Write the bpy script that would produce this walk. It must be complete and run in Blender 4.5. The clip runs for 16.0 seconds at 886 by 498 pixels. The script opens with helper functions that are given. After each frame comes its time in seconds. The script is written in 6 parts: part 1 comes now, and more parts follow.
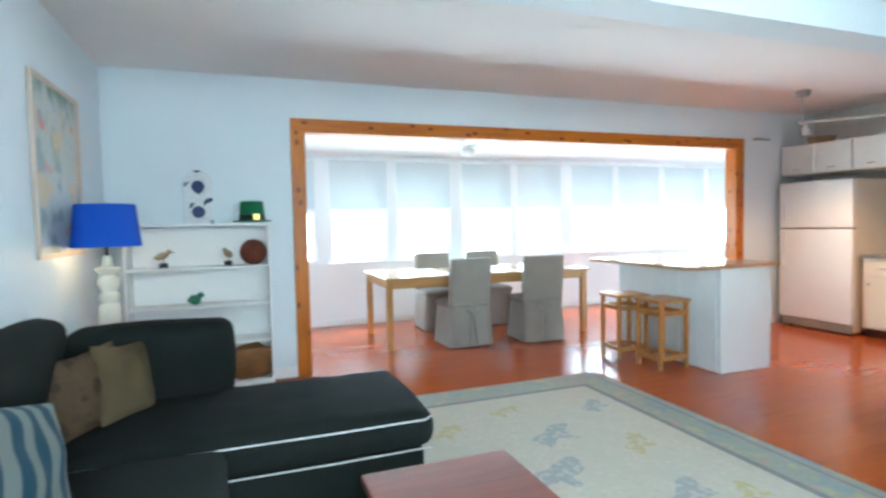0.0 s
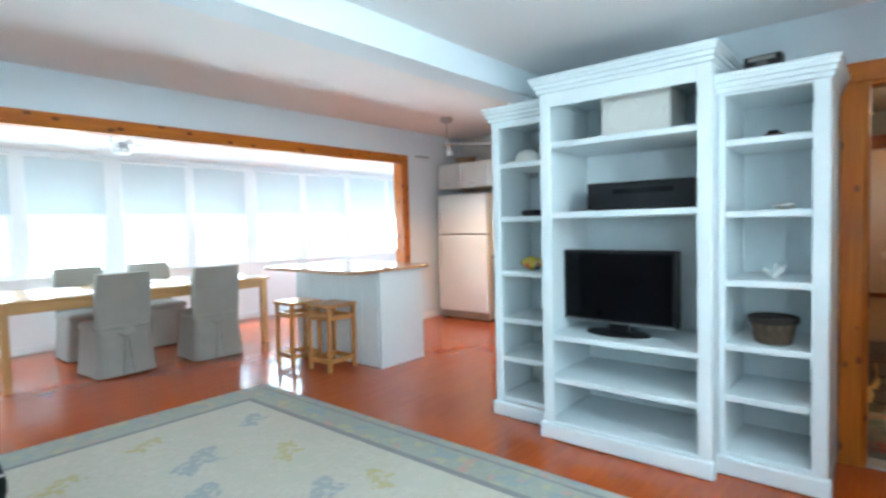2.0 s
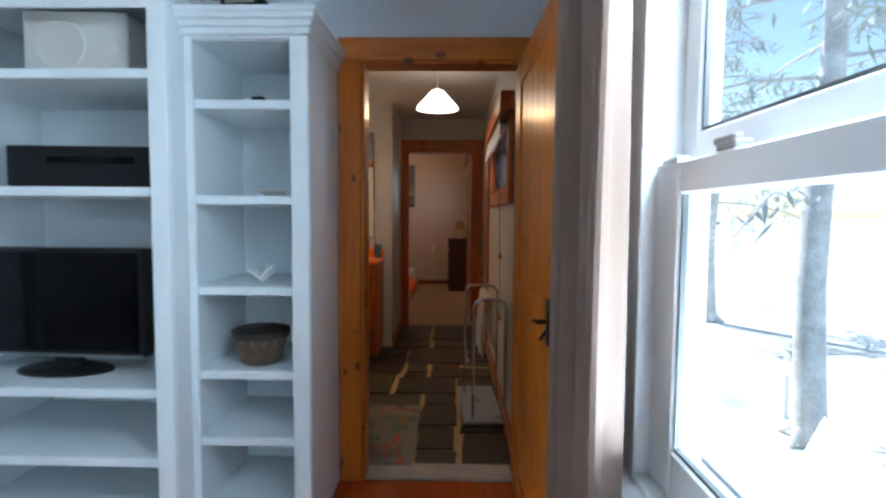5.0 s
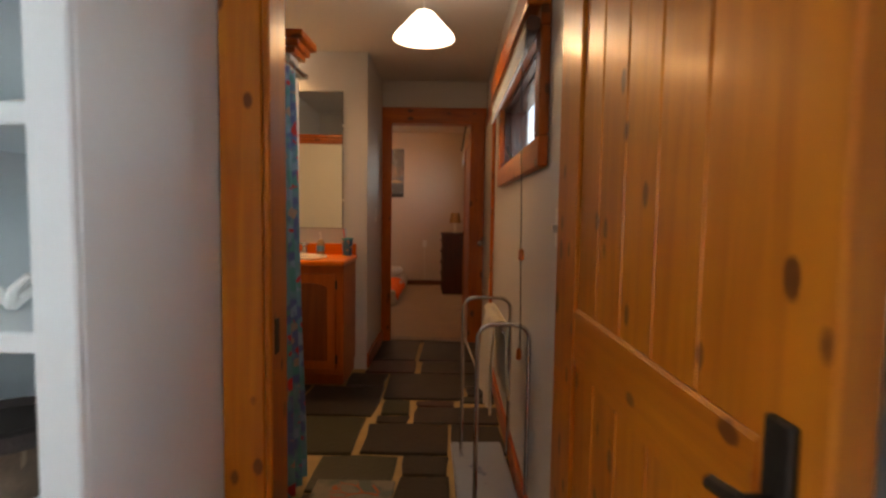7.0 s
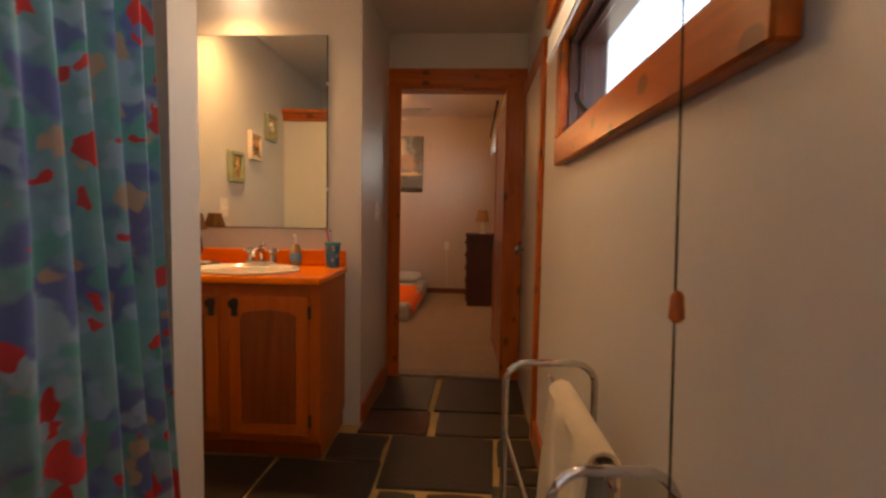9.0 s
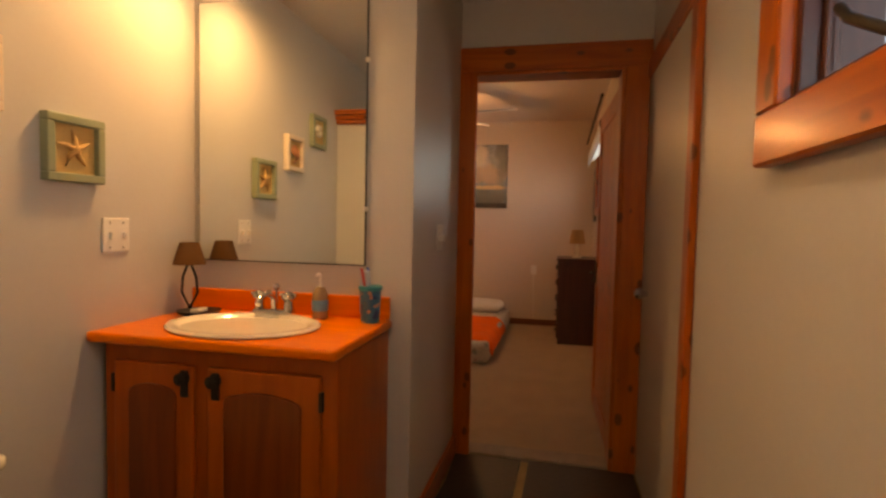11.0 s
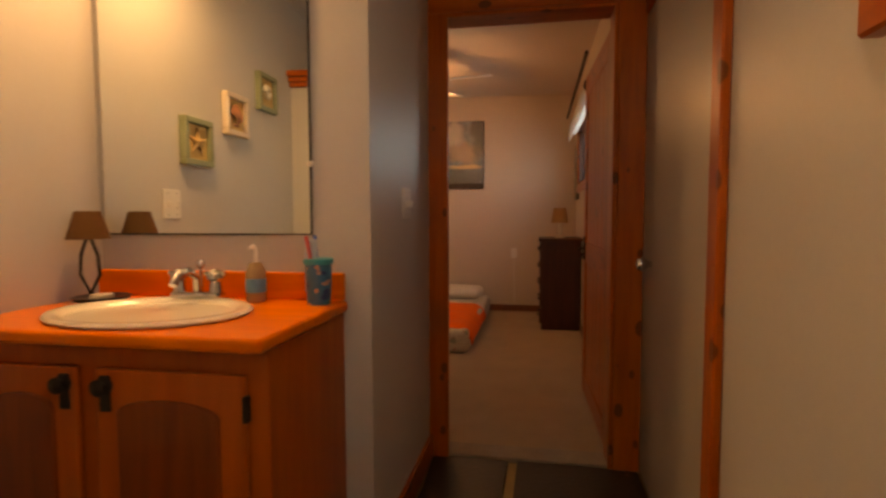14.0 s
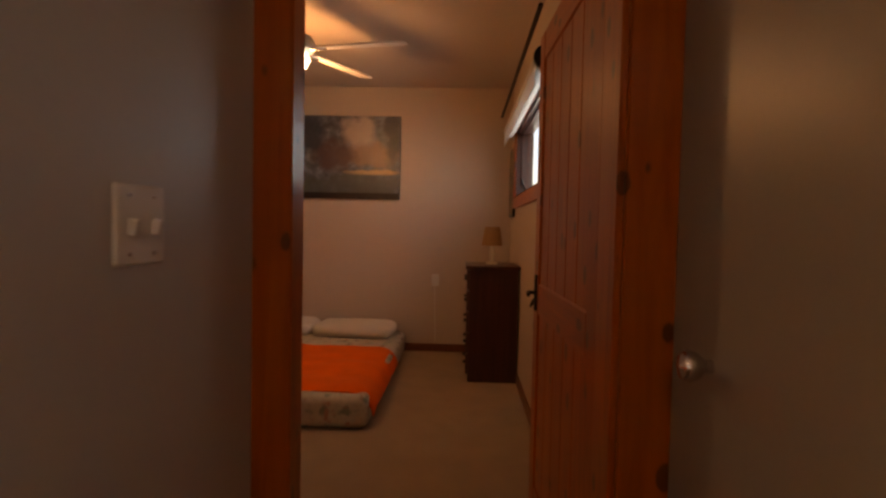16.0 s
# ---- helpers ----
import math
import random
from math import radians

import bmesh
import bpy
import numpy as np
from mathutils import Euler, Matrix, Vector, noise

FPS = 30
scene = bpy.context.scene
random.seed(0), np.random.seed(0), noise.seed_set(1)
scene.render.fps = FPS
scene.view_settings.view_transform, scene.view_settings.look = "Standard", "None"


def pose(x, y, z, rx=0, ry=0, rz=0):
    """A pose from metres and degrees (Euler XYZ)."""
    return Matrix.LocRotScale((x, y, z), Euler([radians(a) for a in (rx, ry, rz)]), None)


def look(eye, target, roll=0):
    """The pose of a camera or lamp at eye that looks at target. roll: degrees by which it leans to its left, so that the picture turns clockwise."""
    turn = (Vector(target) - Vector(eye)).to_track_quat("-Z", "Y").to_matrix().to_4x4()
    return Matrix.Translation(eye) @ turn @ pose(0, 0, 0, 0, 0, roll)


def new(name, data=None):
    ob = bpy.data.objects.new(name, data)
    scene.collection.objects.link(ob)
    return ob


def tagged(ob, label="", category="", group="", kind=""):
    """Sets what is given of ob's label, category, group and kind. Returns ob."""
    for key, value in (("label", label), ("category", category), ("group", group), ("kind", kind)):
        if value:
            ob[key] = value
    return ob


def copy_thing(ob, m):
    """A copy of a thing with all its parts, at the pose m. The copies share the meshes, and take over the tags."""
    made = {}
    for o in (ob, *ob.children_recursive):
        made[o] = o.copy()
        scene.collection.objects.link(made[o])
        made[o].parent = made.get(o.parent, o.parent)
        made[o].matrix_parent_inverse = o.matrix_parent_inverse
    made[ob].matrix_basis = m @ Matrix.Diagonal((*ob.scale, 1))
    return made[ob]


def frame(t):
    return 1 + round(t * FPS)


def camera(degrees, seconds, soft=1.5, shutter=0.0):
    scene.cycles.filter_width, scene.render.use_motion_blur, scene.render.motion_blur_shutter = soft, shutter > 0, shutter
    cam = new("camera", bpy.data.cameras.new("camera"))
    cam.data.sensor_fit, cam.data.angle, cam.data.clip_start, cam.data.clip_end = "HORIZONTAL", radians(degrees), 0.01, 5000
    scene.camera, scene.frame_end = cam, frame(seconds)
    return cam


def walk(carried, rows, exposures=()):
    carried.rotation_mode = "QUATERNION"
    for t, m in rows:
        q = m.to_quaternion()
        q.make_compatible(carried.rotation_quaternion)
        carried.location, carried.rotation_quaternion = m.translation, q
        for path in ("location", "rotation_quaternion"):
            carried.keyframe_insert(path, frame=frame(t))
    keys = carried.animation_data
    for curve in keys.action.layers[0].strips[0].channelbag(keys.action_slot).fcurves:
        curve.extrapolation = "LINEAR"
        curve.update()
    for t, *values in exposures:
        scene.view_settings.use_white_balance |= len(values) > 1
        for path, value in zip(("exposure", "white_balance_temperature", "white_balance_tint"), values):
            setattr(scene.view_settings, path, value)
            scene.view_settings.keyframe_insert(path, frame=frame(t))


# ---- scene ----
cam = camera(79.5, 16.0, soft=2.6, shutter=0.4)
PATH = [
    (0, (0.571, 0.352, 1.351), (1.253, 2.23, 1.257), -1.2),
    (0.5, (0.635, 0.365, 1.356), (1.554, 2.139, 1.256), -1.1),
    (1, (0.727, 0.328, 1.358), (1.855, 1.976, 1.256), -1.3),
    (1.5, (0.875, 0.24, 1.336), (2.205, 1.731, 1.249), -1.2),
    (2, (0.94, 0.157, 1.345), (2.469, 1.443, 1.255), -1.4),
    (2.5, (1.035, 0.072, 1.328), (2.731, 1.128, 1.238), -1.2),
    (3, (1.138, 0.007, 1.311), (2.968, 0.809, 1.222), -0.9),
    (3.5, (1.288, -0.043, 1.299), (3.214, 0.488, 1.21), -0.6),
    (4, (1.466, -0.101, 1.293), (3.444, 0.185, 1.199), -0.6),
    (4.5, (1.693, -0.15, 1.304), (3.686, -0.034, 1.192), -0.3),
    (5, (1.949, -0.191, 1.311), (3.945, -0.145, 1.183), 0.4),
    (5.2, (2.077, -0.199, 1.295), (4.073, -0.165, 1.175), 0.2),
    (7.5, (3.522, -0.196, 1.218), (5.516, -0.165, 1.07), 1.1),
    (8, (3.857, -0.203, 1.204), (5.85, -0.135, 1.051), 1.1),
    (8.2, (3.961, -0.206, 1.195), (5.954, -0.122, 1.043), 1.1),
    (10.3, (5.08, -0.107, 1.219), (7.061, 0.141, 1.102), 1.0),
    (10.5, (5.168, -0.103, 1.229), (7.143, 0.191, 1.118), 1.1),
    (11, (5.332, -0.108, 1.255), (7.281, 0.327, 1.156), 1.2),
    (11.5, (5.441, -0.104, 1.265), (7.343, 0.508, 1.182), 1.1),
    (12, (5.513, -0.086, 1.231), (7.356, 0.689, 1.179), 0.7),
    (12.5, (5.534, -0.074, 1.187), (7.34, 0.784, 1.142), 0.1),
    (13, (5.569, -0.051, 1.137), (7.403, 0.744, 1.069), -0.6),
    (13.5, (5.652, -0.023, 1.122), (7.559, 0.572, 1.022), -0.6),
    (14, (5.714, -0.06, 1.143), (7.678, 0.293, 1.015), -0.2),
    (14.5, (5.936, -0.041, 1.151), (7.922, 0.155, 1.022), 0.2),
    (15, (6.202, -0.042, 1.17), (8.195, 0.087, 1.053), 0.7),
    (15.5, (6.566, -0.037, 1.183), (8.561, 0.066, 1.079), 1.5),
    (16, (6.936, -0.037, 1.192), (8.933, 0.039, 1.113), 1.2),
]
EXPOSURES = ((0.0, 1.35, 6100, 1), (3.0, 1.32, 5950, 1), (4.0, 1.2, 5850, 5), (5.2, 0.6, 5750, 9), (7.3, 0.9, 7600, 18), (8.2, 1.2, 7700, 20), (10.3, 1.1, 8300, 17), (12.5, 1.08, 8400, 16), (14.0, 0.95, 8500, 18), (16.0, 0.55, 8700, 24))
walk(cam, [(t, look(eye, target, roll)) for t, eye, target, roll in PATH], EXPOSURES)

# ---------- world and light ----------
world = bpy.data.worlds.new("world")
scene.world = world
world.use_nodes = True
wn = world.node_tree.nodes
sky = wn.new("ShaderNodeTexSky")
sky.sky_type, sky.sun_disc = "NISHITA", False
sky.dust_density, sky.ozone_density = 0.6, 0.5
sky.sun_elevation, sky.sun_rotation = radians(47), radians(58)
wn["Background"].inputs["Strength"].default_value = 0.15
world.node_tree.links.new(sky.outputs[0], wn["Background"].inputs["Color"])


def lamp(name, kind, m, energy, color, **settings):
    data = bpy.data.lights.new(name, kind)
    data.energy, data.color = energy, color
    if kind == "AREA":
        data.shape, data.size, data.size_y = "RECTANGLE", settings["size"], settings["size_y"]
    if kind == "SUN":
        data.angle = settings["angle"]
    if kind in ("POINT", "SPOT"):
        data.shadow_soft_size = settings.get("soft", 0.05)
    if kind == "SPOT":
        data.spot_size, data.spot_blend = settings["cone"], settings.get("blend", 0.6)
    ob = new(name, data)
    ob.matrix_world = m
    return ob


DAY = (0.76, 0.91, 1.0)
WARM = (1.0, 0.57, 0.23)
lamp("sun", "SUN", look((8, 5, 10), (0, 0, 0)), 5.0, (1.0, 0.95, 0.86), angle=radians(0.5))
lamp("sunroom_daylight", "AREA", look((4.75, 7.74, 1.22), (4.75, 0, 1.22)), 98, DAY, size=8.5, size_y=0.74)
lamp("window_daylight", "AREA", look((2.55, -0.84, 2.04), (2.85, 1.2, 0.6)), 26, DAY, size=1.0, size_y=0.2)
lamp("window_ground_light", "AREA", look((2.55, -0.8, 0.84), (2.75, 0, 1.2)), 14, DAY, size=1.0, size_y=0.14)
# fill through an unseen window, added to brighten the living room
lamp("side_window_daylight", "AREA", look((0.75, -0.8, 1.55), (0.95, 3, 0.9)), 24, DAY, size=1.0, size_y=1.3)
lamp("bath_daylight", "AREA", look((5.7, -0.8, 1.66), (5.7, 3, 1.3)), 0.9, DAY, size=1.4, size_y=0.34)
lamp("bedroom_daylight", "AREA", look((10.6, -0.78, 1.75), (10.6, 3, 1.2)), 2.5, DAY, size=1.7, size_y=0.5)
lamp("pendant_bulb", "POINT", pose(5.94, -0.05, 2.055), 2.7, WARM, soft=0.04)
lamp("vanity_light_bulb", "SPOT", look((7.1, 1.09, 2.3), (6.43, 1.07, 0.3)), 27, WARM, cone=radians(155), blend=1.0, soft=0.06)
lamp("table_lamp_bulb", "POINT", pose(-0.29, 4.3, 1.25), 9, (1.0, 0.66, 0.36), soft=0.03)
lamp("fan_bulb", "POINT", pose(10.43, 1.0, 2.08), 9.5, (1.0, 0.49, 0.18), soft=0.05)
lamp("track_spot_a", "SPOT", look((5.9, 4.2, 2.13), (6.2, 4.3, 0)), 22, (1.0, 0.55, 0.25), cone=radians(120), soft=0.03)
lamp("track_spot_b", "SPOT", look((6.35, 3.65, 2.18), (6.5, 3.3, 0)), 22, (1.0, 0.55, 0.25), cone=radians(120), soft=0.03)


# ---------- materials ----------
def nodes_of(name):
    m = bpy.data.materials.new(name)
    m.use_nodes = True
    nt = m.node_tree
    return m, nt, nt.nodes, nt.links, nt.nodes["Principled BSDF"]


def ramp(n, stops):
    r = n.new("ShaderNodeValToRGB")
    els = r.color_ramp.elements
    while len(els) < len(stops):
        els.new(0.5)
    for e, (p, c) in zip(els, stops):
        e.position, e.color = p, (*c, 1)
    return r


def coords(n, l, scale=(1, 1, 1), space="Object"):
    tc, mp = n.new("ShaderNodeTexCoord"), n.new("ShaderNodeMapping")
    mp.inputs["Scale"].default_value = scale
    l.new(tc.outputs[space], mp.inputs["Vector"])
    return mp.outputs["Vector"]


def noise_node(n, l, vec, scale, detail=4, rough=0.55):
    t = n.new("ShaderNodeTexNoise")
    t.inputs["Scale"].default_value, t.inputs["Detail"].default_value, t.inputs["Roughness"].default_value = scale, detail, rough
    l.new(vec, t.inputs["Vector"])
    return t.outputs["Fac"]


def add_bump(n, l, b, height, strength, distance=0.004):
    bp = n.new("ShaderNodeBump")
    bp.inputs["Strength"].default_value, bp.inputs["Distance"].default_value = strength, distance
    l.new(height, bp.inputs["Height"])
    l.new(bp.outputs["Normal"], b.inputs["Normal"])


def plain(name, color, rough=0.6, vary=0.12, scale=3.0, grain=60.0, bump=0.15, metal=0.0, spread=0.12, sheen=0.0, coat=0.0):
    """A surface whose colour drifts a little at two scales, with fine relief and uneven gloss."""
    m, nt, n, l, b = nodes_of(name)
    v = coords(n, l)
    big, fine = noise_node(n, l, v, scale), noise_node(n, l, v, grain, 3)
    mix = n.new("ShaderNodeMath")
    mix.operation = "MULTIPLY_ADD"
    mix.inputs[1].default_value = 0.35
    l.new(fine, mix.inputs[0])
    l.new(big, mix.inputs[2])
    r = ramp(n, [(0.35, tuple(max(0, c * (1 - vary)) for c in color)), (0.95, tuple(min(1, c * (1 + vary)) for c in color))])
    l.new(mix.outputs[0], r.inputs["Fac"])
    l.new(r.outputs["Color"], b.inputs["Base Color"])
    mr = n.new("ShaderNodeMapRange")
    mr.inputs["To Min"].default_value, mr.inputs["To Max"].default_value = max(0.02, rough - spread), min(1, rough + spread)
    l.new(big, mr.inputs["Value"])
    l.new(mr.outputs["Result"], b.inputs["Roughness"])
    b.inputs["Metallic"].default_value = metal
    b.inputs["Sheen Weight"].default_value = sheen
    b.inputs["Coat Weight"].default_value = coat
    if bump:
        add_bump(n, l, b, fine, bump)
    return m


def wood(name, light, dark, knot=(0.13, 0.035, 0.008), axis=2, rough=0.35, knots=True, grain=1.0, coat=0.3, vary=0.14):
    """Boards with long grain along one axis, and knots."""
    m, nt, n, l, b = nodes_of(name)
    sc = [9.0 * grain] * 3
    sc[axis] = 0.7 * grain
    v = coords(n, l, sc)
    w = n.new("ShaderNodeTexNoise")
    w.inputs["Scale"].default_value, w.inputs["Detail"].default_value, w.inputs["Distortion"].default_value = 2.2, 6, 1.2
    l.new(v, w.inputs["Vector"])
    info = n.new("ShaderNodeObjectInfo")
    sh = n.new("ShaderNodeMath")
    sh.operation = "MULTIPLY_ADD"
    sh.inputs[1].default_value, sh.inputs[2].default_value = vary, -vary / 2
    l.new(info.outputs["Random"], sh.inputs[0])
    ad = n.new("ShaderNodeMath")
    l.new(w.outputs["Fac"], ad.inputs[0])
    l.new(sh.outputs[0], ad.inputs[1])
    r = ramp(n, [(0.3, dark), (0.5, tuple((a + c) / 2 for a, c in zip(light, dark))), (0.68, light)])
    l.new(ad.outputs[0], r.inputs["Fac"])
    out = r.outputs["Color"]
    if knots:
        sk = [12.0] * 3
        sk[axis] = 7.0
        vk = n.new("ShaderNodeTexVoronoi")
        vk.inputs["Scale"].default_value = 1.0
        l.new(coords(n, l, sk), vk.inputs["Vector"])
        kr = n.new("ShaderNodeMapRange")
        kr.inputs["From Min"].default_value, kr.inputs["From Max"].default_value = 0.25, 0.3
        kr.inputs["To Min"].default_value, kr.inputs["To Max"].default_value = 0.88, 0.0
        ks, wb = n.new("ShaderNodeMath"), n.new("ShaderNodeMath")
        ks.operation, wb.operation = "MULTIPLY_ADD", "MULTIPLY_ADD"
        ks.inputs[1].default_value = 0.14
        l.new(vk.outputs["Color"], ks.inputs[0])
        l.new(vk.outputs["Distance"], ks.inputs[2])
        wb.inputs[1].default_value = 0.06
        l.new(noise_node(n, l, coords(n, l), 55, 2), wb.inputs[0])
        l.new(ks.outputs[0], wb.inputs[2])
        l.new(wb.outputs[0], kr.inputs["Value"])
        mx = n.new("ShaderNodeMix")
        mx.data_type = "RGBA"
        l.new(kr.outputs["Result"], mx.inputs["Factor"])
        l.new(out, mx.inputs["A"])
        mx.inputs["B"].default_value = (*knot, 1)
        out = mx.outputs["Result"]
    l.new(out, b.inputs["Base Color"])
    b.inputs["Roughness"].default_value = rough
    b.inputs["Specular IOR Level"].default_value = 0.3
    b.inputs["Coat Weight"].default_value, b.inputs["Coat Roughness"].default_value = coat, 0.15
    add_bump(n, l, b, w.outputs["Fac"], 0.12, 0.003)
    return m


def glow(name, color, strength):
    m, nt, n, l, b = nodes_of(name)
    b.inputs["Base Color"].default_value = (*color, 1)
    b.inputs["Emission Color"].default_value = (*color, 1)
    b.inputs["Emission Strength"].default_value = strength
    return m


def see_through(name, color, trans=0.5, rough=0.8):
    """Thin cloth or shade that lets part of the light behind it through."""
    m, nt, n, l, b = nodes_of(name)
    v = coords(n, l)
    weave = noise_node(n, l, v, 220, 2)
    r = ramp(n, [(0.3, tuple(c * 0.92 for c in color)), (0.8, color)])
    l.new(weave, r.inputs["Fac"])
    l.new(r.outputs["Color"], b.inputs["Base Color"])
    b.inputs["Roughness"].default_value = rough
    tl, mx = n.new("ShaderNodeBsdfTranslucent"), n.new("ShaderNodeMixShader")
    l.new(r.outputs["Color"], tl.inputs["Color"])
    mx.inputs["Fac"].default_value = trans
    l.new(b.outputs[0], mx.inputs[1])
    l.new(tl.outputs[0], mx.inputs[2])
    l.new(mx.outputs[0], n["Material Output"].inputs["Surface"])
    return m


def clear_glass(name):
    m, nt, n, l, b = nodes_of(name)
    b.inputs["Base Color"].default_value = (0.97, 0.99, 1, 1)
    b.inputs["Transmission Weight"].default_value = 1
    b.inputs["Roughness"].default_value = 0.0
    b.inputs["IOR"].default_value = 1.02
    return m


def blotches(name, base, spots, rough=0.85, scale=3.0, bump=0.3, shift=0.0):
    """Base colour with soft coloured patches: spots are (colour, low, high, scale)."""
    m, nt, n, l, b = nodes_of(name)
    v = coords(n, l)
    out = None
    first = ramp(n, [(0.3, tuple(c * 0.9 for c in base)), (0.75, tuple(min(1, c * 1.06) for c in base))])
    l.new(noise_node(n, l, v, 35, 3), first.inputs["Fac"])
    out = first.outputs["Color"]
    for i, (c, lo, hi, s) in enumerate(spots):
        mp = n.new("ShaderNodeMapping")
        mp.inputs["Location"].default_value = (3.7 * i + shift, 1.9 * i, 2.3 * i)
        l.new(v, mp.inputs["Vector"])
        f = noise_node(n, l, mp.outputs["Vector"], s, 2, 0.4)
        mr = n.new("ShaderNodeMapRange")
        mr.inputs["From Min"].default_value, mr.inputs["From Max"].default_value = lo, hi
        l.new(f, mr.inputs["Value"])
        mx = n.new("ShaderNodeMix")
        mx.data_type = "RGBA"
        l.new(mr.outputs["Result"], mx.inputs["Factor"])
        l.new(out, mx.inputs["A"])
        mx.inputs["B"].default_value = (*c, 1)
        out = mx.outputs["Result"]
    l.new(out, b.inputs["Base Color"])
    b.inputs["Roughness"].default_value = rough
    add_bump(n, l, b, noise_node(n, l, v, 160, 2), bump)
    return m


def painted(name, base, masses, rough=0.3):
    """Brushed oil paint on an upright canvas: soft-edged masses of (centre y z, radii, colour) over a mottled ground."""
    m, nt, n, l, b = nodes_of(name)
    v = coords(n, l)
    first = ramp(n, [(0.35, tuple(c * 0.45 for c in base)), (0.52, base), (0.68, tuple(c * 2.0 for c in base))])
    l.new(noise_node(n, l, v, 11, 5, 0.65), first.inputs["Fac"])
    out = first.outputs["Color"]
    warp = n.new("ShaderNodeTexNoise")
    warp.inputs["Scale"].default_value, warp.inputs["Detail"].default_value = 7, 4
    l.new(v, warp.inputs["Vector"])
    for (cy, cz), (ry, rz), c in masses:
        mp, ln, ad, mr, mx = n.new("ShaderNodeMapping"), n.new("ShaderNodeVectorMath"), n.new("ShaderNodeMath"), n.new("ShaderNodeMapRange"), n.new("ShaderNodeMix")
        mp.vector_type = "TEXTURE"
        mp.inputs["Location"].default_value, mp.inputs["Scale"].default_value = (0, cy, cz), (100, ry, rz)
        l.new(v, mp.inputs["Vector"])
        ln.operation, ad.operation = "LENGTH", "MULTIPLY_ADD"
        l.new(mp.outputs["Vector"], ln.inputs[0])
        ad.inputs[1].default_value = 1.6
        l.new(warp.outputs["Fac"], ad.inputs[0])
        l.new(ln.outputs["Value"], ad.inputs[2])
        mr.inputs["From Min"].default_value, mr.inputs["From Max"].default_value = 1.45, 2.0
        mr.inputs["To Min"].default_value, mr.inputs["To Max"].default_value = 0.85, 0.0
        l.new(ad.outputs[0], mr.inputs["Value"])
        mx.data_type = "RGBA"
        l.new(mr.outputs["Result"], mx.inputs["Factor"])
        l.new(out, mx.inputs["A"])
        mx.inputs["B"].default_value = (*c, 1)
        out = mx.outputs["Result"]
    l.new(out, b.inputs["Base Color"])
    b.inputs["Roughness"].default_value = rough
    add_bump(n, l, b, noise_node(n, l, v, 90, 3), 0.3)
    return m


WALL_BLUE = plain("pale_blue_paint", (0.72, 0.79, 0.84), 0.55, 0.03, 1.2, 90, 0.08)
CEIL = plain("ceiling_white", (0.8, 0.79, 0.79), 0.8, 0.03, 1.0, 120, 0.12)
SUN_WALL = plain("sunroom_white", (0.82, 0.83, 0.85), 0.6, 0.03, 1.0, 90, 0.08)
KITCHEN_WALL = plain("kitchen_paint", (0.76, 0.74, 0.71), 0.6, 0.03, 1.2, 90, 0.08)
BATH_WALL = plain("taupe_grey_paint", (0.53, 0.515, 0.5), 0.42, 0.05, 1.4, 70, 0.1)
BATH_CEIL = plain("bath_ceiling", (0.66, 0.63, 0.6), 0.7, 0.04, 1.2, 80, 0.1)
BED_WALL = plain("warm_grey_paint", (0.6, 0.5, 0.41), 0.5, 0.04, 1.3, 80, 0.1)
WHITE = plain("white_gloss_paint", (0.765, 0.83, 0.855), 0.38, 0.03, 2.0, 40, 0.06)
TRIM_WHITE = plain("white_trim", (0.82, 0.83, 0.84), 0.4, 0.03, 2.0, 40, 0.05)
PINE_Z = wood("pine_upright", (0.57, 0.175, 0.011), (0.42, 0.11, 0.007), axis=2, coat=0.1)
PINE_X = wood("pine_along", (0.57, 0.175, 0.011), (0.42, 0.11, 0.007), axis=0, coat=0.1)
PINE_Y = wood("pine_across", (0.57, 0.175, 0.011), (0.42, 0.11, 0.007), axis=1, coat=0.1)
BATH_PINE_Z = wood("bath_pine_upright", (0.5, 0.115, 0.009), (0.33, 0.062, 0.006), axis=2, rough=0.3, coat=0.15)
BATH_PINE_X = wood("bath_pine_along", (0.5, 0.115, 0.009), (0.33, 0.062, 0.006), axis=0, rough=0.3, coat=0.15)
BATH_PINE_Y = wood("bath_pine_across", (0.5, 0.115, 0.009), (0.33, 0.062, 0.006), axis=1, rough=0.3, coat=0.15)
VANITY_WOOD = wood("honey_pine", (0.42, 0.092, 0.007), (0.34, 0.068, 0.005), axis=2, rough=0.4, knots=False, coat=0.1)
VANITY_TOP = wood("orange_worktop", (0.8, 0.185, 0.004), (0.66, 0.135, 0.003), axis=1, rough=0.3, knots=False, coat=0.06)
BOARD = wood("red_stained_board", (0.45, 0.08, 0.007), (0.36, 0.058, 0.006), axis=0, rough=0.22, knots=False, coat=0.35, vary=0.05)
TABLE_WOOD = wood("blond_wood", (0.56, 0.33, 0.14), (0.45, 0.24, 0.09), axis=0, rough=0.25, knots=False)
STOOL_WOOD = wood("stool_wood", (0.52, 0.24, 0.065), (0.4, 0.165, 0.04), axis=2, rough=0.4, knots=False)
CHERRY = wood("red_brown_wood", (0.2, 0.045, 0.03), (0.13, 0.028, 0.02), axis=0, rough=0.3, knots=False)
DARK_WOOD = wood("dark_red_wood", (0.085, 0.025, 0.015), (0.05, 0.014, 0.01), axis=2, rough=0.4, knots=False)
BASE_WOOD = wood("brown_baseboard", (0.2, 0.07, 0.03), (0.14, 0.045, 0.02), axis=0, rough=0.4, knots=False)
SOFA = plain("charcoal_cloth", (0.0145, 0.0172, 0.0162), 0.92, 0.2, 6, 260, 0.5)
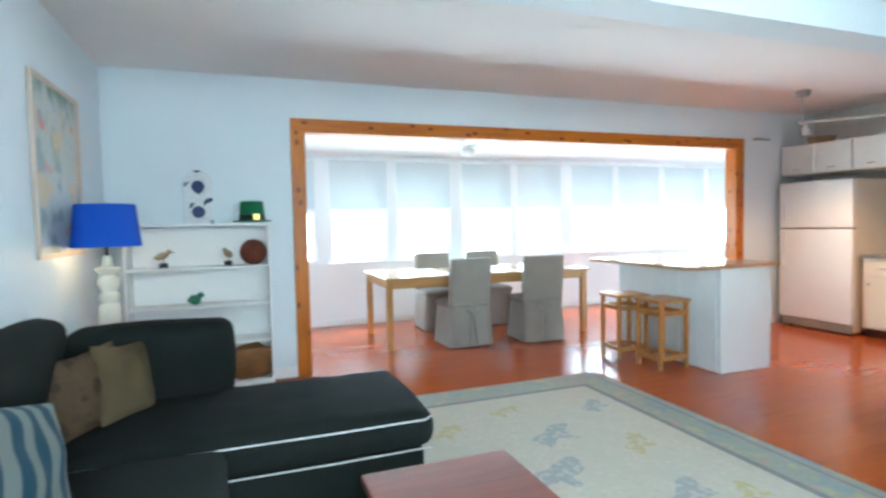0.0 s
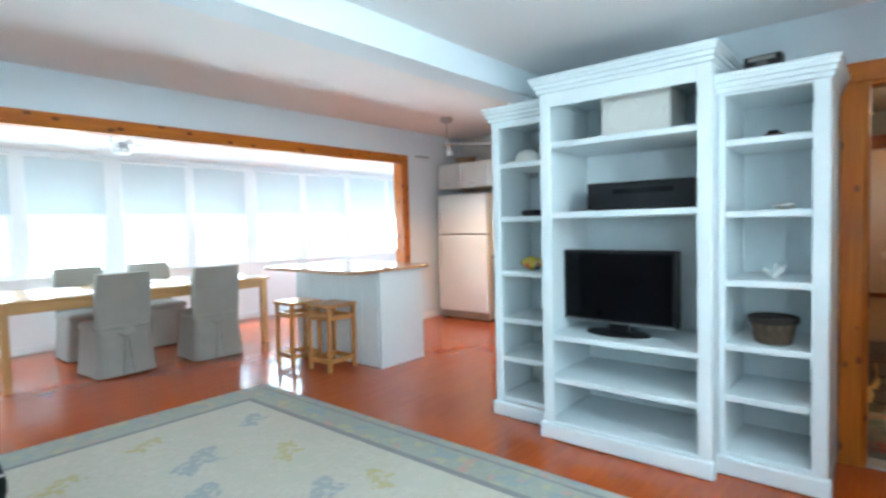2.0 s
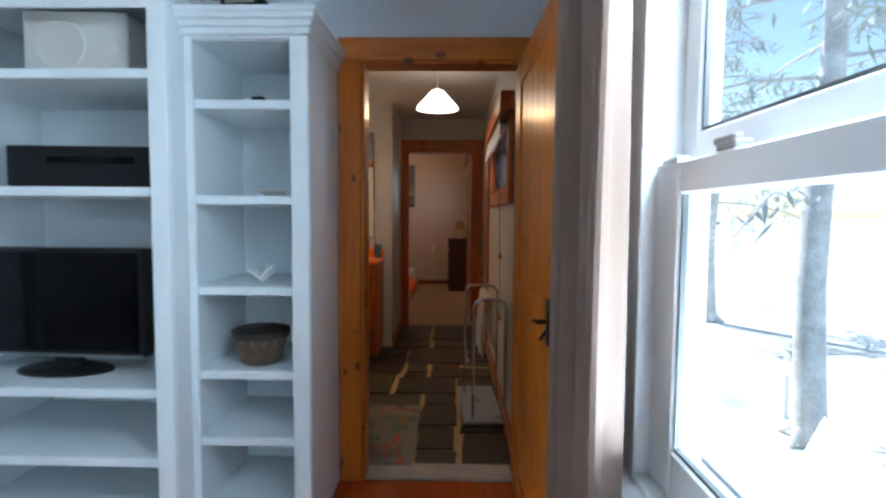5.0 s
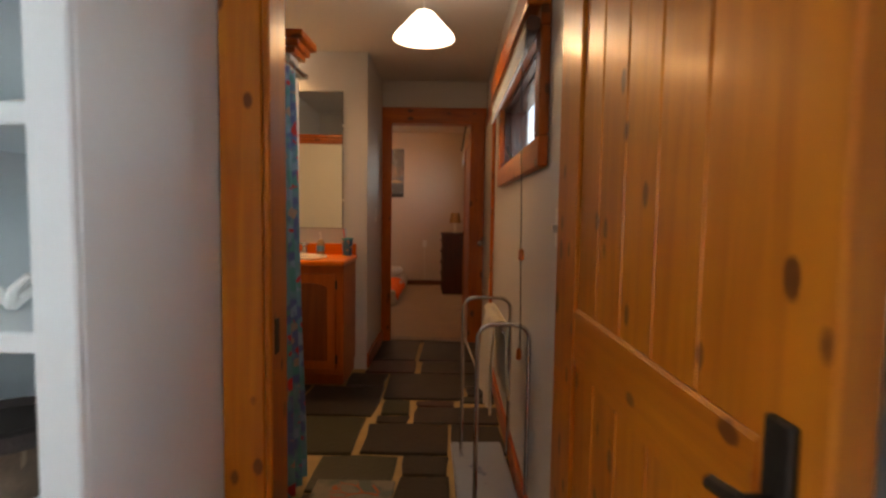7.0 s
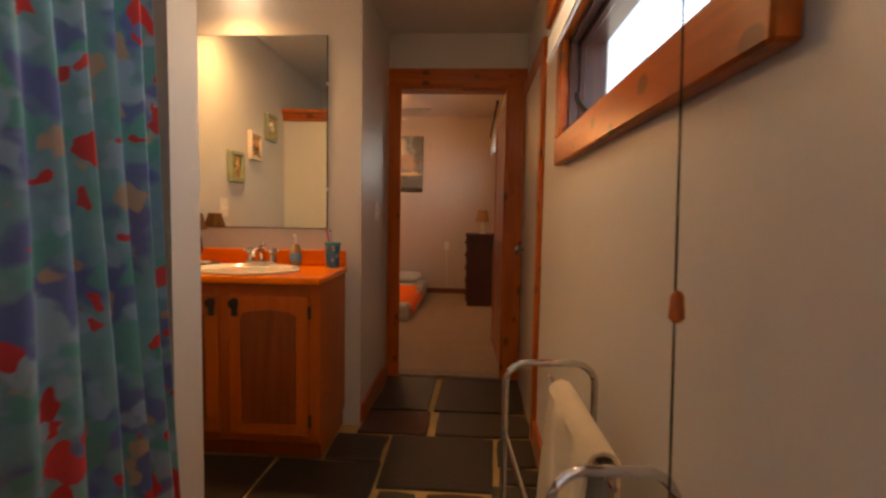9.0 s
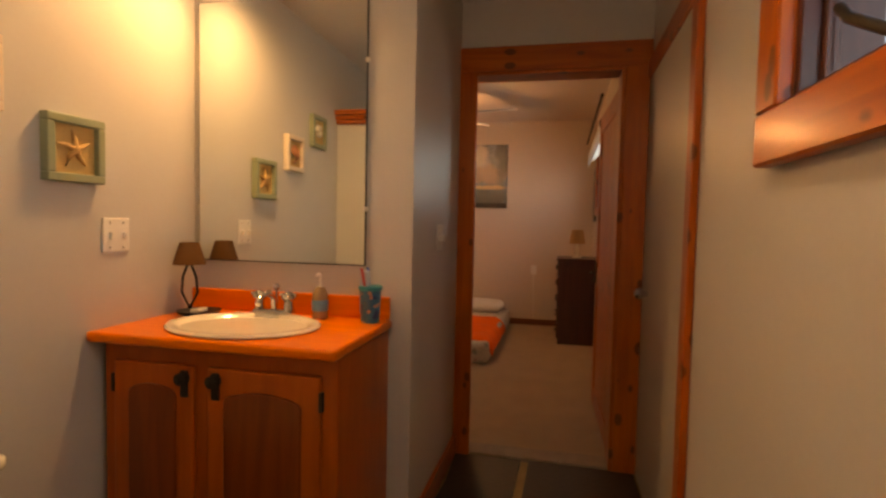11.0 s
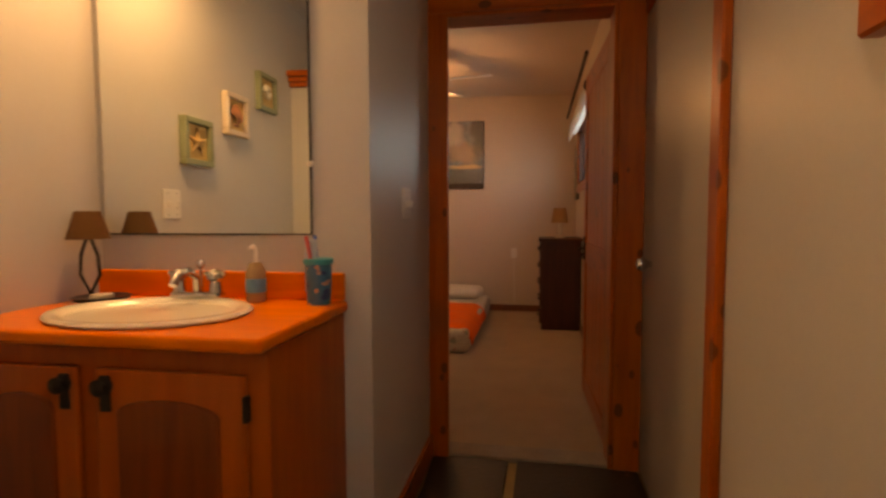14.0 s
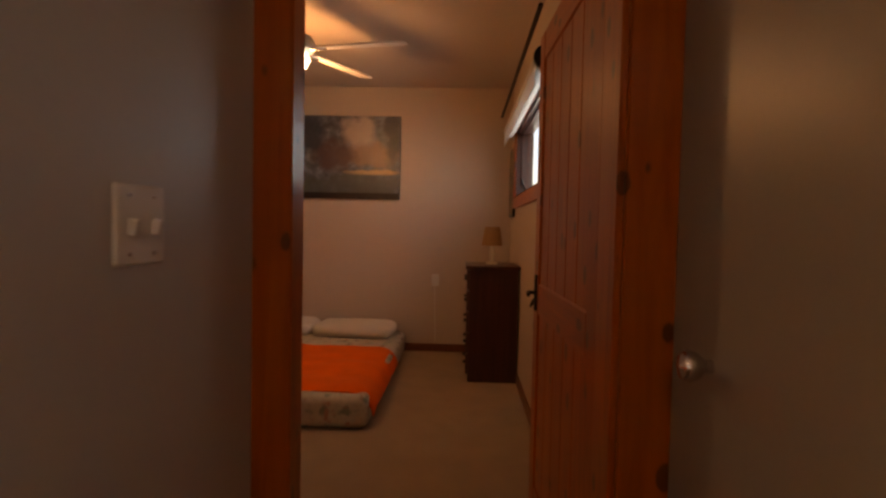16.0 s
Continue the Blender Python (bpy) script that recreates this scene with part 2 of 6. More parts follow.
PIPING = plain("white_piping", (0.75, 0.75, 0.74), 0.8, 0.05)
KHAKI = plain("khaki_cloth", (0.095, 0.066, 0.03), 0.95, 0.25, 9, 200, 0.6)
CHAIR_CLOTH = plain("grey_linen", (0.31, 0.3, 0.27), 0.9, 0.1, 6, 240, 0.45, sheen=0.2)
BLACK = plain("black_plastic", (0.012, 0.012, 0.014), 0.35, 0.2, 4, 120, 0.05)
SCREEN = plain("black_screen", (0.004, 0.004, 0.005), 0.16, 0.1, 2, 90, 0.0)
CHROME = plain("chrome", (0.62, 0.62, 0.62), 0.12, 0.03, 4, 90, 0.0, metal=1, spread=0.05)
IRON = plain("dark_iron", (0.035, 0.028, 0.022), 0.5, 0.3, 9, 120, 0.3, metal=0.7)
PORCELAIN = plain("cream_porcelain", (0.78, 0.73, 0.62), 0.16, 0.03, 3, 60, 0.0, coat=0.4)
PLASTIC_WHITE = plain("white_plastic", (0.74, 0.72, 0.68), 0.35, 0.04, 4, 60, 0.0)
FRIDGE_WHITE = plain("fridge_white", (0.78, 0.77, 0.75), 0.35, 0.03, 3, 160, 0.12)
CREAM = plain("cream_cabinet", (0.74, 0.68, 0.56), 0.4, 0.04, 3, 60, 0.06)
COUNTER = plain("grey_counter", (0.2, 0.19, 0.18), 0.3, 0.25, 20, 160, 0.05)
ISLAND_TOP = wood("island_butcher_top", (0.55, 0.34, 0.2), (0.42, 0.23, 0.12), axis=1, rough=0.22, knots=False)
DRAPE = see_through("taupe_drape", (0.24, 0.165, 0.128), 0.14)
SHADE = see_through("white_roller_shade", (0.72, 0.77, 0.8), 0.3)
LAMP_BLUE = see_through("blue_lampshade", (0.012, 0.11, 0.62), 0.25)
TOWEL = plain("cream_towel", (0.6, 0.49, 0.31), 0.95, 0.1, 9, 240, 0.8, sheen=0.4)
ORANGE = plain("orange_blanket", (0.9, 0.13, 0.002), 0.95, 0.12, 7, 200, 0.6)
LINEN = blotches("flowered_sheet", (0.62, 0.56, 0.46), [((0.3, 0.32, 0.25), 0.56, 0.66, 14), ((0.5, 0.3, 0.22), 0.6, 0.68, 19)])
PILLOW_WHITE = plain("white_pillowcase", (0.72, 0.66, 0.58), 0.9, 0.05, 6, 120, 0.4)
CARPET = plain("beige_carpet", (0.4, 0.29, 0.18), 0.97, 0.14, 5, 320, 0.9, sheen=0.2)
GROUT = plain("tan_grout", (0.42, 0.3, 0.14), 0.85, 0.2, 8, 140, 0.5)
GLASS = clear_glass("window_glass")
MIRROR = plain("silvered_mirror", (0.86, 0.9, 0.88), 0.02, 0.0, 2, 50, 0.0, metal=1, spread=0.0)
FLAT_DOOR = plain("taupe_door_paint", (0.42, 0.39, 0.345), 0.38, 0.06, 1.6, 60, 0.1)
BULB = glow("bulb_glow", (1.0, 0.9, 0.72), 9)
PENDANT = glow("lit_white_glass", (1.0, 0.86, 0.66), 3.2)
SPOT_GLOW = glow("spot_glow", (1.0, 0.93, 0.82), 9)
FAN_WHITE = plain("fan_white", (0.8, 0.8, 0.8), 0.4, 0.03)
# bark, needles and grass carry outdoor glare and haze in their pale colours
BARK = plain("glare_bleached_bark", (0.62, 0.62, 0.61), 0.95, 0.35, 5, 40, 1.0)
NEEDLES = plain("glare_bleached_needles", (0.46, 0.52, 0.5), 0.8, 0.3, 4, 60, 0.2)
GRASS = plain("glare_bleached_grass", (0.58, 0.6, 0.55), 0.95, 0.4, 0.8, 30, 0.6)
RUG_FIELD = blotches("ivory_rug", (0.56, 0.52, 0.44), [((0.52, 0.5, 0.42), 0.5, 0.62, 6)], 0.95, bump=0.7)
RUG_BORDER = blotches("grey_green_rug_border", (0.37, 0.38, 0.33), [((0.46, 0.42, 0.27), 0.56, 0.64, 9), ((0.3, 0.35, 0.37), 0.58, 0.66, 8), ((0.5, 0.33, 0.28), 0.62, 0.68, 10)], 0.95, bump=0.7)
RUG_LINE = plain("grey_rug_line", (0.24, 0.24, 0.235), 0.95, 0.15, 8, 200, 0.6)
RUG_BLUE = blotches("blue_rug_motif", (0.37, 0.39, 0.39), [((0.5, 0.48, 0.42), 0.52, 0.6, 22)], 0.95, bump=0.7)
RUG_YELLOW = blotches("yellow_rug_motif", (0.5, 0.44, 0.24), [((0.54, 0.5, 0.42), 0.5, 0.6, 22)], 0.95, bump=0.7)
SLATES = [plain("slate_dark", (0.02, 0.016, 0.014), 0.42, 0.35, 4, 40, 0.5), plain("slate_brown", (0.026, 0.017, 0.013), 0.42, 0.35, 4, 40, 0.5),
          plain("slate_green", (0.026, 0.03, 0.016), 0.42, 0.35, 4, 40, 0.5), plain("slate_red", (0.05, 0.017, 0.012), 0.45, 0.35, 4, 40, 0.5)]

for dull, level in ((SCREEN, 0.15), (BLACK, 0.25), (SOFA, 0.1)):
    dull.node_tree.nodes["Principled BSDF"].inputs["Specular IOR Level"].default_value = level


# ---------- building helpers ----------
def box(bm, x0, y0, z0, x1, y1, z1, bevel=0.0, seg=2):
    made = bmesh.ops.create_cube(bm, size=1)["verts"]
    for v in made:
        v.co = Vector(((x0 + x1) / 2 + v.co.x * (x1 - x0), (y0 + y1) / 2 + v.co.y * (y1 - y0), (z0 + z1) / 2 + v.co.z * (z1 - z0)))
    if bevel:
        es = {e for v in made for e in v.link_edges}
        bmesh.ops.bevel(bm, geom=list(es), offset=bevel, segments=seg, affect="EDGES", profile=0.5)
    return bm


def boxed(*args, **kw):
    return box(bmesh.new(), *args, **kw)


def lathe(profile, seg=28, bm=None, at=(0, 0, 0)):
    """A body turned round z from (radius, height) pairs."""
    bm = bm or bmesh.new()
    rings = []
    for r, z in profile:
        rings.append([bm.verts.new((at[0] + r * math.cos(2 * math.pi * i / seg), at[1] + r * math.sin(2 * math.pi * i / seg), at[2] + z)) for i in range(seg)])
    for a, b in zip(rings, rings[1:]):
        for i in range(seg):
            bm.faces.new((a[i], a[(i + 1) % seg], b[(i + 1) % seg], b[i]))
    for ring, flip in ((rings[0], True), (rings[-1], False)):
        if profile[0 if flip else -1][0] > 1e-4:
            bm.faces.new(ring[::-1] if flip else ring)
    return bm


def tube(points, r, seg=10, bm=None, taper=1.0):
    bm = bm or bmesh.new()
    pts = [Vector(p) for p in points]
    rings = []
    for i, p in enumerate(pts):
        d = (pts[min(i + 1, len(pts) - 1)] - pts[max(i - 1, 0)]).normalized()
        side = d.cross(Vector((0, 0, 1)) if abs(d.z) < 0.9 else Vector((1, 0, 0))).normalized()
        up = side.cross(d)
        rr = r * (1 + (taper - 1) * i / max(1, len(pts) - 1))
        rings.append([bm.verts.new(p + rr * (math.cos(2 * math.pi * k / seg) * side + math.sin(2 * math.pi * k / seg) * up)) for k in range(seg)])
    for a, b in zip(rings, rings[1:]):
        for k in range(seg):
            bm.faces.new((a[k], a[(k + 1) % seg], b[(k + 1) % seg], b[k]))
    bm.faces.new(rings[0][::-1])
    bm.faces.new(rings[-1])
    return bm


def arc(c, r, a0, a1, n=10, plane="xz"):
    out = []
    for i in range(n + 1):
        a = radians(a0 + (a1 - a0) * i / n)
        u, v = r * math.cos(a), r * math.sin(a)
        out.append((c[0] + u, c[1], c[2] + v) if plane == "xz" else (c[0], c[1] + u, c[2] + v) if plane == "yz" else (c[0] + u, c[1] + v, c[2]))
    return out


def sheet(fn, nu, nv, thick=0.0):
    """A surface fn(u, v) for u, v in 0..1, given a thickness along its normals."""
    bm = bmesh.new()
    grid = [[bm.verts.new(fn(i / nu, j / nv)) for j in range(nv + 1)] for i in range(nu + 1)]
    for i in range(nu):
        for j in range(nv):
            bm.faces.new((grid[i][j], grid[i + 1][j], grid[i + 1][j + 1], grid[i][j + 1]))
    if thick:
        bm.normal_update()
        bmesh.ops.solidify(bm, geom=bm.faces[:], thickness=thick)
    return bm


def prism(outline, z0, z1, bevel=0.0):
    """An upright prism over a flat outline of (x, y) corners."""
    bm = bmesh.new()
    lo, hi = [bm.verts.new((x, y, z0)) for x, y in outline], [bm.verts.new((x, y, z1)) for x, y in outline]
    bm.faces.new(lo[::-1])
    top = bm.faces.new(hi)
    k = len(lo)
    for i in range(k):
        bm.faces.new((lo[i], lo[(i + 1) % k], hi[(i + 1) % k], hi[i]))
    if bevel:
        bmesh.ops.bevel(bm, geom=list(top.edges), offset=bevel, segments=1, affect="EDGES")
    return bm


def moved(bm, m):
    bmesh.ops.transform(bm, matrix=m, verts=bm.verts[:])
    return bm


def cushion(x0, y0, z0, x1, y1, z1, puff=0.03, n=10, r=0.05, seed=0):
    """A stuffed box: rounded edges and swelling, slightly uneven faces."""
    bm = boxed(x0, y0, z0, x1, y1, z1, bevel=r, seg=3)
    bmesh.ops.subdivide_edges(bm, edges=[e for e in bm.edges if e.calc_length() > 0.15], cuts=n, use_grid_fill=True)
    c = Vector(((x0 + x1) / 2, (y0 + y1) / 2, (z0 + z1) / 2))
    h = Vector(((x1 - x0) / 2, (y1 - y0) / 2, (z1 - z0) / 2))
    for v in bm.verts:
        d = v.co - c
        q = [abs(d[i]) / h[i] for i in range(3)]
        k = max(range(3), key=lambda i: q[i])
        rest = [1 - min(1, q[i]) ** 2 for i in range(3) if i != k]
        w = noise.noise(v.co * 5 + Vector((seed, 0, 0))) * 0.35 + 1
        v.co[k] += math.copysign(puff * rest[0] * rest[1] * w, d[k])
    return bm


def part(name, bm, material, parent=None, label="", smooth=False, loc=None):
    me = bpy.data.meshes.new(name)
    bm.normal_update()
    bmesh.ops.recalc_face_normals(bm, faces=bm.faces[:])
    if smooth:
        for f in bm.faces:
            f.smooth = True
        for e in bm.edges:
            if len(e.link_faces) == 2 and e.calc_face_angle(0) > 0.7:
                e.smooth = False
    bm.to_mesh(me)
    bm.free()
    me.materials.append(material)
    ob = new(name, me)
    if parent:
        ob.parent = parent
    if loc:
        ob.location = loc
    if label:
        ob["label"] = label
    return ob


WING = 0.0  # how far the wing with bathroom and bedroom is set off along x


def thing(name, label, category, at=(0, 0, 0), turn=0, group=""):
    ob = new(name)
    ob.empty_display_size = 0.1
    ob.matrix_world = pose(at[0] + WING, at[1], at[2], 0, 0, turn)
    return tagged(ob, label, category, group)


def solo(name, bm, material, label, category, at=(0, 0, 0), turn=0, group="", smooth=False):
    ob = part(name, bm, material, smooth=smooth)
    ob.matrix_world = pose(at[0] + WING, at[1], at[2], 0, 0, turn)
    return tagged(ob, label, category, group)


def structure(name, bm, material, label, category):
    return tagged(part(name, bm, material, loc=(WING, 0, 0)), label, category, kind="structure")


def wall_with(axis, a0, a1, t0, t1, z0, z1, openings=()):
    """A wall along x or y from a0 to a1, thick from t0 to t1, with (from, to, bottom, top) openings."""
    bm = bmesh.new()

    def put(p, q, lo, hi):
        if q - p > 1e-4 and hi - lo > 1e-4:
            box(bm, p, t0, lo, q, t1, hi) if axis == "x" else box(bm, t0, p, lo, t1, q, hi)

    last = a0
    for p, q, lo, hi in sorted(openings):
        put(last, p, z0, z1)
        put(p, q, z0, lo)
        put(p, q, hi, z1)
        last = q
    put(last, a1, z0, z1)
    return bm


# ---------- the large structure ----------
structure("floor_living", boxed(-0.66, -0.73, -0.12, 4.56, 7.75, -0.022), BOARD, "subfloor under the red boards of the living room", "floor")
structure("floor_kitchen", boxed(4.56, 2.2, -0.12, 9.2, 7.75, -0.022), BOARD, "subfloor under the red boards of the kitchen and sunroom", "floor")
WING = 0.28
structure("floor_bathroom", boxed(4.28, -0.68, -0.12, 7.96, 1.55, -0.012), GROUT, "tan grout bed of the slate bathroom floor", "floor")
structure("floor_bedroom", boxed(7.96, -0.68, -0.12, 11.9, 3.3, 0.0), CARPET, "beige wall-to-wall carpet in the bedroom", "floor")
WING = 0.0
structure("wall_west", wall_with("y", -0.73, 7.75, -0.66, -0.51, 0, 2.75), WALL_BLUE, "pale blue painted wall of the living room", "wall")
# the opening from 0.2 to 1.3 is added for an unseen window
structure("wall_south", wall_with("x", -0.51, 4.5, -0.73, -0.58, -0.12, 2.75, [(0.2, 1.3, 0.74, 2.16), (2.02, 3.1, 0.74, 2.16)]), WALL_BLUE, "pale blue wall with a double-hung window and an added unseen one", "wall")
structure("wall_east", wall_with("y", -0.73, 2.36, 4.5, 4.585, -0.02, 2.75, [(-0.5, 0.26, -0.02, 2.03)]), WALL_BLUE, "pale blue wall with a pine-framed doorway", "wall")
structure("wall_north", wall_with("x", -0.51, 7.55, 5.29, 5.42, -0.02, 2.75, [(1.05, 6.21, -0.02, 2.21)]), WALL_BLUE, "pale wall with a wide opening to the sunroom", "wall")
structure("wall_kitchen_east", wall_with("y", 2.36, 5.42, 7.55, 7.7, -0.02, 2.75), KITCHEN_WALL, "warm white kitchen wall behind the refrigerator", "wall")
structure("wall_kitchen_south", wall_with("x", 4.5, 7.7, 2.36, 2.46, -0.02, 2.75), KITCHEN_WALL, "plain kitchen wall", "wall")
PANES = [(0.62, 1.41), (1.6, 2.39), (2.525, 3.325), (3.51, 4.31), (4.42, 5.19), (5.38, 6.17), (6.28, 7.1), (7.22, 8.08), (8.16, 8.98)]
SILL, HEAD, NY = 0.86, 2.22, 7.6
structure("wall_sunroom_north", wall_with("x", -0.51, 9.2, NY, NY + 0.12, -0.12, 2.9, [(a, b, SILL, HEAD) for a, b in PANES]), SUN_WALL, "white sunroom wall with a row of windows", "wall")
structure("wall_sunroom_east", wall_with("y", 5.42, 7.6, 9.06, 9.2, -0.12, 2.9), SUN_WALL, "plain white sunroom end wall", "wall")
structure("wall_sunroom_south", wall_with("x", 7.55, 9.06, 5.3, 5.42, -0.12, 2.9), SUN_WALL, "plain white sunroom wall", "wall")
structure("ceiling_living", boxed(-0.66, -0.73, 2.43, 4.62, 2.17, 2.75), CEIL, "white living room ceiling", "ceiling")
structure("ceiling_kitchen", boxed(-0.66, 2.36, 2.66, 7.7, 5.42, 2.78), CEIL, "white ceiling over the living room and kitchen", "ceiling")
bm = boxed(-0.51, 2.17, 2.25, 4.62, 2.36, 2.78)
box(bm, -0.51, 2.155, 2.25, 4.5, 2.17, 2.272)
box(bm, -0.51, 2.36, 2.6, 7.55, 2.375, 2.66)
structure("ceiling_beam", bm, WALL_BLUE, "boxed pale blue beam with a thin moulding", "beam")
bm = bmesh.new()
ends = [(5.42, 2.62), (7.62, 2.3), (7.62, 2.45), (5.42, 2.78)]
left, right = [bm.verts.new((-0.51, y, z)) for y, z in ends], [bm.verts.new((9.2, y, z)) for y, z in ends]
bm.faces.new(left), bm.faces.new(right[::-1])
for i in range(4):
    bm.faces.new((left[i], right[i], right[(i + 1) % 4], left[(i + 1) % 4]))
structure("ceiling_sunroom", bm, SUN_WALL, "white sloping sunroom ceiling", "ceiling")
# bathroom and bedroom shell
structure("wall_bath_west", wall_with("y", -0.52, 1.375, 4.587, 4.605, -0.02, 2.6, [(-0.5, 0.26, -0.02, 2.03)]), BATH_WALL, "taupe bathroom wall round the doorway", "wall")
WING = 0.28
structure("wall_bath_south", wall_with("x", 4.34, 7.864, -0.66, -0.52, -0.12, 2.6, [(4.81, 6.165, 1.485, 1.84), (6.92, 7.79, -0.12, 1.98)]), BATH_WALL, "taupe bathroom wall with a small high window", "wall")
structure("wall_bath_north", wall_with("x", 4.34, 8.0, 1.375, 1.55, -0.12, 2.6), BATH_WALL, "taupe bathroom wall hung with small pictures", "wall")
structure("wall_bath_alcove", boxed(6.98, 0.44, -0.02, 7.864, 1.375, 2.6), BATH_WALL, "taupe wall behind the vanity", "wall")
structure("wall_bedroom_west", wall_with("y", -0.66, 3.3, 7.864, 8.0, -0.12, 2.6, [(-0.39, 0.39, -0.12, 2.045)]), BATH_WALL, "taupe wall with a pine-framed doorway", "wall")
structure("ceiling_bath", boxed(4.34, -0.66, 2.41, 8.0, 1.55, 2.55), BATH_CEIL, "off-white bathroom ceiling", "ceiling")
structure("wall_bedroom_east", wall_with("y", -0.62, 3.3, 11.76, 11.9, -0.12, 2.6), BED_WALL, "warm grey bedroom wall with a painting", "wall")
structure("wall_bedroom_south", wall_with("x", 8.0, 11.76, -0.62, -0.48, -0.12, 2.6, [(9.35, 11.25, 1.46, 2.02)]), BED_WALL, "warm grey bedroom wall with a wide high window", "wall")
structure("wall_bedroom_north", wall_with("x", 8.0, 11.9, 3.16, 3.3, -0.12, 2.6), BED_WALL, "plain bedroom wall", "wall")
structure("ceiling_bedroom", boxed(8.0, -0.62, 2.52, 11.9, 3.3, 2.66), plain("bedroom_ceiling", (0.62, 0.55, 0.5), 0.45, 0.04, 1.2, 80, 0.1), "off-white bedroom ceiling with a soft sheen", "ceiling")

# shower partition with a wooden cap
structure("partition_shower", boxed(5.3, 0.52, -0.01, 5.43, 1.375, 1.91), plain("pale_partition_paint", (0.62, 0.62, 0.62), 0.4, 0.04, 1.4, 70, 0.1), "low painted wall between shower and toilet", "wall")
bm = boxed(5.28, 0.495, 1.91, 5.455, 1.375, 1.935, bevel=0.004)
box(bm, 5.265, 0.475, 1.935, 5.47, 1.375, 1.965, bevel=0.006)
box(bm, 5.245, 0.45, 1.965, 5.49, 1.375, 2.0, bevel=0.006)
structure("trim_partition", bm, BATH_PINE_Y, "varnished pine cap on the shower partition", "trim")


def casing(name, label, plane, a0, a1, top, width, thick, depth, woods, axis="y", back=0.0, strike=0.0):
    """Boards round an opening in a wall; depth is the far side of the reveal."""
    holder = thing(name, label, "door frame")
    holder["kind"] = "structure"
    up, across = woods

    def board(n, p, q, lo, hi, t0, t1, w):
        b = boxed(t0, p, lo, t1, q, hi, bevel=0.004, seg=1) if axis == "y" else boxed(p, t0, lo, q, t1, hi, bevel=0.004, seg=1)
        part(n, b, w, holder)

    t0, t1 = sorted((plane, plane + thick))
    board("side_board", a0 - width, a0, 0, top, t0, t1, up)
    board("side_board", a1, a1 + width, 0, top, t0, t1, up)
    board("head_board", a0 - width, a1 + width, top, top + width, t0, t1, across)
    r0, r1 = sorted((plane + (0.004 if depth > plane else -0.004), depth))
    board("jamb", a0, a0 + 0.018, 0, top, r0, r1, up)
    board("jamb", a1 - 0.018 + back, a1 + back, 0, top, r0 if not back else t1 + 0.002, r1, up)
    if strike:
        face, mid = a1 - 0.018 + back, t1 + 0.02
        part("strike_plate", boxed(mid - 0.016, face - 0.003, strike - 0.045, mid + 0.016, face + 0.001, strike + 0.045, bevel=0.001, seg=1), IRON, holder, "black iron strike plate")
    board("head_jamb", a0 + 0.018, a1 - 0.018 + back, top - 0.018, top, r0, r1, across)
    return holder


WING = 0.0
casing("trim_doorway_living", "knotty pine frame round the bathroom doorway", 4.478, -0.5, 0.26, 2.03, 0.105, 0.022, 4.61, (PINE_Z, PINE_Y), strike=0.9)
WING = 0.28
casing("trim_doorway_bedroom", "knotty pine frame round the bedroom doorway", 7.842, -0.39, 0.35, 2.045, 0.125, 0.022, 8.004, (BATH_PINE_Z, BATH_PINE_Y), back=0.04, strike=0.97)
WING = 0.0
casing("trim_sunroom_opening", "golden pine frame round the wide sunroom opening", 5.268, 1.05, 6.21, 2.21, 0.105, 0.022, 5.44, (PINE_Z, PINE_X), axis="x")
solo("threshold", boxed(4.5, -0.482, -0.03, 4.66, 0.26, 0.014, bevel=0.006), plain("marble_sill", (0.4, 0.37, 0.33), 0.5, 0.25, 12, 60, 0.2), "speckled stone threshold between boards and slate", "threshold")["kind"] = "structure"
WING = 0.28
solo("threshold", boxed(7.864, -0.39, -0.03, 8.0, 0.372, 0.012, bevel=0.006), plain("worn_sill", (0.3, 0.25, 0.2), 0.6, 0.25, 12, 60, 0.2), "worn threshold between slate and carpet", "threshold")["kind"] = "structure"


def skirting(name, runs, material, height, label):
    bm = bmesh.new()
    for x0, y0, x1, y1 in runs:
        box(bm, x0, y0, 0, x1, y1, height, bevel=0.004, seg=1)
    return structure(name, bm, material, label, "baseboard")


WING = 0.0
skirting("baseboard_living", [(-0.51, 5.272, 0.94, 5.29), (6.32, 5.272, 7.55, 5.29), (-0.51, -0.58, -0.494, 5.272)], TRIM_WHITE, 0.1, "white baseboard")
WING = 0.28
skirting("baseboard_bath", [(6.99, 0.422, 7.842, 0.44), (4.42, -0.52, 6.855, -0.5)], BATH_PINE_X, 0.11, "varnished pine baseboard")
skirting("baseboard_bedroom", [(11.742, -0.48, 11.76, 3.16), (8.02, -0.48, 11.742, -0.464)], BASE_WOOD, 0.075, "dark brown wooden baseboard")
WING = 0.0
skirting("baseboard_sunroom", [(-0.51, 7.585, 9.06, 7.6)], TRIM_WHITE, 0.09, "white baseboard under the sunroom windows")


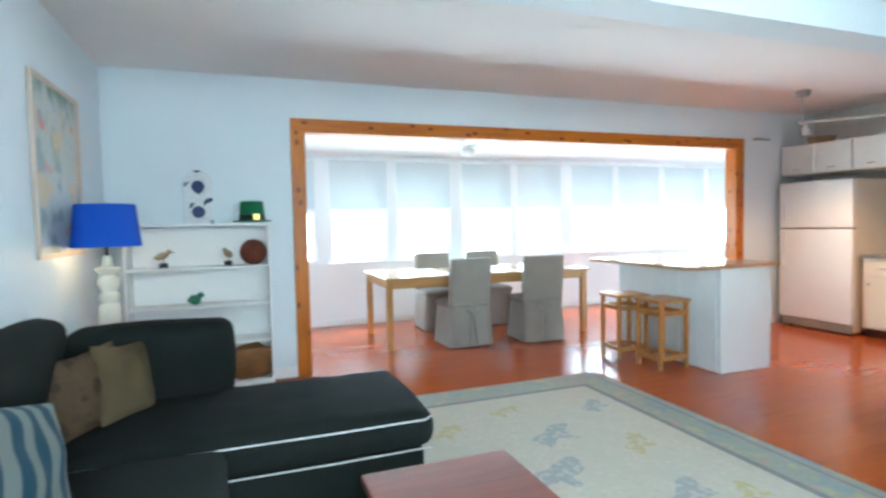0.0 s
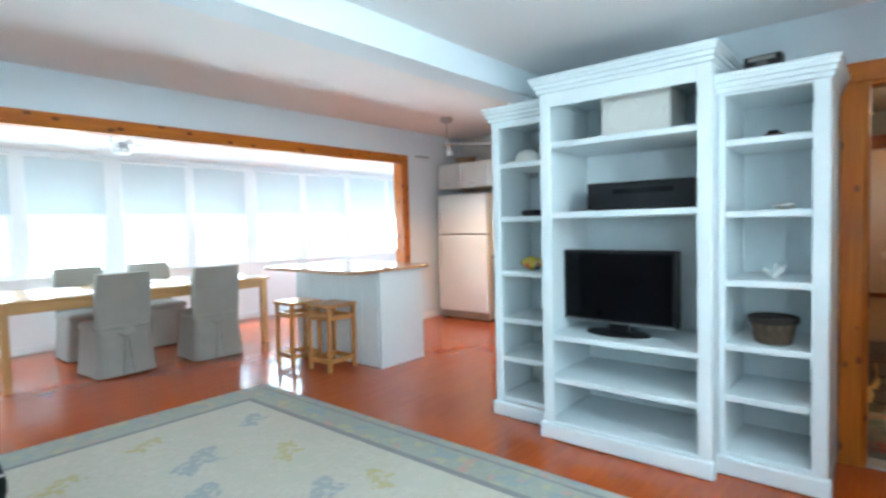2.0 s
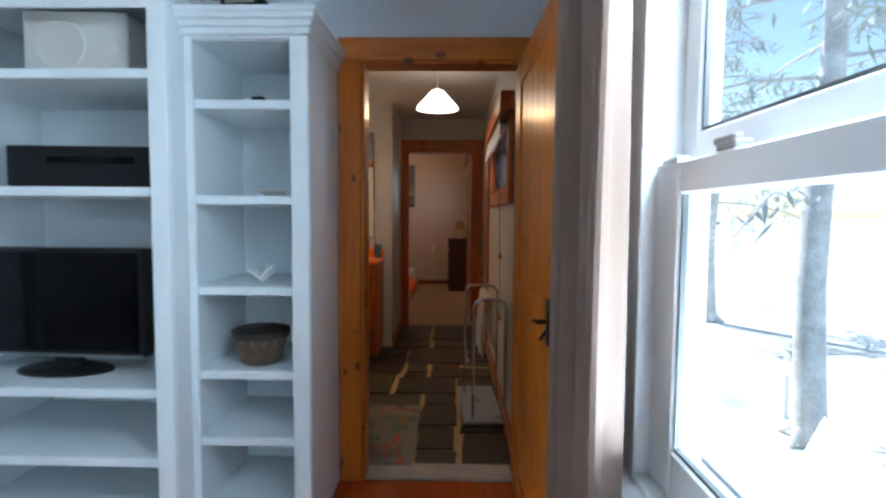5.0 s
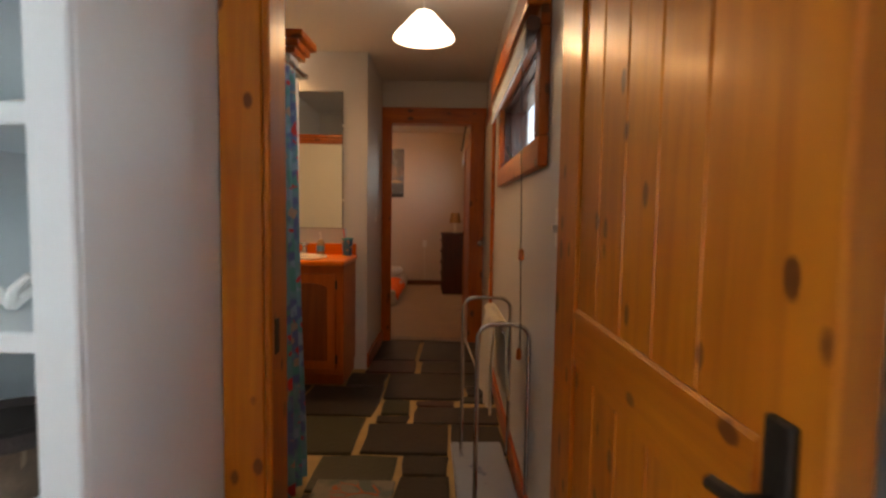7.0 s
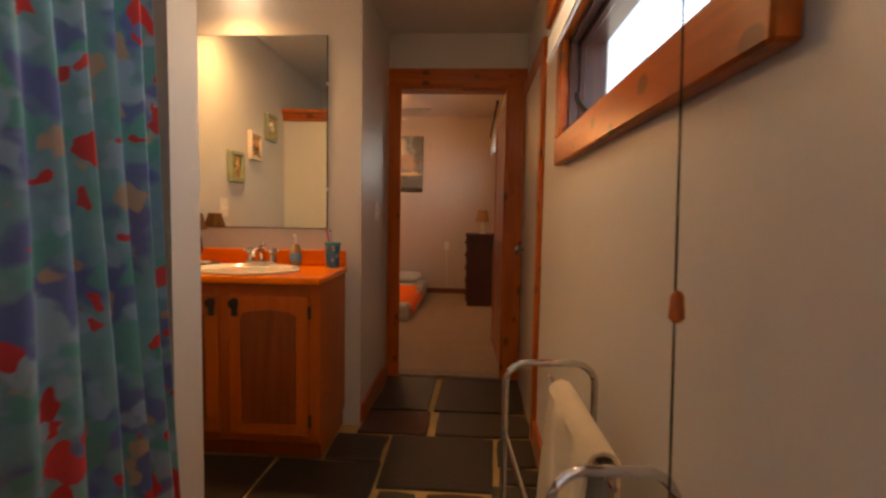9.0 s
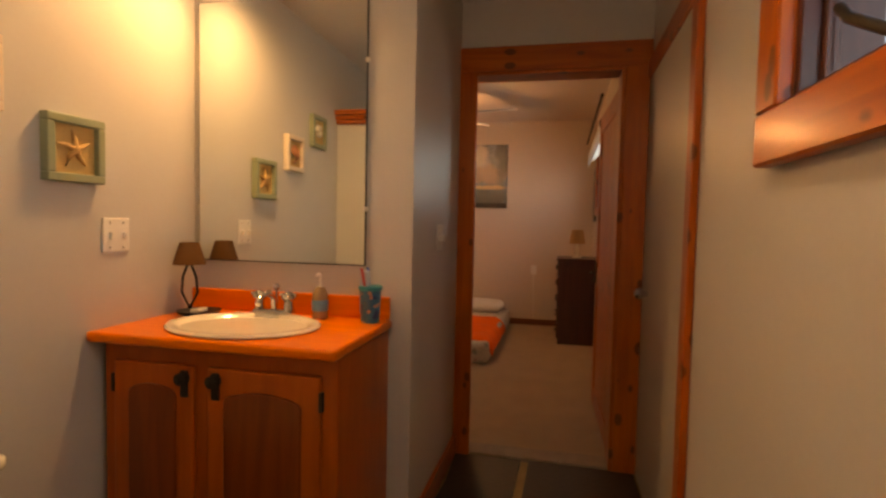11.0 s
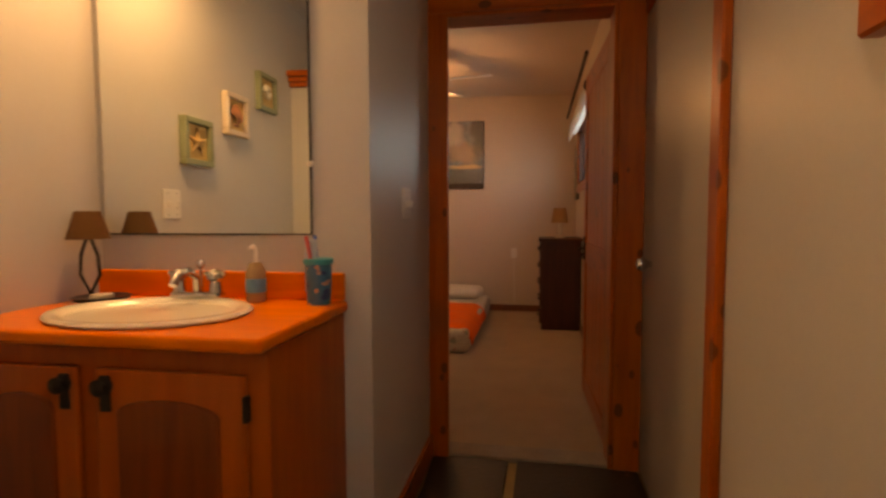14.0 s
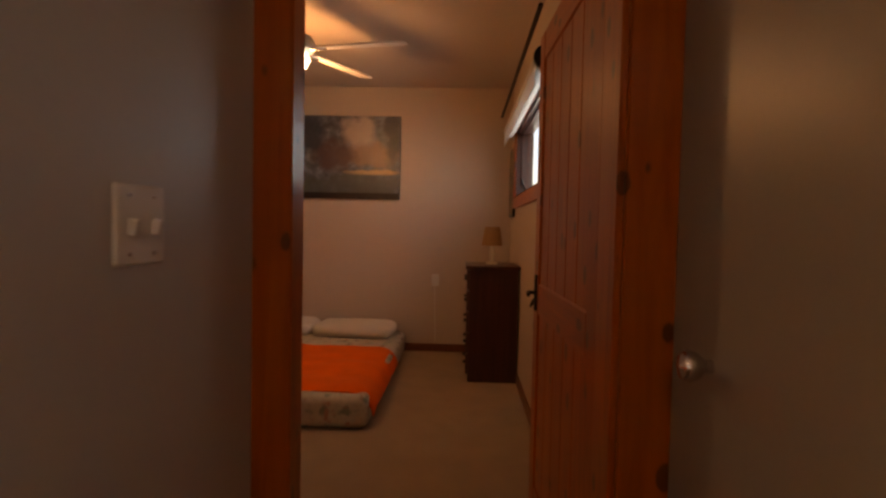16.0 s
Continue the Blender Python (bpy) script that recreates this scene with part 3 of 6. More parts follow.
# ---------- windows ----------
def sunroom_window(i, a, b):
    w = thing("window_%d" % i, "white-framed sunroom window lit by daylight", "window", group="sunroom windows")
    w["kind"] = "structure"
    bm = bmesh.new()
    t = 0.04
    for args in ((a, SILL, b, SILL + t), (a, HEAD - t, b, HEAD), (a, SILL + t, a + t, HEAD - t), (b - t, SILL + t, b, HEAD - t), (a + t, 1.52, b - t, 1.56)):
        box(bm, args[0], NY + 0.03, args[1], args[2], NY + 0.08, args[3], bevel=0.004, seg=1)
    part("window_frame", bm, TRIM_WHITE, w)
    pane = part("pane", boxed(a + t, NY + 0.052, SILL + t, b - t, NY + 0.056, HEAD - t), GLASS, w)
    pane.visible_shadow = False
    part("window_sill", boxed(a - 0.04, NY - 0.04, SILL - 0.025, b + 0.04, NY + 0.03, SILL, bevel=0.006), TRIM_WHITE, w)
    cloth = sheet(lambda u, v: Vector((a + 0.005 + u * (b - a - 0.01), NY - 0.012 + 0.004 * math.sin(9 * u + i), 1.575 + v * 0.66)), 8, 4, 0.003)
    shade = part("roller_shade", cloth, SHADE, w, "white roller shade pulled half down")
    part("bottom_bar", boxed(a + 0.005, NY - 0.02, 1.56, b - 0.005, NY - 0.006, 1.582, bevel=0.003), TRIM_WHITE, shade)
    part("roller", tube([(a - 0.02, NY - 0.02, 2.24), (b + 0.02, NY - 0.02, 2.24)], 0.02), TRIM_WHITE, shade, smooth=True)


for i, (a, b) in enumerate(PANES):
    sunroom_window(i + 1, a, b)


def hung_window(name, x0, x1, z0, z1, y, deep):
    w = thing(name, "white double-hung window with a wide meeting rail", "window")
    w["kind"] = "structure"
    bm = bmesh.new()
    for p, q, lo, hi in ((x0, x0 + 0.03, z0, z1), (x1 - 0.03, x1, z0, z1), (x0 + 0.03, x1 - 0.03, z1 - 0.03, z1), (x0 + 0.03, x1 - 0.03, z0, z0 + 0.02)):
        box(bm, p, deep, lo, q, y + 0.004, hi, bevel=0.003, seg=1)
    part("window_frame", bm, TRIM_WHITE, w)
    mid = 1.385
    for name, lo, hi, yy, st in (("lower_sash", z0 + 0.02, mid + 0.03, y - 0.05, 0.11), ("upper_sash", mid - 0.01, z1 - 0.03, y - 0.1, 0.07)):
        bm = bmesh.new()
        a, b = x0 + 0.03, x1 - 0.03
        for p, q, l2, h2 in ((a, a + st, lo, hi), (b - st, b, lo, hi), (a + st, b - st, hi - 0.062, hi), (a + st, b - st, lo, lo + 0.1)):
            box(bm, p, yy - 0.022, l2, q, yy + 0.022, h2, bevel=0.004, seg=1)
        s = part(name, bm, TRIM_WHITE, w)
        pane = part("pane", boxed(a + st, yy - 0.003, lo + 0.1, b - st, yy + 0.003, hi - 0.062), GLASS, s)
        pane.visible_shadow = False
        bead = bmesh.new()
        for p, q, l2, h2 in ((a + st, b - st, lo + 0.1, lo + 0.107), (b - st - 0.007, b - st, lo + 0.1, hi - 0.062)):
            box(bead, p, yy + 0.005, l2, q, yy + 0.016, h2)
        part("glazing_strip", bead, plain("grey_gasket", (0.12, 0.13, 0.13), 0.6, 0.1), s)
    lock = boxed(x1 - 0.33, y - 0.06, mid + 0.03, x1 - 0.27, y - 0.03, mid + 0.045, bevel=0.004)
    box(lock, x1 - 0.31, y - 0.055, mid + 0.045, x1 - 0.24, y - 0.04, mid + 0.056, bevel=0.003)
    part("sash_lock", lock, plain("grey_metal", (0.3, 0.3, 0.3), 0.4, 0.1, metal=0.6), w)
    part("tilt_latch", boxed(x1 - 0.12, y - 0.058, mid + 0.03, x1 - 0.05, y - 0.03, mid + 0.042, bevel=0.004), PLASTIC_WHITE, w)
    part("window_sill", boxed(x0 - 0.06, y - 0.03, z0 - 0.03, x1 + 0.06, y + 0.05, z0, bevel=0.006), TRIM_WHITE, w)
    return w


# first of these is unseen, added to let extra daylight in
hung_window("window_10", 0.2, 1.3, 0.74, 2.16, -0.58, -0.72)
hung_window("window_11", 2.02, 3.1, 0.74, 2.16, -0.58, -0.72)


def high_window(name, label, x0, x1, z0, z1, y, deep, wide, woodx, woodz, handle_x, proud=0.024):
    w = thing(name, label, "window")
    w["kind"] = "structure"
    for n, args, m in (("sill_board", (x0 - wide, z0 - wide, x1 + wide, z0), woodx), ("head_board", (x0 - wide, z1, x1 + wide, z1 + wide * 0.8), woodx),
                       ("side_board", (x0 - wide, z0, x0, z1), woodz), ("side_board", (x1, z0, x1 + wide, z1), woodz)):
        part(n, boxed(args[0], y, args[1], args[2], y + proud, args[3], bevel=0.005, seg=1), m, w)
    bm = bmesh.new()
    for p, q, lo, hi in ((x0, x0 + 0.02, z0, z1), (x1 - 0.02, x1, z0, z1), (x0 + 0.02, x1 - 0.02, z0, z0 + 0.02), (x0 + 0.02, x1 - 0.02, z1 - 0.02, z1)):
        box(bm, p, deep, lo, q, y + 0.003, hi, bevel=0.002, seg=1)
    part("reveal", bm, DARK_WOOD, w, "dark red stained reveal")
    bm = bmesh.new()
    a, b = x0 + 0.02, x1 - 0.02
    for p, q, lo, hi in ((a, a + 0.015, z0 + 0.02, z1 - 0.02), (b - 0.015, b, z0 + 0.02, z1 - 0.02), (a + 0.015, b - 0.015, z0 + 0.02, z0 + 0.035), (a + 0.015, b - 0.015, z1 - 0.035, z1 - 0.02)):
        box(bm, p, y - 0.055, lo, q, y - 0.03, hi, bevel=0.003, seg=1)
    part("sash", bm, DARK_WOOD, w)
    part("pane", boxed(a + 0.015, y - 0.044, z0 + 0.035, b - 0.015, y - 0.04, z1 - 0.035), GLASS, w).visible_shadow = False
    h = tube([(handle_x, y - 0.03, z0 + 0.025), (handle_x + 0.04, y - 0.008, z0 + 0.045), (handle_x + 0.12, y + 0.002, z0 + 0.09), (handle_x + 0.16, y - 0.002, z0 + 0.12)], 0.009)
    part("crank_handle", h, IRON, w, smooth=True)
    return w


WING = 0.28
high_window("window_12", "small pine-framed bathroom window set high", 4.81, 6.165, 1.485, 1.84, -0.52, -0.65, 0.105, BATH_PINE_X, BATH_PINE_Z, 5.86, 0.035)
high_window("window_13", "wide wood-framed bedroom window set high", 9.35, 11.25, 1.46, 2.02, -0.48, -0.61, 0.09, BATH_PINE_X, BATH_PINE_Z, 10.7)

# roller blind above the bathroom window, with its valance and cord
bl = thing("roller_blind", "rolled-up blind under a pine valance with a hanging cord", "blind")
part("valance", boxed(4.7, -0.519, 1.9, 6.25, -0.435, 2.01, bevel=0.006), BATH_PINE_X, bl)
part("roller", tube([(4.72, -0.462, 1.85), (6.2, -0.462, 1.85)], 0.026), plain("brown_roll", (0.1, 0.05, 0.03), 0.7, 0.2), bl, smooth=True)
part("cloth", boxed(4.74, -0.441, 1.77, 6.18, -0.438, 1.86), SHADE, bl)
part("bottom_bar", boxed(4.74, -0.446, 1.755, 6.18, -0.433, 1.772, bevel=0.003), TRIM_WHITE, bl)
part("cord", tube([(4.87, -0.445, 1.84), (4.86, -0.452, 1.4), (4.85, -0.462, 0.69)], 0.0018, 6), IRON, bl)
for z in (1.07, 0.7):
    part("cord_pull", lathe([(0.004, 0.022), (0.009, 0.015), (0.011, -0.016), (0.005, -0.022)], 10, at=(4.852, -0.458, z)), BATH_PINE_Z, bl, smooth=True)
bl = thing("roller_blind", "rolled-up white blind over the bedroom window", "blind")
part("roller", tube([(9.3, -0.41, 2.03), (11.3, -0.41, 2.03)], 0.05, 14), plain("white_roll", (0.6, 0.6, 0.6), 0.7, 0.1), bl, smooth=True)
part("end_cap", tube([(9.27, -0.41, 2.03), (9.3, -0.41, 2.03)], 0.055, 14), BLACK, bl, smooth=True)
part("cloth", boxed(9.32, -0.372, 1.9, 11.28, -0.368, 2.03), SHADE, bl)
part("curtain_rod", tube([(9.1, -0.36, 2.2), (11.5, -0.36, 2.2)], 0.012), IRON, bl, smooth=True)


WING = 0.0


# ---------- doors ----------
def plank_door(name, label, at, turn, width, height, woodz, woodx, side, knob_z):
    """A pine leaf hinged at its origin, reaching along +x, with vertical boards, rails and a latch."""
    d = thing(name, label, "door", at, turn)
    d["kind"] = "structure"
    n = 5
    st = 0.095
    for k in range(n):
        p = st + k * (width - 2 * st) / n
        part("board", boxed(p + 0.001, -0.012, 0.12, p + (width - 2 * st) / n - 0.001, 0.012, height - 0.11, bevel=0.004, seg=1), woodz, d)
    for p in (0.0, width - st):
        part("stile", boxed(p, -0.02, 0.012, p + st, 0.02, height, bevel=0.005, seg=1), woodz, d)
    for lo, hi in ((0.012, 0.13), (height - 0.12, height), (knob_z - 0.09, knob_z + 0.04)):
        part("rail", boxed(st, -0.019, lo, width - st, 0.019, hi, bevel=0.005, seg=1), woodx, d)
    bm = boxed(width - 0.075, -0.028, knob_z - 0.075, width - 0.035, 0.028, knob_z + 0.075, bevel=0.004)
    for s in (-1, 1):
        tube([(width - 0.055, s * 0.028, knob_z), (width - 0.055, s * 0.055, knob_z), (width - 0.1, s * 0.06, knob_z - 0.005)], 0.008, 8, bm)
        tube([(width - 0.055, s * 0.03, knob_z - 0.03), (width - 0.065, s * 0.045, knob_z - 0.06)], 0.006, 8, bm)
    part("latch", bm, IRON, d, "black iron thumb latch")
    for z in (0.25, height - 0.25):
        part("hinge", tube([(0.0, side * 0.024, z - 0.045), (0.0, side * 0.024, z + 0.045)], 0.007, 8), IRON, d)
    return d


plank_door("door_1", "open knotty pine plank door with a black latch", (4.47, -0.495, 0), 181.2, 0.88, 2.02, PINE_Z, PINE_X, 1, 0.97)
WING = 0.28
plank_door("door_2", "knotty pine plank door standing open into the bedroom", (8.03, -0.4, 0), 2.2, 0.92, 2.0, BATH_PINE_Z, BATH_PINE_X, -1, 0.93)

# flush painted door in the bathroom's side wall, framed in pine
fd = thing("door_3", "closed flush taupe door in a pine frame", "door")
fd["kind"] = "structure"
part("leaf", boxed(6.937, -0.555, 0.012, 7.788, -0.502, 1.975, bevel=0.002, seg=1), FLAT_DOOR, fd)
part("lip", boxed(7.785, -0.518, 0.012, 7.84, -0.504, 1.975, bevel=0.002, seg=1), FLAT_DOOR, fd)
part("backing", boxed(6.92, -0.65, -0.02, 7.79, -0.63, 1.98), FLAT_DOOR, fd)
part("side_board", boxed(6.855, -0.52, 0, 6.935, -0.495, 1.98, bevel=0.005, seg=1), BATH_PINE_Z, fd)
part("head_board", boxed(6.855, -0.52, 1.98, 7.84, -0.495, 2.07, bevel=0.005, seg=1), BATH_PINE_X, fd)
kn = lathe([(0.033, 0), (0.034, 0.008), (0.014, 0.012), (0.013, 0.036), (0.026, 0.05), (0.03, 0.064), (0.025, 0.078), (0.0, 0.083)], 20)
part("knob", moved(kn, pose(7.655, -0.525, 0.945, -90, 0, 0)), CHROME, fd, "brushed metal door knob", smooth=True)
WING = 0.0


# ---------- living room ----------
def bookcase_unit(name, label, x_face, y0, y1, height, shelves, base_h=0.1, crown=0.09, stile=0.07, frieze=0.085, x_back=4.497, far_stile=None):
    """A white open-fronted unit facing -x with a plinth, a stepped crown and thick shelves."""
    u = thing(name, label, "bookcase", group="white wall unit")
    t, far = 0.022, far_stile or stile
    part("side_panel", boxed(x_face, y0, 0, x_back, y0 + t, height - crown, bevel=0.002, seg=1), WHITE, u)
    part("side_panel", boxed(x_face, y1 - t, 0, x_back, y1, height - crown, bevel=0.002, seg=1), WHITE, u)
    part("back_panel", boxed(x_back - 0.012, y0 + t, base_h, x_back - 0.002, y1 - t, height - crown), WHITE, u)
    part("stile", boxed(x_face - 0.02, y0, base_h, x_face, y0 + stile, height - crown, bevel=0.004, seg=1), WHITE, u)
    part("stile", boxed(x_face - 0.02, y1 - far, base_h, x_face, y1, height - crown, bevel=0.004, seg=1), WHITE, u)
    part("frieze", boxed(x_face - 0.019, y0 + stile, height - crown - frieze, x_face, y1 - far, height - crown, bevel=0.003, seg=1), WHITE, u)
    part("plinth", boxed(x_face - 0.045, y0 - 0.015, 0.002, x_face, y1 + 0.015, base_h, bevel=0.012), WHITE, u)
    for k, z in enumerate(shelves):
        part("shelf", boxed(x_face - 0.004, y0 + t, z - 0.035, x_back - 0.012, y1 - t, z, bevel=0.004, seg=1), WHITE, u)
    part("top_panel", boxed(x_face, y0 + t, height - crown - 0.014, x_back - 0.014, y1 - t, height - crown - 0.001), WHITE, u)
    bm = bmesh.new()
    for k, (dz, out) in enumerate(((0.0, 0.02), (0.025, 0.034), (0.05, 0.05), (0.07, 0.062))):
        box(bm, x_face - 0.02 - out, y0 - out * 0.7, height - crown + dz, x_back, y1 + out * 0.7, height - crown + dz + (0.025 if dz < 0.07 else 0.02), bevel=0.005, seg=2)
    part("crown_moulding", bm, WHITE, u)
    return u


bookcase_unit("bookcase", "tall white open bookcase unit with a television inside", 3.88, 0.845, 1.815, 2.215, (0.11, 0.385, 0.65, 1.405, 1.83))
bookcase_unit("bookcase", "narrow white open bookcase unit beside the doorway", 4.0, 0.37, 0.842, 2.07, (0.12, 0.42, 0.69, 1.025, 1.38, 1.745), crown=0.09, frieze=0.012, far_stile=0.032)
bookcase_unit("bookcase", "narrow white open bookcase unit at the kitchen end", 4.04, 1.818, 2.285, 2.13, (0.135, 0.42, 0.69, 1.015, 1.39, 1.755), stile=0.06, frieze=0.045)

tv = thing("television", "black flat-screen television on a shelf", "television", (4.11, 1.435, 0.65), -3)
part("screen_housing", boxed(-0.02, -0.36, 0.06, 0.06, 0.36, 0.515, bevel=0.012), BLACK, tv)
part("screen", boxed(-0.024, -0.335, 0.09, -0.02, 0.335, 0.495), SCREEN, tv)
part("lower_strip", boxed(-0.026, -0.355, 0.064, -0.021, 0.355, 0.076), plain("silver_strip", (0.3, 0.3, 0.31), 0.3, 0.05, metal=0.8), tv)
part("neck", boxed(0.0, -0.06, 0.012, 0.04, 0.06, 0.08, bevel=0.006), BLACK, tv)
part("stand_foot", moved(lathe([(0.2, 0), (0.2, 0.008), (0.18, 0.016), (0.0, 0.018)], 32), Matrix.Diagonal((0.55, 1, 1, 1))), BLACK, tv, smooth=True)

cb = thing("media_player", "black media player on the middle shelf", "media player", (4.2, 1.3, 1.405), 4)
part("body", boxed(-0.15, -0.31, 0.008, 0.16, 0.3, 0.17, bevel=0.008), BLACK, cb)
part("display", boxed(-0.154, -0.2, 0.1, -0.15, 0.14, 0.128), SCREEN, cb)
for k in range(4):
    part("foot", lathe([(0.015, 0), (0.013, 0.01)], 10, at=(-0.11 if k < 2 else 0.12, -0.26 if k % 2 else 0.25, 0)), BLACK, cb)

wb = thing("bread_box", "white metal box with round embossed panels", "storage box", (4.18, 1.3, 1.83), 3)
part("body", boxed(-0.15, -0.2, 0, 0.2, 0.2, 0.26, bevel=0.012), PLASTIC_WHITE, wb)
part("round_panel", moved(lathe([(0.1, 0), (0.098, 0.003), (0.09, 0.003), (0.085, 0.001), (0.0, 0.002)], 28), pose(-0.15, 0.06, 0.13, 0, -90, 0)), PLASTIC_WHITE, wb, smooth=True)
part("dial", moved(lathe([(0.035, 0), (0.033, 0.004), (0.0, 0.005)], 20), pose(-0.15, -0.13, 0.12, 0, -90, 0)), PLASTIC_WHITE, wb, smooth=True)

rd = thing("radio", "small black radio on top of the bookcase", "radio", (4.12, 0.66, 2.07), -6)
part("body", boxed(-0.04, -0.085, 0, 0.04, 0.085, 0.095, bevel=0.008), BLACK, rd)
part("speaker_grille", moved(lathe([(0.03, 0), (0.03, 0.004), (0.0, 0.005)], 18), pose(-0.04, 0.0, 0.04, 0, -90, 0)), plain("grey_grille", (0.1, 0.1, 0.1), 0.6, 0.2), rd)
part("dial_strip", boxed(-0.044, -0.06, 0.068, -0.04, 0.06, 0.086), plain("dial_strip", (0.35, 0.33, 0.3), 0.4, 0.2), rd)

bk = thing("basket", "dark woven basket with a thick rim", "basket", (4.14, 0.62, 0.69))
part("bowl", lathe([(0.07, 0), (0.085, 0.01), (0.098, 0.07), (0.105, 0.11), (0.095, 0.11), (0.085, 0.05), (0.0, 0.02)], 26), plain("brown_wicker", (0.085, 0.055, 0.035), 0.8, 0.5, 30, 130, 0.9), bk, smooth=True)
part("rim", lathe([(0.1, 0.105), (0.116, 0.112), (0.118, 0.14), (0.104, 0.145), (0.094, 0.13)], 26), plain("dark_wicker", (0.022, 0.015, 0.012), 0.7, 0.4, 30, 130, 0.9), bk, smooth=True)
for k in range(14):
    a = 2 * math.pi * k / 14
    part("stake", tube([(0.074 * math.cos(a), 0.074 * math.sin(a), 0.004), (0.102 * math.cos(a), 0.102 * math.sin(a), 0.11)], 0.006, 6), plain("pale_wicker", (0.2, 0.14, 0.09), 0.8, 0.3) if k == 0 else bpy.data.materials["pale_wicker"], bk)


def pebble(r, seed, squash=(1, 1, 1), rough=0.35, freq=3.0):
    bm = bmesh.new()
    bmesh.ops.create_icosphere(bm, subdivisions=3, radius=r)
    for v in bm.verts:
        v.co *= 1 + rough * noise.noise(v.co / r * freq * 0.4 + Vector((seed * 7.1, 0, 0)))
        v.co = Vector(v.co[i] * squash[i] for i in range(3))
    lo = min(v.co.z for v in bm.verts)
    for v in bm.verts:
        v.co.z -= lo
    return bm


bm = bmesh.new()
rnd = random.Random(4)
for k in range(9):
    a = rnd.uniform(0, 6.28)
    tube([(0, 0, 0.01), (0.03 * math.cos(a), 0.03 * math.sin(a), 0.03 + 0.02 * rnd.random()), (0.055 * math.cos(a + 0.4), 0.055 * math.sin(a + 0.4), 0.03 + 0.05 * rnd.random())], 0.011, 7, bm, 0.5)
solo("coral", bm, plain("white_coral", (0.8, 0.8, 0.78), 0.7, 0.05), "white branching coral on a shelf", "coral", (4.16, 0.62, 1.025), smooth=True)
solo("shell", pebble(0.05, 3, (1, 1.1, 0.35)), plain("pale_shell", (0.7, 0.66, 0.62), 0.5, 0.1), "small pale shell lying on a shelf", "shell", (4.2, 0.58, 1.38), smooth=True)
tc = thing("toy_car", "small dark toy car on the upper shelf", "toy", (4.16, 0.62, 1.745), 80)
part("body", boxed(-0.045, -0.02, 0.012, 0.045, 0.02, 0.03, bevel=0.006), plain("dark_red_toy", (0.06, 0.025, 0.02), 0.4, 0.2), tc)
part("cabin", boxed(-0.02, -0.017, 0.03, 0.03, 0.017, 0.046, bevel=0.006), BLACK, tc)
for k in range(4):
    part("wheel", moved(lathe([(0.012, -0.005), (0.012, 0.005)], 12), pose(0.028 if k < 2 else -0.028, 0.02 if k % 2 else -0.02, 0.012, 90, 0, 0)), BLACK, tc)
cap = thing("cap", "white baseball cap on the upper shelf", "cap", (4.16, 2.08, 1.755), 150)
part("crown", lathe([(0.085, 0), (0.086, 0.03), (0.075, 0.065), (0.045, 0.088), (0.0, 0.095)], 24), PLASTIC_WHITE, cap, smooth=True)
part("visor", prism([(0.06, -0.075), (0.12, -0.06), (0.15, 0), (0.12, 0.06), (0.06, 0.075)], 0.003, 0.011), PLASTIC_WHITE, cap)
solo("sunglasses_case", moved(boxed(-0.08, -0.035, 0, 0.08, 0.035, 0.045, bevel=0.018, seg=3), pose(0, 0, 0, 0, 0, 0)), BLACK, "black glasses case on a shelf", "case", (4.2, 2.08, 1.39), 70)
solo("stuffed_toy", pebble(0.06, 9, (1, 1.5, 0.75)), blotches("striped_plush", (0.5, 0.38, 0.05), [((0.05, 0.15, 0.35), 0.48, 0.52, 14), ((0.5, 0.08, 0.05), 0.58, 0.62, 17)]), "small yellow and blue plush toy on a shelf", "toy", (4.18, 2.06, 1.015), smooth=True)
solo("ornament", lathe([(0.03, 0), (0.012, 0.02), (0.02, 0.06), (0.035, 0.1), (0.02, 0.14), (0.0, 0.16)], 16), plain("dark_red_ornament", (0.09, 0.02, 0.02), 0.4, 0.3), "small dark red ornament on a shelf", "ornament", (4.22, 1.93, 1.39), smooth=True)

# sofa with a chaise section
sf = thing("sofa", "charcoal cloth corner sofa with white piping", "sofa")
part("chaise_base", boxed(-0.45, 2.78, 0.05, 1.34, 3.66, 0.27, bevel=0.03, seg=3), SOFA, sf, smooth=True)
bm = cushion(-0.25, 2.74, 0.272, 1.385, 3.62, 0.45, 0.03, 14, 0.07, 1)
for v in bm.verts:
    if v.co.z > 0.43:
        v.co.z += 0.006 * math.sin(26 * v.co.x + 3 * math.sin(4 * v.co.y)) * max(0, 1 - abs(v.co.x - 0.75) / 0.5) + 0.005 * noise.noise(v.co * 6)
part("chaise_cushion", bm, SOFA, sf, smooth=True)
part("side_base", boxed(-0.45, 0.95, 0.05, 0.4, 2.77, 0.27, bevel=0.03, seg=3), SOFA, sf, smooth=True)
part("side_cushion", cushion(-0.25, 1.0, 0.272, 0.45, 2.735, 0.44, 0.03, 9, 0.05, 3), SOFA, sf, smooth=True)
part("back_cushion", cushion(-0.33, 3.46, 0.42, 0.46, 3.7, 0.84, 0.02, 9, 0.06, 4), SOFA, sf, smooth=True)
part("back_cushion", moved(cushion(-0.09, -0.42, -0.24, 0.09, 0.42, 0.26, 0.03, 9, 0.06, 5), pose(-0.36, 2.85, 0.7, 0, 12, 0)), SOFA, sf, smooth=True)
part("back_cushion", moved(cushion(-0.09, -0.42, -0.24, 0.09, 0.42, 0.26, 0.03, 9, 0.06, 6), pose(-0.36, 1.5, 0.7, 0, 12, 0)), SOFA, sf, smooth=True)
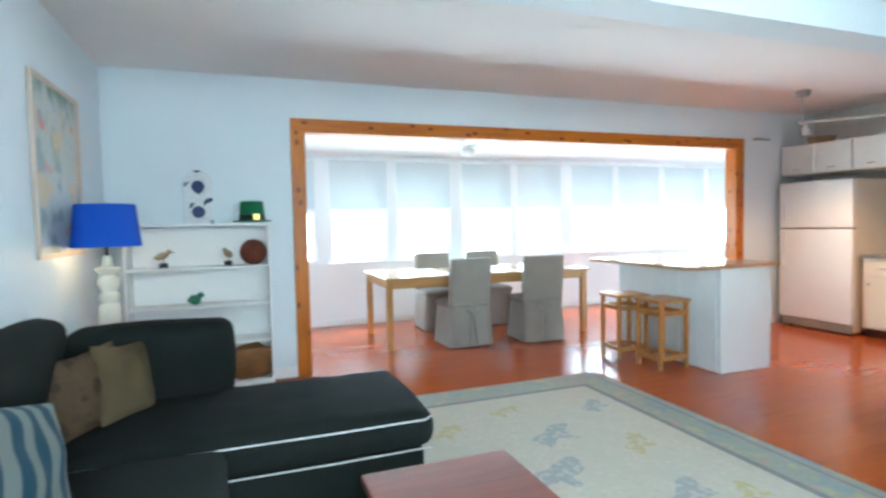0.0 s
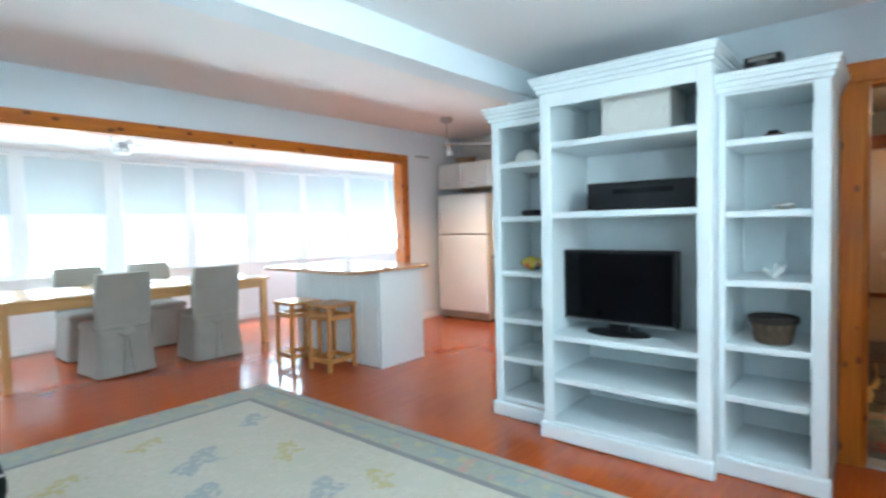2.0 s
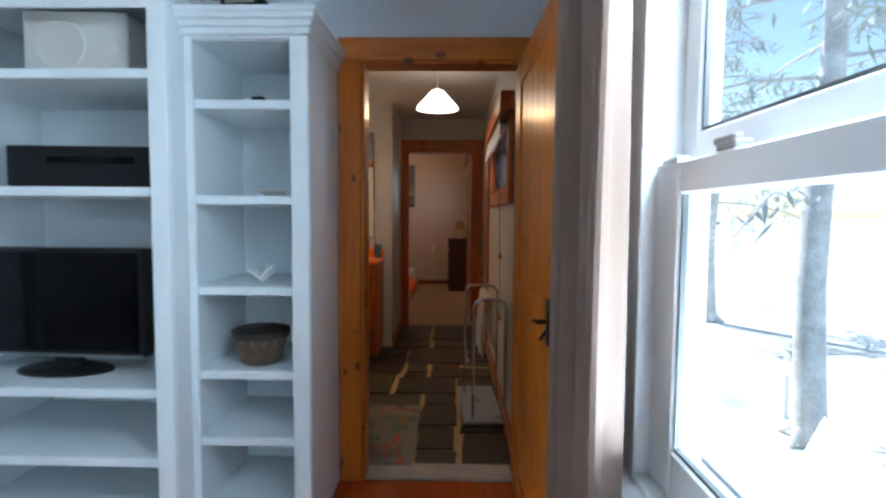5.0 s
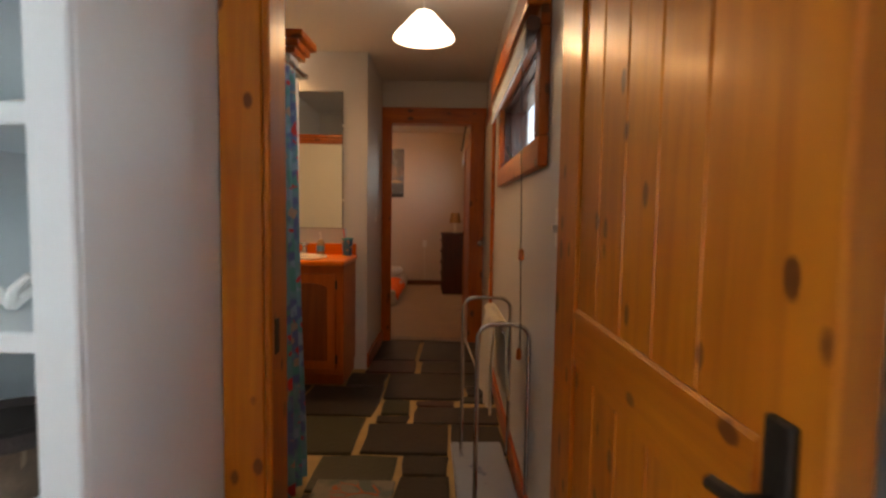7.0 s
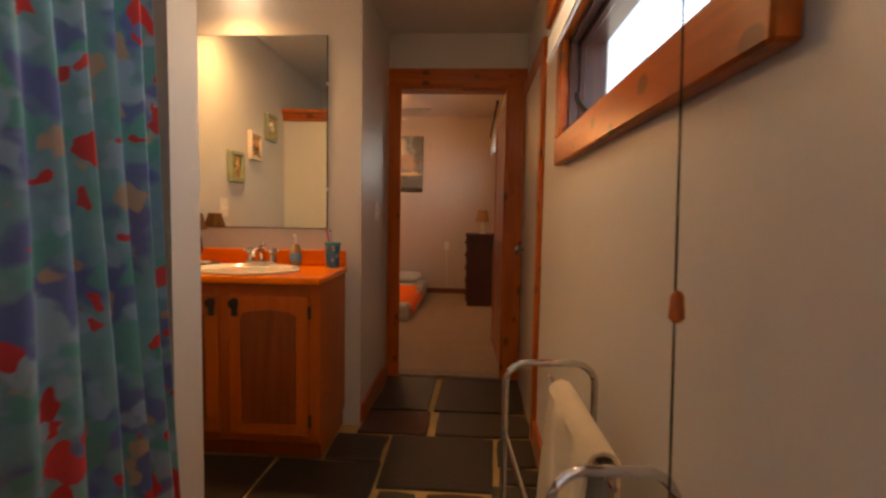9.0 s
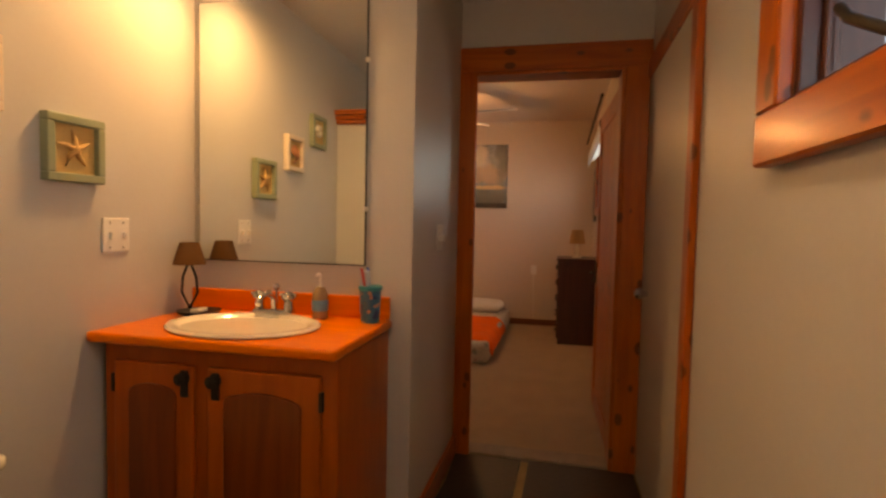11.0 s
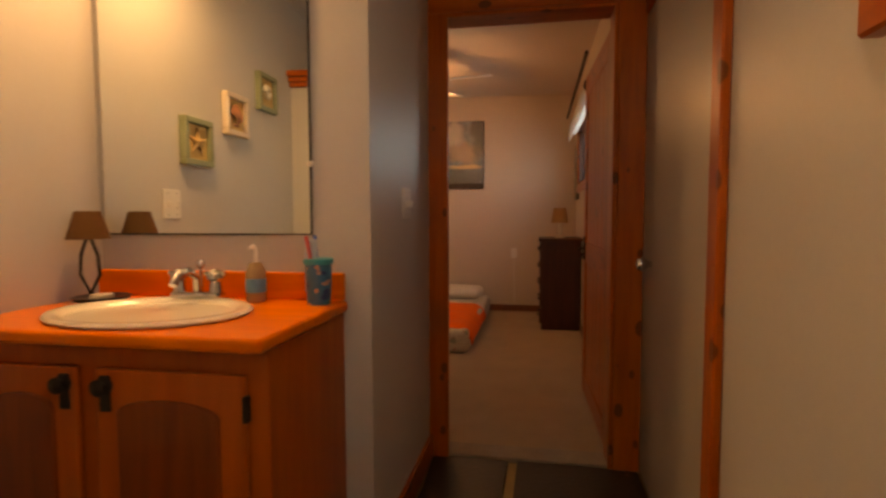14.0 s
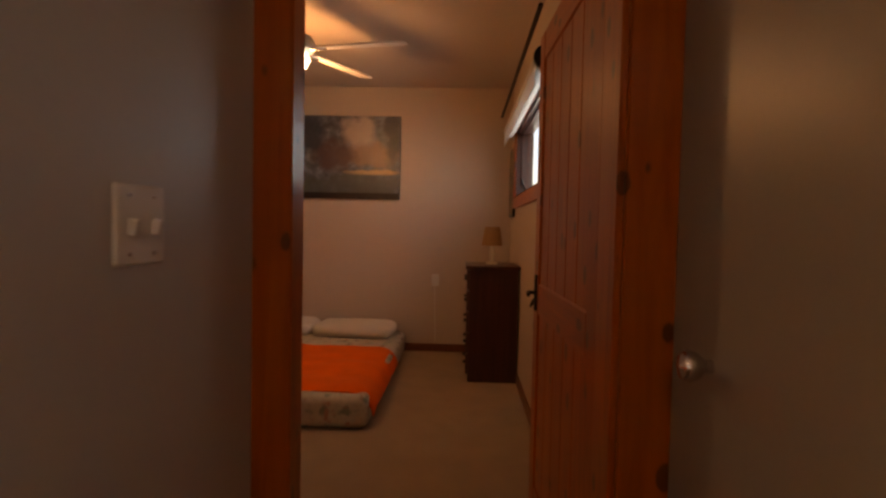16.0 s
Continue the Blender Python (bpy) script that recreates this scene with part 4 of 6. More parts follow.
for pts in ([(-0.24, 2.74, 0.42), (0.46, 2.737, 0.42), (0.9, 2.733, 0.42), (1.33, 2.742, 0.418), (1.378, 2.79, 0.416)], [(0.44, 2.736, 0.283), (0.9, 2.73, 0.283), (1.36, 2.738, 0.283)]):
    part("piping", tube(pts, 0.0038, 8), PIPING, sf, smooth=True)
for x, y in ((-0.35, 1.05), (0.3, 1.05), (-0.35, 3.5), (1.2, 3.5), (1.2, 2.9)):
    part("foot", boxed(x - 0.03, y - 0.03, 0, x + 0.03, y + 0.03, 0.052, bevel=0.004), BLACK, sf)


def throw_pillow(name, label, material, at, size, rx, ry, rz, seed):
    bm = sheet(lambda u, v: Vector(((u - 0.5) * size, 0, (v - 0.5) * size)), 16, 16)
    grid = bm.verts[:]
    top = bmesh.new()
    rows = []
    for sgn in (-1, 1):
        vs = []
        for v in grid:
            a, b = v.co.x / size * 2, v.co.z / size * 2
            k = max(0, (1 - a * a) * (1 - b * b)) ** 0.5
            pinch = 1 - 0.1 * (1 - abs(a)) * abs(b) - 0.1 * (1 - abs(b)) * abs(a)
            vs.append(top.verts.new((v.co.x * pinch, sgn * (0.002 + size * 0.17 * k * (1 + 0.3 * noise.noise(Vector((a * 2, b * 2, seed + sgn))))), v.co.z * pinch)))
        for i in range(16):
            for j in range(16):
                top.faces.new((vs[i * 17 + j], vs[(i + 1) * 17 + j], vs[(i + 1) * 17 + j + 1], vs[i * 17 + j + 1]))
    bm.free()
    bmesh.ops.remove_doubles(top, verts=top.verts[:], dist=0.006)
    ob = part(name, top, material, smooth=True)
    ob.matrix_world = pose(*at, rx, ry, rz)
    return tagged(ob, label, "pillow", "sofa pillows")


throw_pillow("throw_pillow", "khaki throw pillow propped against the sofa back", KHAKI, (-0.02, 3.28, 0.625), 0.37, -14, 8, 62, 1)
throw_pillow("throw_pillow", "brown patterned throw pillow behind the khaki one", blotches("brown_pattern", (0.085, 0.05, 0.024), [((0.045, 0.025, 0.012), 0.5, 0.6, 12)]), (-0.15, 3.14, 0.625), 0.37, -10, -6, 50, 2)
m, nt, n, l, b = nodes_of("blue_white_stripes")
wv = n.new("ShaderNodeTexWave")
wv.inputs["Scale"].default_value, wv.bands_direction = 3.4, "X"
l.new(coords(n, l), wv.inputs["Vector"])
rr = ramp(n, [(0.46, (0.15, 0.165, 0.155)), (0.54, (0.008, 0.045, 0.07))])
l.new(wv.outputs["Fac"], rr.inputs["Fac"])
l.new(rr.outputs["Color"], b.inputs["Base Color"])
b.inputs["Roughness"].default_value = 0.9
throw_pillow("throw_pillow", "blue and white striped pillow on the sofa seat", m, (-0.12, 2.25, 0.63), 0.46, -20, 20, 70, 3)

ct = thing("coffee_table", "red-brown wooden coffee table standing on the rug", "coffee table")
part("tabletop", boxed(0.93, 1.15, 0.385, 1.53, 2.3, 0.42, bevel=0.008), CHERRY, ct)
part("apron", boxed(0.97, 1.19, 0.31, 1.49, 2.26, 0.385), CHERRY, ct)
for x in (0.97, 1.44):
    for y in (1.19, 2.21):
        part("leg", boxed(x, y, 0.014, x + 0.05, y + 0.05, 0.31, bevel=0.005), CHERRY, ct)

# rug with a border and woven animals
rg = thing("rug", "ivory rug with a grey-green border and faint animal motifs", "rug")
part("border", boxed(0.2, 0.6, 0.001, 3.42, 4.3, 0.012, bevel=0.004, seg=1), RUG_BORDER, rg)
part("line", boxed(0.48, 0.88, 0.011, 3.13, 4.02, 0.0145), RUG_LINE, rg)
part("field", boxed(0.53, 0.93, 0.012, 3.08, 3.97, 0.0165), RUG_FIELD, rg)
part("edge_line", sheet(lambda u, v: Vector((3.33 + 0.018 * u, 0.7 + v * 3.5, 0.0135)), 1, 8, 0.002), RUG_LINE, rg)


def beast(cx, cy, size, turn, material, seed):
    rn = random.Random(seed)
    pts = []
    for i in range(40):
        a = 2 * math.pi * i / 40
        legs = 0.5 * max(0, -math.sin(a)) * max(0, math.sin(5 * a + seed)) + 0.35 * max(0, math.cos(a - 0.5)) ** 8
        r = (0.26 + 0.3 * abs(math.cos(a)) ** 1.5 + legs) * rn.uniform(0.85, 1.1)
        pts.append((size * r * math.cos(a), size * r * 0.75 * math.sin(a)))
    bm = prism(pts, 0, 0.0012)
    ob = part("motif", bm, material, rg)
    ob.matrix_local = pose(cx, cy, 0.0168, 0, 0, turn)


for k, (x, y, s, t) in enumerate(((2.85, 3.55, 0.2, 35), (2.3, 3.2, 0.28, 25), (2.7, 2.9, 0.22, 40), (2.05, 2.75, 0.3, 15), (1.7, 3.5, 0.22, 20), (2.5, 2.3, 0.26, 30), (1.9, 2.2, 0.3, 10), (2.8, 2.2, 0.2, 50), (2.3, 1.7, 0.28, 20), (2.85, 1.5, 0.24, 35), (1.75, 1.6, 0.24, 15), (2.2, 3.7, 0.2, 10))):
    beast(x, y, s, t, RUG_YELLOW if k in (2, 4, 7, 11, 9) else RUG_BLUE, k)

# white shelf by the north wall
ws = thing("shelf_unit", "low white open shelf against the wall", "shelf")
part("side_panel", boxed(-0.34, 4.98, 0, -0.322, 5.268, 1.37, bevel=0.002, seg=1), TRIM_WHITE, ws)
part("side_panel", boxed(0.714, 4.98, 0, 0.732, 5.268, 1.37, bevel=0.002, seg=1), TRIM_WHITE, ws)
part("back_panel", boxed(-0.322, 5.258, 0.08, 0.714, 5.268, 1.36), TRIM_WHITE, ws)
for z in (0.1, 0.43, 0.735, 1.045):
    part("shelf", boxed(-0.322, 4.983, z - 0.02, 0.714, 5.258, z, bevel=0.002, seg=1), TRIM_WHITE, ws)
part("top_board", boxed(-0.35, 4.965, 1.37, 0.742, 5.268, 1.392, bevel=0.004, seg=1), TRIM_WHITE, ws)
part("kick_board", boxed(-0.322, 4.99, 0.0, 0.714, 5.005, 0.08), TRIM_WHITE, ws)

sk = thing("skateboard", "white skateboard deck with dark blue markings leaning upright", "skateboard", (0.185, 5.2, 1.392))
deck = prism([(0.11 * math.cos(a), 0.345 + 0.105 * math.sin(a)) for a in [math.pi * k / 12 for k in range(13)]] + [(-0.11, 0.0), (0.11, 0.0)], -0.006, 0.006, 0.002)
part("deck", moved(deck, pose(0, 0, 0.0, 84, 0, 0)), blotches("deck_print", (0.7, 0.72, 0.74), [((0.03, 0.045, 0.14), 0.58, 0.6, 13)], 0.4), sk)
for z in (0.1, 0.31):
    part("emblem", moved(lathe([(0.05, 0), (0.05, 0.003), (0.0, 0.004)], 20), pose(0, -0.012 + z * 0.1, z, 84, 0, 0)), plain("navy_print", (0.02, 0.035, 0.13), 0.4, 0.1) if z < 0.2 else bpy.data.materials["navy_print"], sk)
    part("truck", moved(boxed(-0.085, -0.014, -0.01, 0.085, 0.014, 0.008, bevel=0.004), pose(0, 0.03 + z * 0.1, z, 84, 0, 0)), CHROME, sk)
ht = thing("hat", "green felt hat with a dark band on the shelf", "hat", (0.6, 5.12, 1.392))
part("brim", lathe([(0.15, 0.012), (0.155, 0.022), (0.105, 0.012), (0.0, 0.012)], 28), plain("green_felt", (0.01, 0.15, 0.06), 0.9, 0.15, 8, 160, 0.4), ht, smooth=True)
part("crown", lathe([(0.105, 0.012), (0.1, 0.06), (0.092, 0.175), (0.08, 0.182), (0.0, 0.17)], 28), bpy.data.materials["green_felt"], ht, smooth=True)
part("band", lathe([(0.105, 0.025), (0.107, 0.027), (0.103, 0.07), (0.1, 0.071)], 28), BLACK, ht)
part("buckle", boxed(0.01, -0.115, 0.022, 0.06, -0.1, 0.074, bevel=0.003), plain("brass", (0.6, 0.42, 0.12), 0.3, 0.1, metal=1), ht)
bb = thing("basketball", "worn dark orange basketball on the shelf", "ball", (0.6, 5.1, 1.045))
part("ball", moved(pebble(0.105, 1, rough=0.0), pose(0, 0, 0)), plain("ball_rubber", (0.14, 0.035, 0.018), 0.7, 0.2, 9, 220, 0.6), bb, smooth=True)
part("seam", tube(arc((0, 0, 0.105), 0.1055, 0, 360, 28, "xz"), 0.002, 5), BLACK, bb)
part("seam", tube(arc((0, 0, 0.105), 0.1055, 0, 360, 28, "yz"), 0.002, 5), BLACK, bb)


def wooden_bird(x, turn):
    w = thing("bird_figure", "small carved wooden bird on a dark block", "figurine", (x, 5.1, 1.045), turn, "carved birds")
    part("block", boxed(-0.03, -0.02, 0, 0.03, 0.02, 0.04, bevel=0.003), BLACK, w)
    part("leg", tube([(0, 0, 0.04), (0, 0, 0.075)], 0.003, 6), IRON, w)
    part("body", moved(pebble(0.035, 2, (1.6, 0.8, 0.8), 0.1), pose(0, 0, 0.07, 0, -20, 0)), plain("bird_wood", (0.3, 0.22, 0.14), 0.6, 0.4, 20) if not bpy.data.materials.get("bird_wood") else bpy.data.materials["bird_wood"], w, smooth=True)
    part("head", moved(pebble(0.018, 3, rough=0.1), pose(0.045, 0, 0.11)), bpy.data.materials["bird_wood"], w, smooth=True)
    part("beak", tube([(0.055, 0, 0.125), (0.085, 0, 0.12)], 0.004, 6, None, 0.2), BLACK, w)


wooden_bird(-0.08, 20)
wooden_bird(0.4, 120)
gt = thing("toy_dinosaur", "small green toy animal on the middle shelf", "toy", (0.14, 5.1, 0.735), 30)
part("body", pebble(0.045, 5, (1.2, 0.8, 0.9)), plain("green_plastic", (0.02, 0.16, 0.1), 0.4, 0.3), gt, smooth=True)
part("head", moved(pebble(0.022, 6, (1.3, 1, 1)), pose(0.045, 0, 0.05)), bpy.data.materials["green_plastic"], gt, smooth=True)
solo("bowl", lathe([(0.03, 0), (0.06, 0.02), (0.08, 0.06), (0.072, 0.06), (0.0, 0.02)], 24), PORCELAIN, "white bowl on the lower shelf", "bowl", (-0.02, 5.1, 0.43), smooth=True)
bg = thing("leather_bag", "slumped brown leather bag on the bottom shelf", "bag", (0.55, 5.1, 0.1), 10)
part("body", moved(cushion(-0.15, -0.1, 0, 0.15, 0.1, 0.24, 0.03, 7, 0.06, 12), pose(0, 0, 0)), plain("brown_leather", (0.2, 0.09, 0.03), 0.5, 0.35, 8, 90, 0.5), bg, smooth=True)
part("flap", moved(cushion(-0.155, -0.035, -0.05, 0.155, 0.02, 0.09, 0.01, 5, 0.02, 13), pose(0, -0.1, 0.17, 12, 0, 0)), bpy.data.materials["brown_leather"], bg, smooth=True)
part("strap", tube([(-0.14, -0.02, 0.2), (-0.1, -0.06, 0.27), (0.05, -0.05, 0.285), (0.14, -0.02, 0.2)], 0.012, 8), bpy.data.materials["brown_leather"], bg, smooth=True)

# side table and lamp
sd = thing("side_table", "small white side table behind the sofa", "table", (-0.27, 4.3, 0))
part("tabletop", boxed(-0.22, -0.24, 0.56, 0.22, 0.24, 0.59, bevel=0.006), TRIM_WHITE, sd)
for x in (-0.19, 0.15):
    for y in (-0.21, 0.17):
        part("leg", boxed(x, y, 0, x + 0.04, y + 0.04, 0.56, bevel=0.004), TRIM_WHITE, sd)
tl = thing("table_lamp", "white turned table lamp with a blue drum shade, lit", "lamp", (-0.29, 4.3, 0.59))
part("base", lathe([(0.09, 0), (0.092, 0.02), (0.07, 0.035), (0.05, 0.05), (0.062, 0.09), (0.066, 0.2), (0.06, 0.28), (0.045, 0.3), (0.064, 0.32), (0.066, 0.35), (0.046, 0.37), (0.05, 0.39), (0.066, 0.42), (0.06, 0.46), (0.04, 0.48), (0.07, 0.51), (0.072, 0.53), (0.03, 0.54), (0.024, 0.6), (0.0, 0.61)], 30), PORCELAIN, tl, smooth=True)
part("socket", lathe([(0.016, 0.6), (0.016, 0.66), (0.0, 0.66)], 14), IRON, tl)
part("shade", lathe([(0.2, 0.66), (0.17, 0.93), (0.1685, 0.93), (0.1985, 0.66), (0.2, 0.66)], 36), LAMP_BLUE, tl, "blue fabric drum shade", smooth=True)
part("finial", lathe([(0.006, 0.9), (0.01, 0.935), (0.0, 0.95)], 10), CHROME, tl)
part("bulb", lathe([(0.0, 0.8), (0.022, 0.79), (0.03, 0.76), (0.018, 0.715), (0.014, 0.66)], 14), BULB, tl, smooth=True)

pt = thing("framed_picture", "floral print in a thin wooden frame", "picture", (-0.508, 4.2, 1.2))
part("print", boxed(0.004, -0.39, 0.03, 0.012, 0.39, 1.0), blotches("floral_print", (0.5, 0.55, 0.54), [((0.16, 0.24, 0.21), 0.5, 0.62, 3.4), ((0.62, 0.5, 0.35), 0.56, 0.64, 4.2), ((0.65, 0.25, 0.2), 0.62, 0.67, 5), ((0.3, 0.38, 0.4), 0.6, 0.66, 6)], 0.5), pt)
for a in ((-0.42, 0, 0.42, 0.03), (-0.42, 1.0, 0.42, 1.03), (-0.42, 0.03, -0.39, 1.0), (0.39, 0.03, 0.42, 1.0)):
    part("frame_strip", boxed(0.0, a[0], a[1], 0.022, a[2], a[3], bevel=0.004), plain("pale_frame_wood", (0.6, 0.5, 0.42), 0.5, 0.1) if not bpy.data.materials.get("pale_frame_wood") else bpy.data.materials["pale_frame_wood"], pt)


def drape(name, label, x0, x1, y, z0, z1, folds, depth, flare, material):
    d = thing(name, label, "curtain", group="window curtains")

    def at(u, v):
        x = x0 + (x1 - x0) * (0.5 + (u - 0.5) * (1 - flare * v * v))
        wob = math.sin(2 * math.pi * folds * u + 0.6 * math.sin(3 * v)) * depth * (0.65 + 0.35 * (1 - v)) + depth * 0.4 * math.sin(2 * math.pi * folds * 2.3 * u + 1)
        return Vector((x + 0.01 * math.sin(5 * v + 9 * u), y + wob, z0 + v * (z1 - z0)))

    part("cloth", sheet(at, 90, 16, 0.003), material, d, smooth=True)
    for k in range(6):
        u = (k + 0.5) / 6
        p = at(u, 1.0)
        part("ring", tube(arc((p.x, y, z1 + 0.012), 0.02, 0, 360, 12, "yz"), 0.003, 6), IRON, d)
    return d


drape("curtain", "long taupe curtain drawn aside by the pine door", 2.86, 3.36, -0.47, 0.02, 2.22, 4, 0.035, 0.12, DRAPE)
drape("curtain", "long taupe curtain at the near side of the window", 1.72, 2.14, -0.47, 0.02, 2.22, 4, 0.035, 0.1, DRAPE)
rod = thing("curtain_rod", "thin dark curtain rod above the window", "curtain rod")
part("rod", tube([(1.6, -0.47, 2.234), (3.5, -0.47, 2.234)], 0.011, 12), IRON, rod, smooth=True)
for x in (1.6, 3.5):
    part("finial", moved(pebble(0.022, 1, rough=0), pose(x, -0.47, 2.212)), IRON, rod, smooth=True)
for x in (1.7, 3.42):
    part("bracket", boxed(x - 0.008, -0.578, 2.222, x + 0.008, -0.465, 2.238, bevel=0.002), IRON, rod)


# ---------- sunroom and kitchen ----------
dt = thing("dining_table", "long blond wood dining table with straight legs", "table")
part("tabletop", boxed(1.9, 5.82, 0.755, 4.45, 6.93, 0.785, bevel=0.006), TABLE_WOOD, dt)
for args in ((1.96, 5.86, 4.39, 5.885), (1.96, 6.865, 4.39, 6.89), (1.94, 5.885, 1.965, 6.865), (4.385, 5.885, 4.41, 6.865)):
    part("apron", boxed(args[0], args[1], 0.665, args[2], args[3], 0.755), TABLE_WOOD, dt)
for x in (1.925, 4.36):
    for y in (5.845, 6.84):
        part("leg", boxed(x, y, 0, x + 0.065, y + 0.065, 0.755, bevel=0.006), wood("blond_leg", (0.56, 0.33, 0.14), (0.45, 0.24, 0.09), axis=2, rough=0.25, knots=False) if not bpy.data.materials.get("blond_leg") else bpy.data.materials["blond_leg"], dt)
# flat white mats imitate the bright reflection on the tabletop
for k, (x, y, t) in enumerate(((2.5, 6.1, 4), (3.3, 6.08, -3), (2.5, 6.62, 2), (3.35, 6.65, -2), (3.95, 6.35, 88))):
    solo("placemat", boxed(-0.21, -0.15, 0, 0.21, 0.15, 0.004, bevel=0.0015, seg=1), plain("table_reflection_white", (0.7, 0.72, 0.72), 0.3, 0.05, 6) if k == 0 else bpy.data.materials["table_reflection_white"], "white mat standing in for bright reflection on the dining table", "placemat", (x, y, 0.785), t, "placemats")

ch = thing("dining_chair", "slipcovered grey linen dining chair with a long skirt", "chair", (2.82, 5.78, 0), 4, "dining chairs")


def back_at(u, v):
    w = 0.235 + 0.012 * math.sin(3 * v)
    a = 2 * math.pi * u
    c, s = math.cos(a), math.sin(a)
    x = w * math.copysign(min(1, abs(c) ** 0.35), c)
    y = (0.055 if s > 0 else 0.05) * math.copysign(abs(s) ** 0.5, s)
    return Vector((x, y - 0.05 - 0.05 * v * v, 0.42 + v * 0.55))


bm = sheet(back_at, 40, 10)
bmesh.ops.remove_doubles(bm, verts=bm.verts[:], dist=0.002)
bmesh.ops.contextual_create(bm, geom=[e for e in bm.edges if e.is_boundary and all(abs(v.co.z - 0.97) < 1e-3 for v in e.verts)])
part("back_cover", bm, CHAIR_CLOTH, ch, smooth=True)


def skirt_at(u, v):
    a = 2 * math.pi * u
    c, s = math.cos(a), math.sin(a)
    fl = 1 + 0.14 * (1 - v)
    x = 0.235 * fl * math.copysign(abs(c) ** 0.25, c)
    y = 0.24 * fl * math.copysign(abs(s) ** 0.25, s) + 0.13
    rip = 0.012 * (1 - v) * math.sin(17 * a)
    return Vector((x * (1 + rip), y * (1 + rip), 0.015 + v * 0.43))


bm = sheet(skirt_at, 72, 6)
bmesh.ops.remove_doubles(bm, verts=bm.verts[:], dist=0.002)
part("skirt", bm, CHAIR_CLOTH, ch, smooth=True)
part("seat_cover", cushion(-0.235, -0.1, 0.43, 0.235, 0.37, 0.5, 0.02, 7, 0.03, 7), CHAIR_CLOTH, ch, smooth=True)
part("pleat_bow", moved(pebble(0.05, 8, (1.4, 0.4, 1.0), 0.4), pose(0, -0.125, 0.36)), CHAIR_CLOTH, ch, smooth=True)
for k in (-1, 1):
    part("pleat", tube([(0.01 * k, -0.12, 0.4), (0.03 * k, -0.135, 0.2), (0.05 * k, -0.15, 0.03)], 0.016, 8), CHAIR_CLOTH, ch, smooth=True)
for x in (-0.19, 0.19):
    for y in (-0.06, 0.32):
        part("leg", boxed(x - 0.018, y - 0.018, 0, x + 0.018, y + 0.018, 0.42), DARK_WOOD, ch)
copy_thing(ch, pose(3.68, 5.68, 0, 0, 0, -3))
copy_thing(ch, pose(2.87, 7.06, 0, 0, 0, 180))
copy_thing(ch, pose(3.62, 7.08, 0, 0, 0, 183))


def ceiling_fan(at, label, turn, n, light):
    f = thing("ceiling_fan", label, "ceiling fan", at, turn)
    part("canopy", lathe([(0.06, 0.3), (0.055, 0.27), (0.02, 0.25), (0.012, 0.24), (0.012, 0.1)], 20), FAN_WHITE, f, smooth=True)
    part("motor", lathe([(0.02, 0.12), (0.1, 0.1), (0.12, 0.06), (0.11, 0.02), (0.06, 0.0), (0.0, 0.0)], 28), FAN_WHITE, f, smooth=True)
    for k in range(n):
        a = 2 * math.pi * k / n
        bmb = prism([(0.16, -0.05), (0.64, -0.07), (0.69, -0.04), (0.69, 0.04), (0.64, 0.07), (0.16, 0.05)], -0.004, 0.004, 0.002)
        b = part("blade", moved(bmb, pose(0, 0, 0.03, 0, 0, math.degrees(a)) @ pose(0, 0, 0, 10, 0, 0)), FAN_WHITE, f)
        part("blade_iron", moved(boxed(0.08, -0.015, 0.018, 0.2, 0.015, 0.026, bevel=0.003), pose(0, 0, 0, 0, 0, math.degrees(a))), CHROME, b)
    part("light_bowl", lathe([(0.075, 0.0), (0.09, -0.03), (0.07, -0.075), (0.0, -0.09)], 24), light, f, "white glass light bowl", smooth=True)
    return f


ceiling_fan((3.08, 6.3, 2.24), "white ceiling fan over the dining table", -20, 4, FAN_WHITE)
ceiling_fan((10.15, 1.0, 2.22), "white bedroom ceiling fan with a lit lamp", -28, 5, PENDANT)

isl = thing("kitchen_island", "white kitchen island with a wooden overhanging top", "island")
part("end_panel", boxed(4.36, 3.815, 0, 4.95, 3.84, 0.915, bevel=0.003, seg=1), WHITE, isl)
part("body", boxed(4.37, 3.84, 0.0, 4.93, 5.16, 0.915), WHITE, isl)
part("cabinet_front", boxed(4.93, 3.9, 0.1, 5.0, 5.16, 0.9, bevel=0.004), WHITE, isl)
for k in range(6):
    part("board", boxed(4.358, 3.86 + k * 0.216, 0.01, 4.37, 3.86 + (k + 1) * 0.216 - 0.004, 0.91, bevel=0.002, seg=1), WHITE, isl)
for k in range(3):
    part("cabinet_door", boxed(5.0, 3.92 + k * 0.41, 0.13, 5.018, 4.31 + k * 0.41, 0.87, bevel=0.004), WHITE, isl)
part("worktop", prism([(4.08, 3.79), (5.02, 3.79), (5.06, 3.83), (5.06, 5.19), (4.0, 5.19), (4.0, 3.87)], 0.918, 0.95, 0.006), ISLAND_TOP, isl, "glossy wooden top")


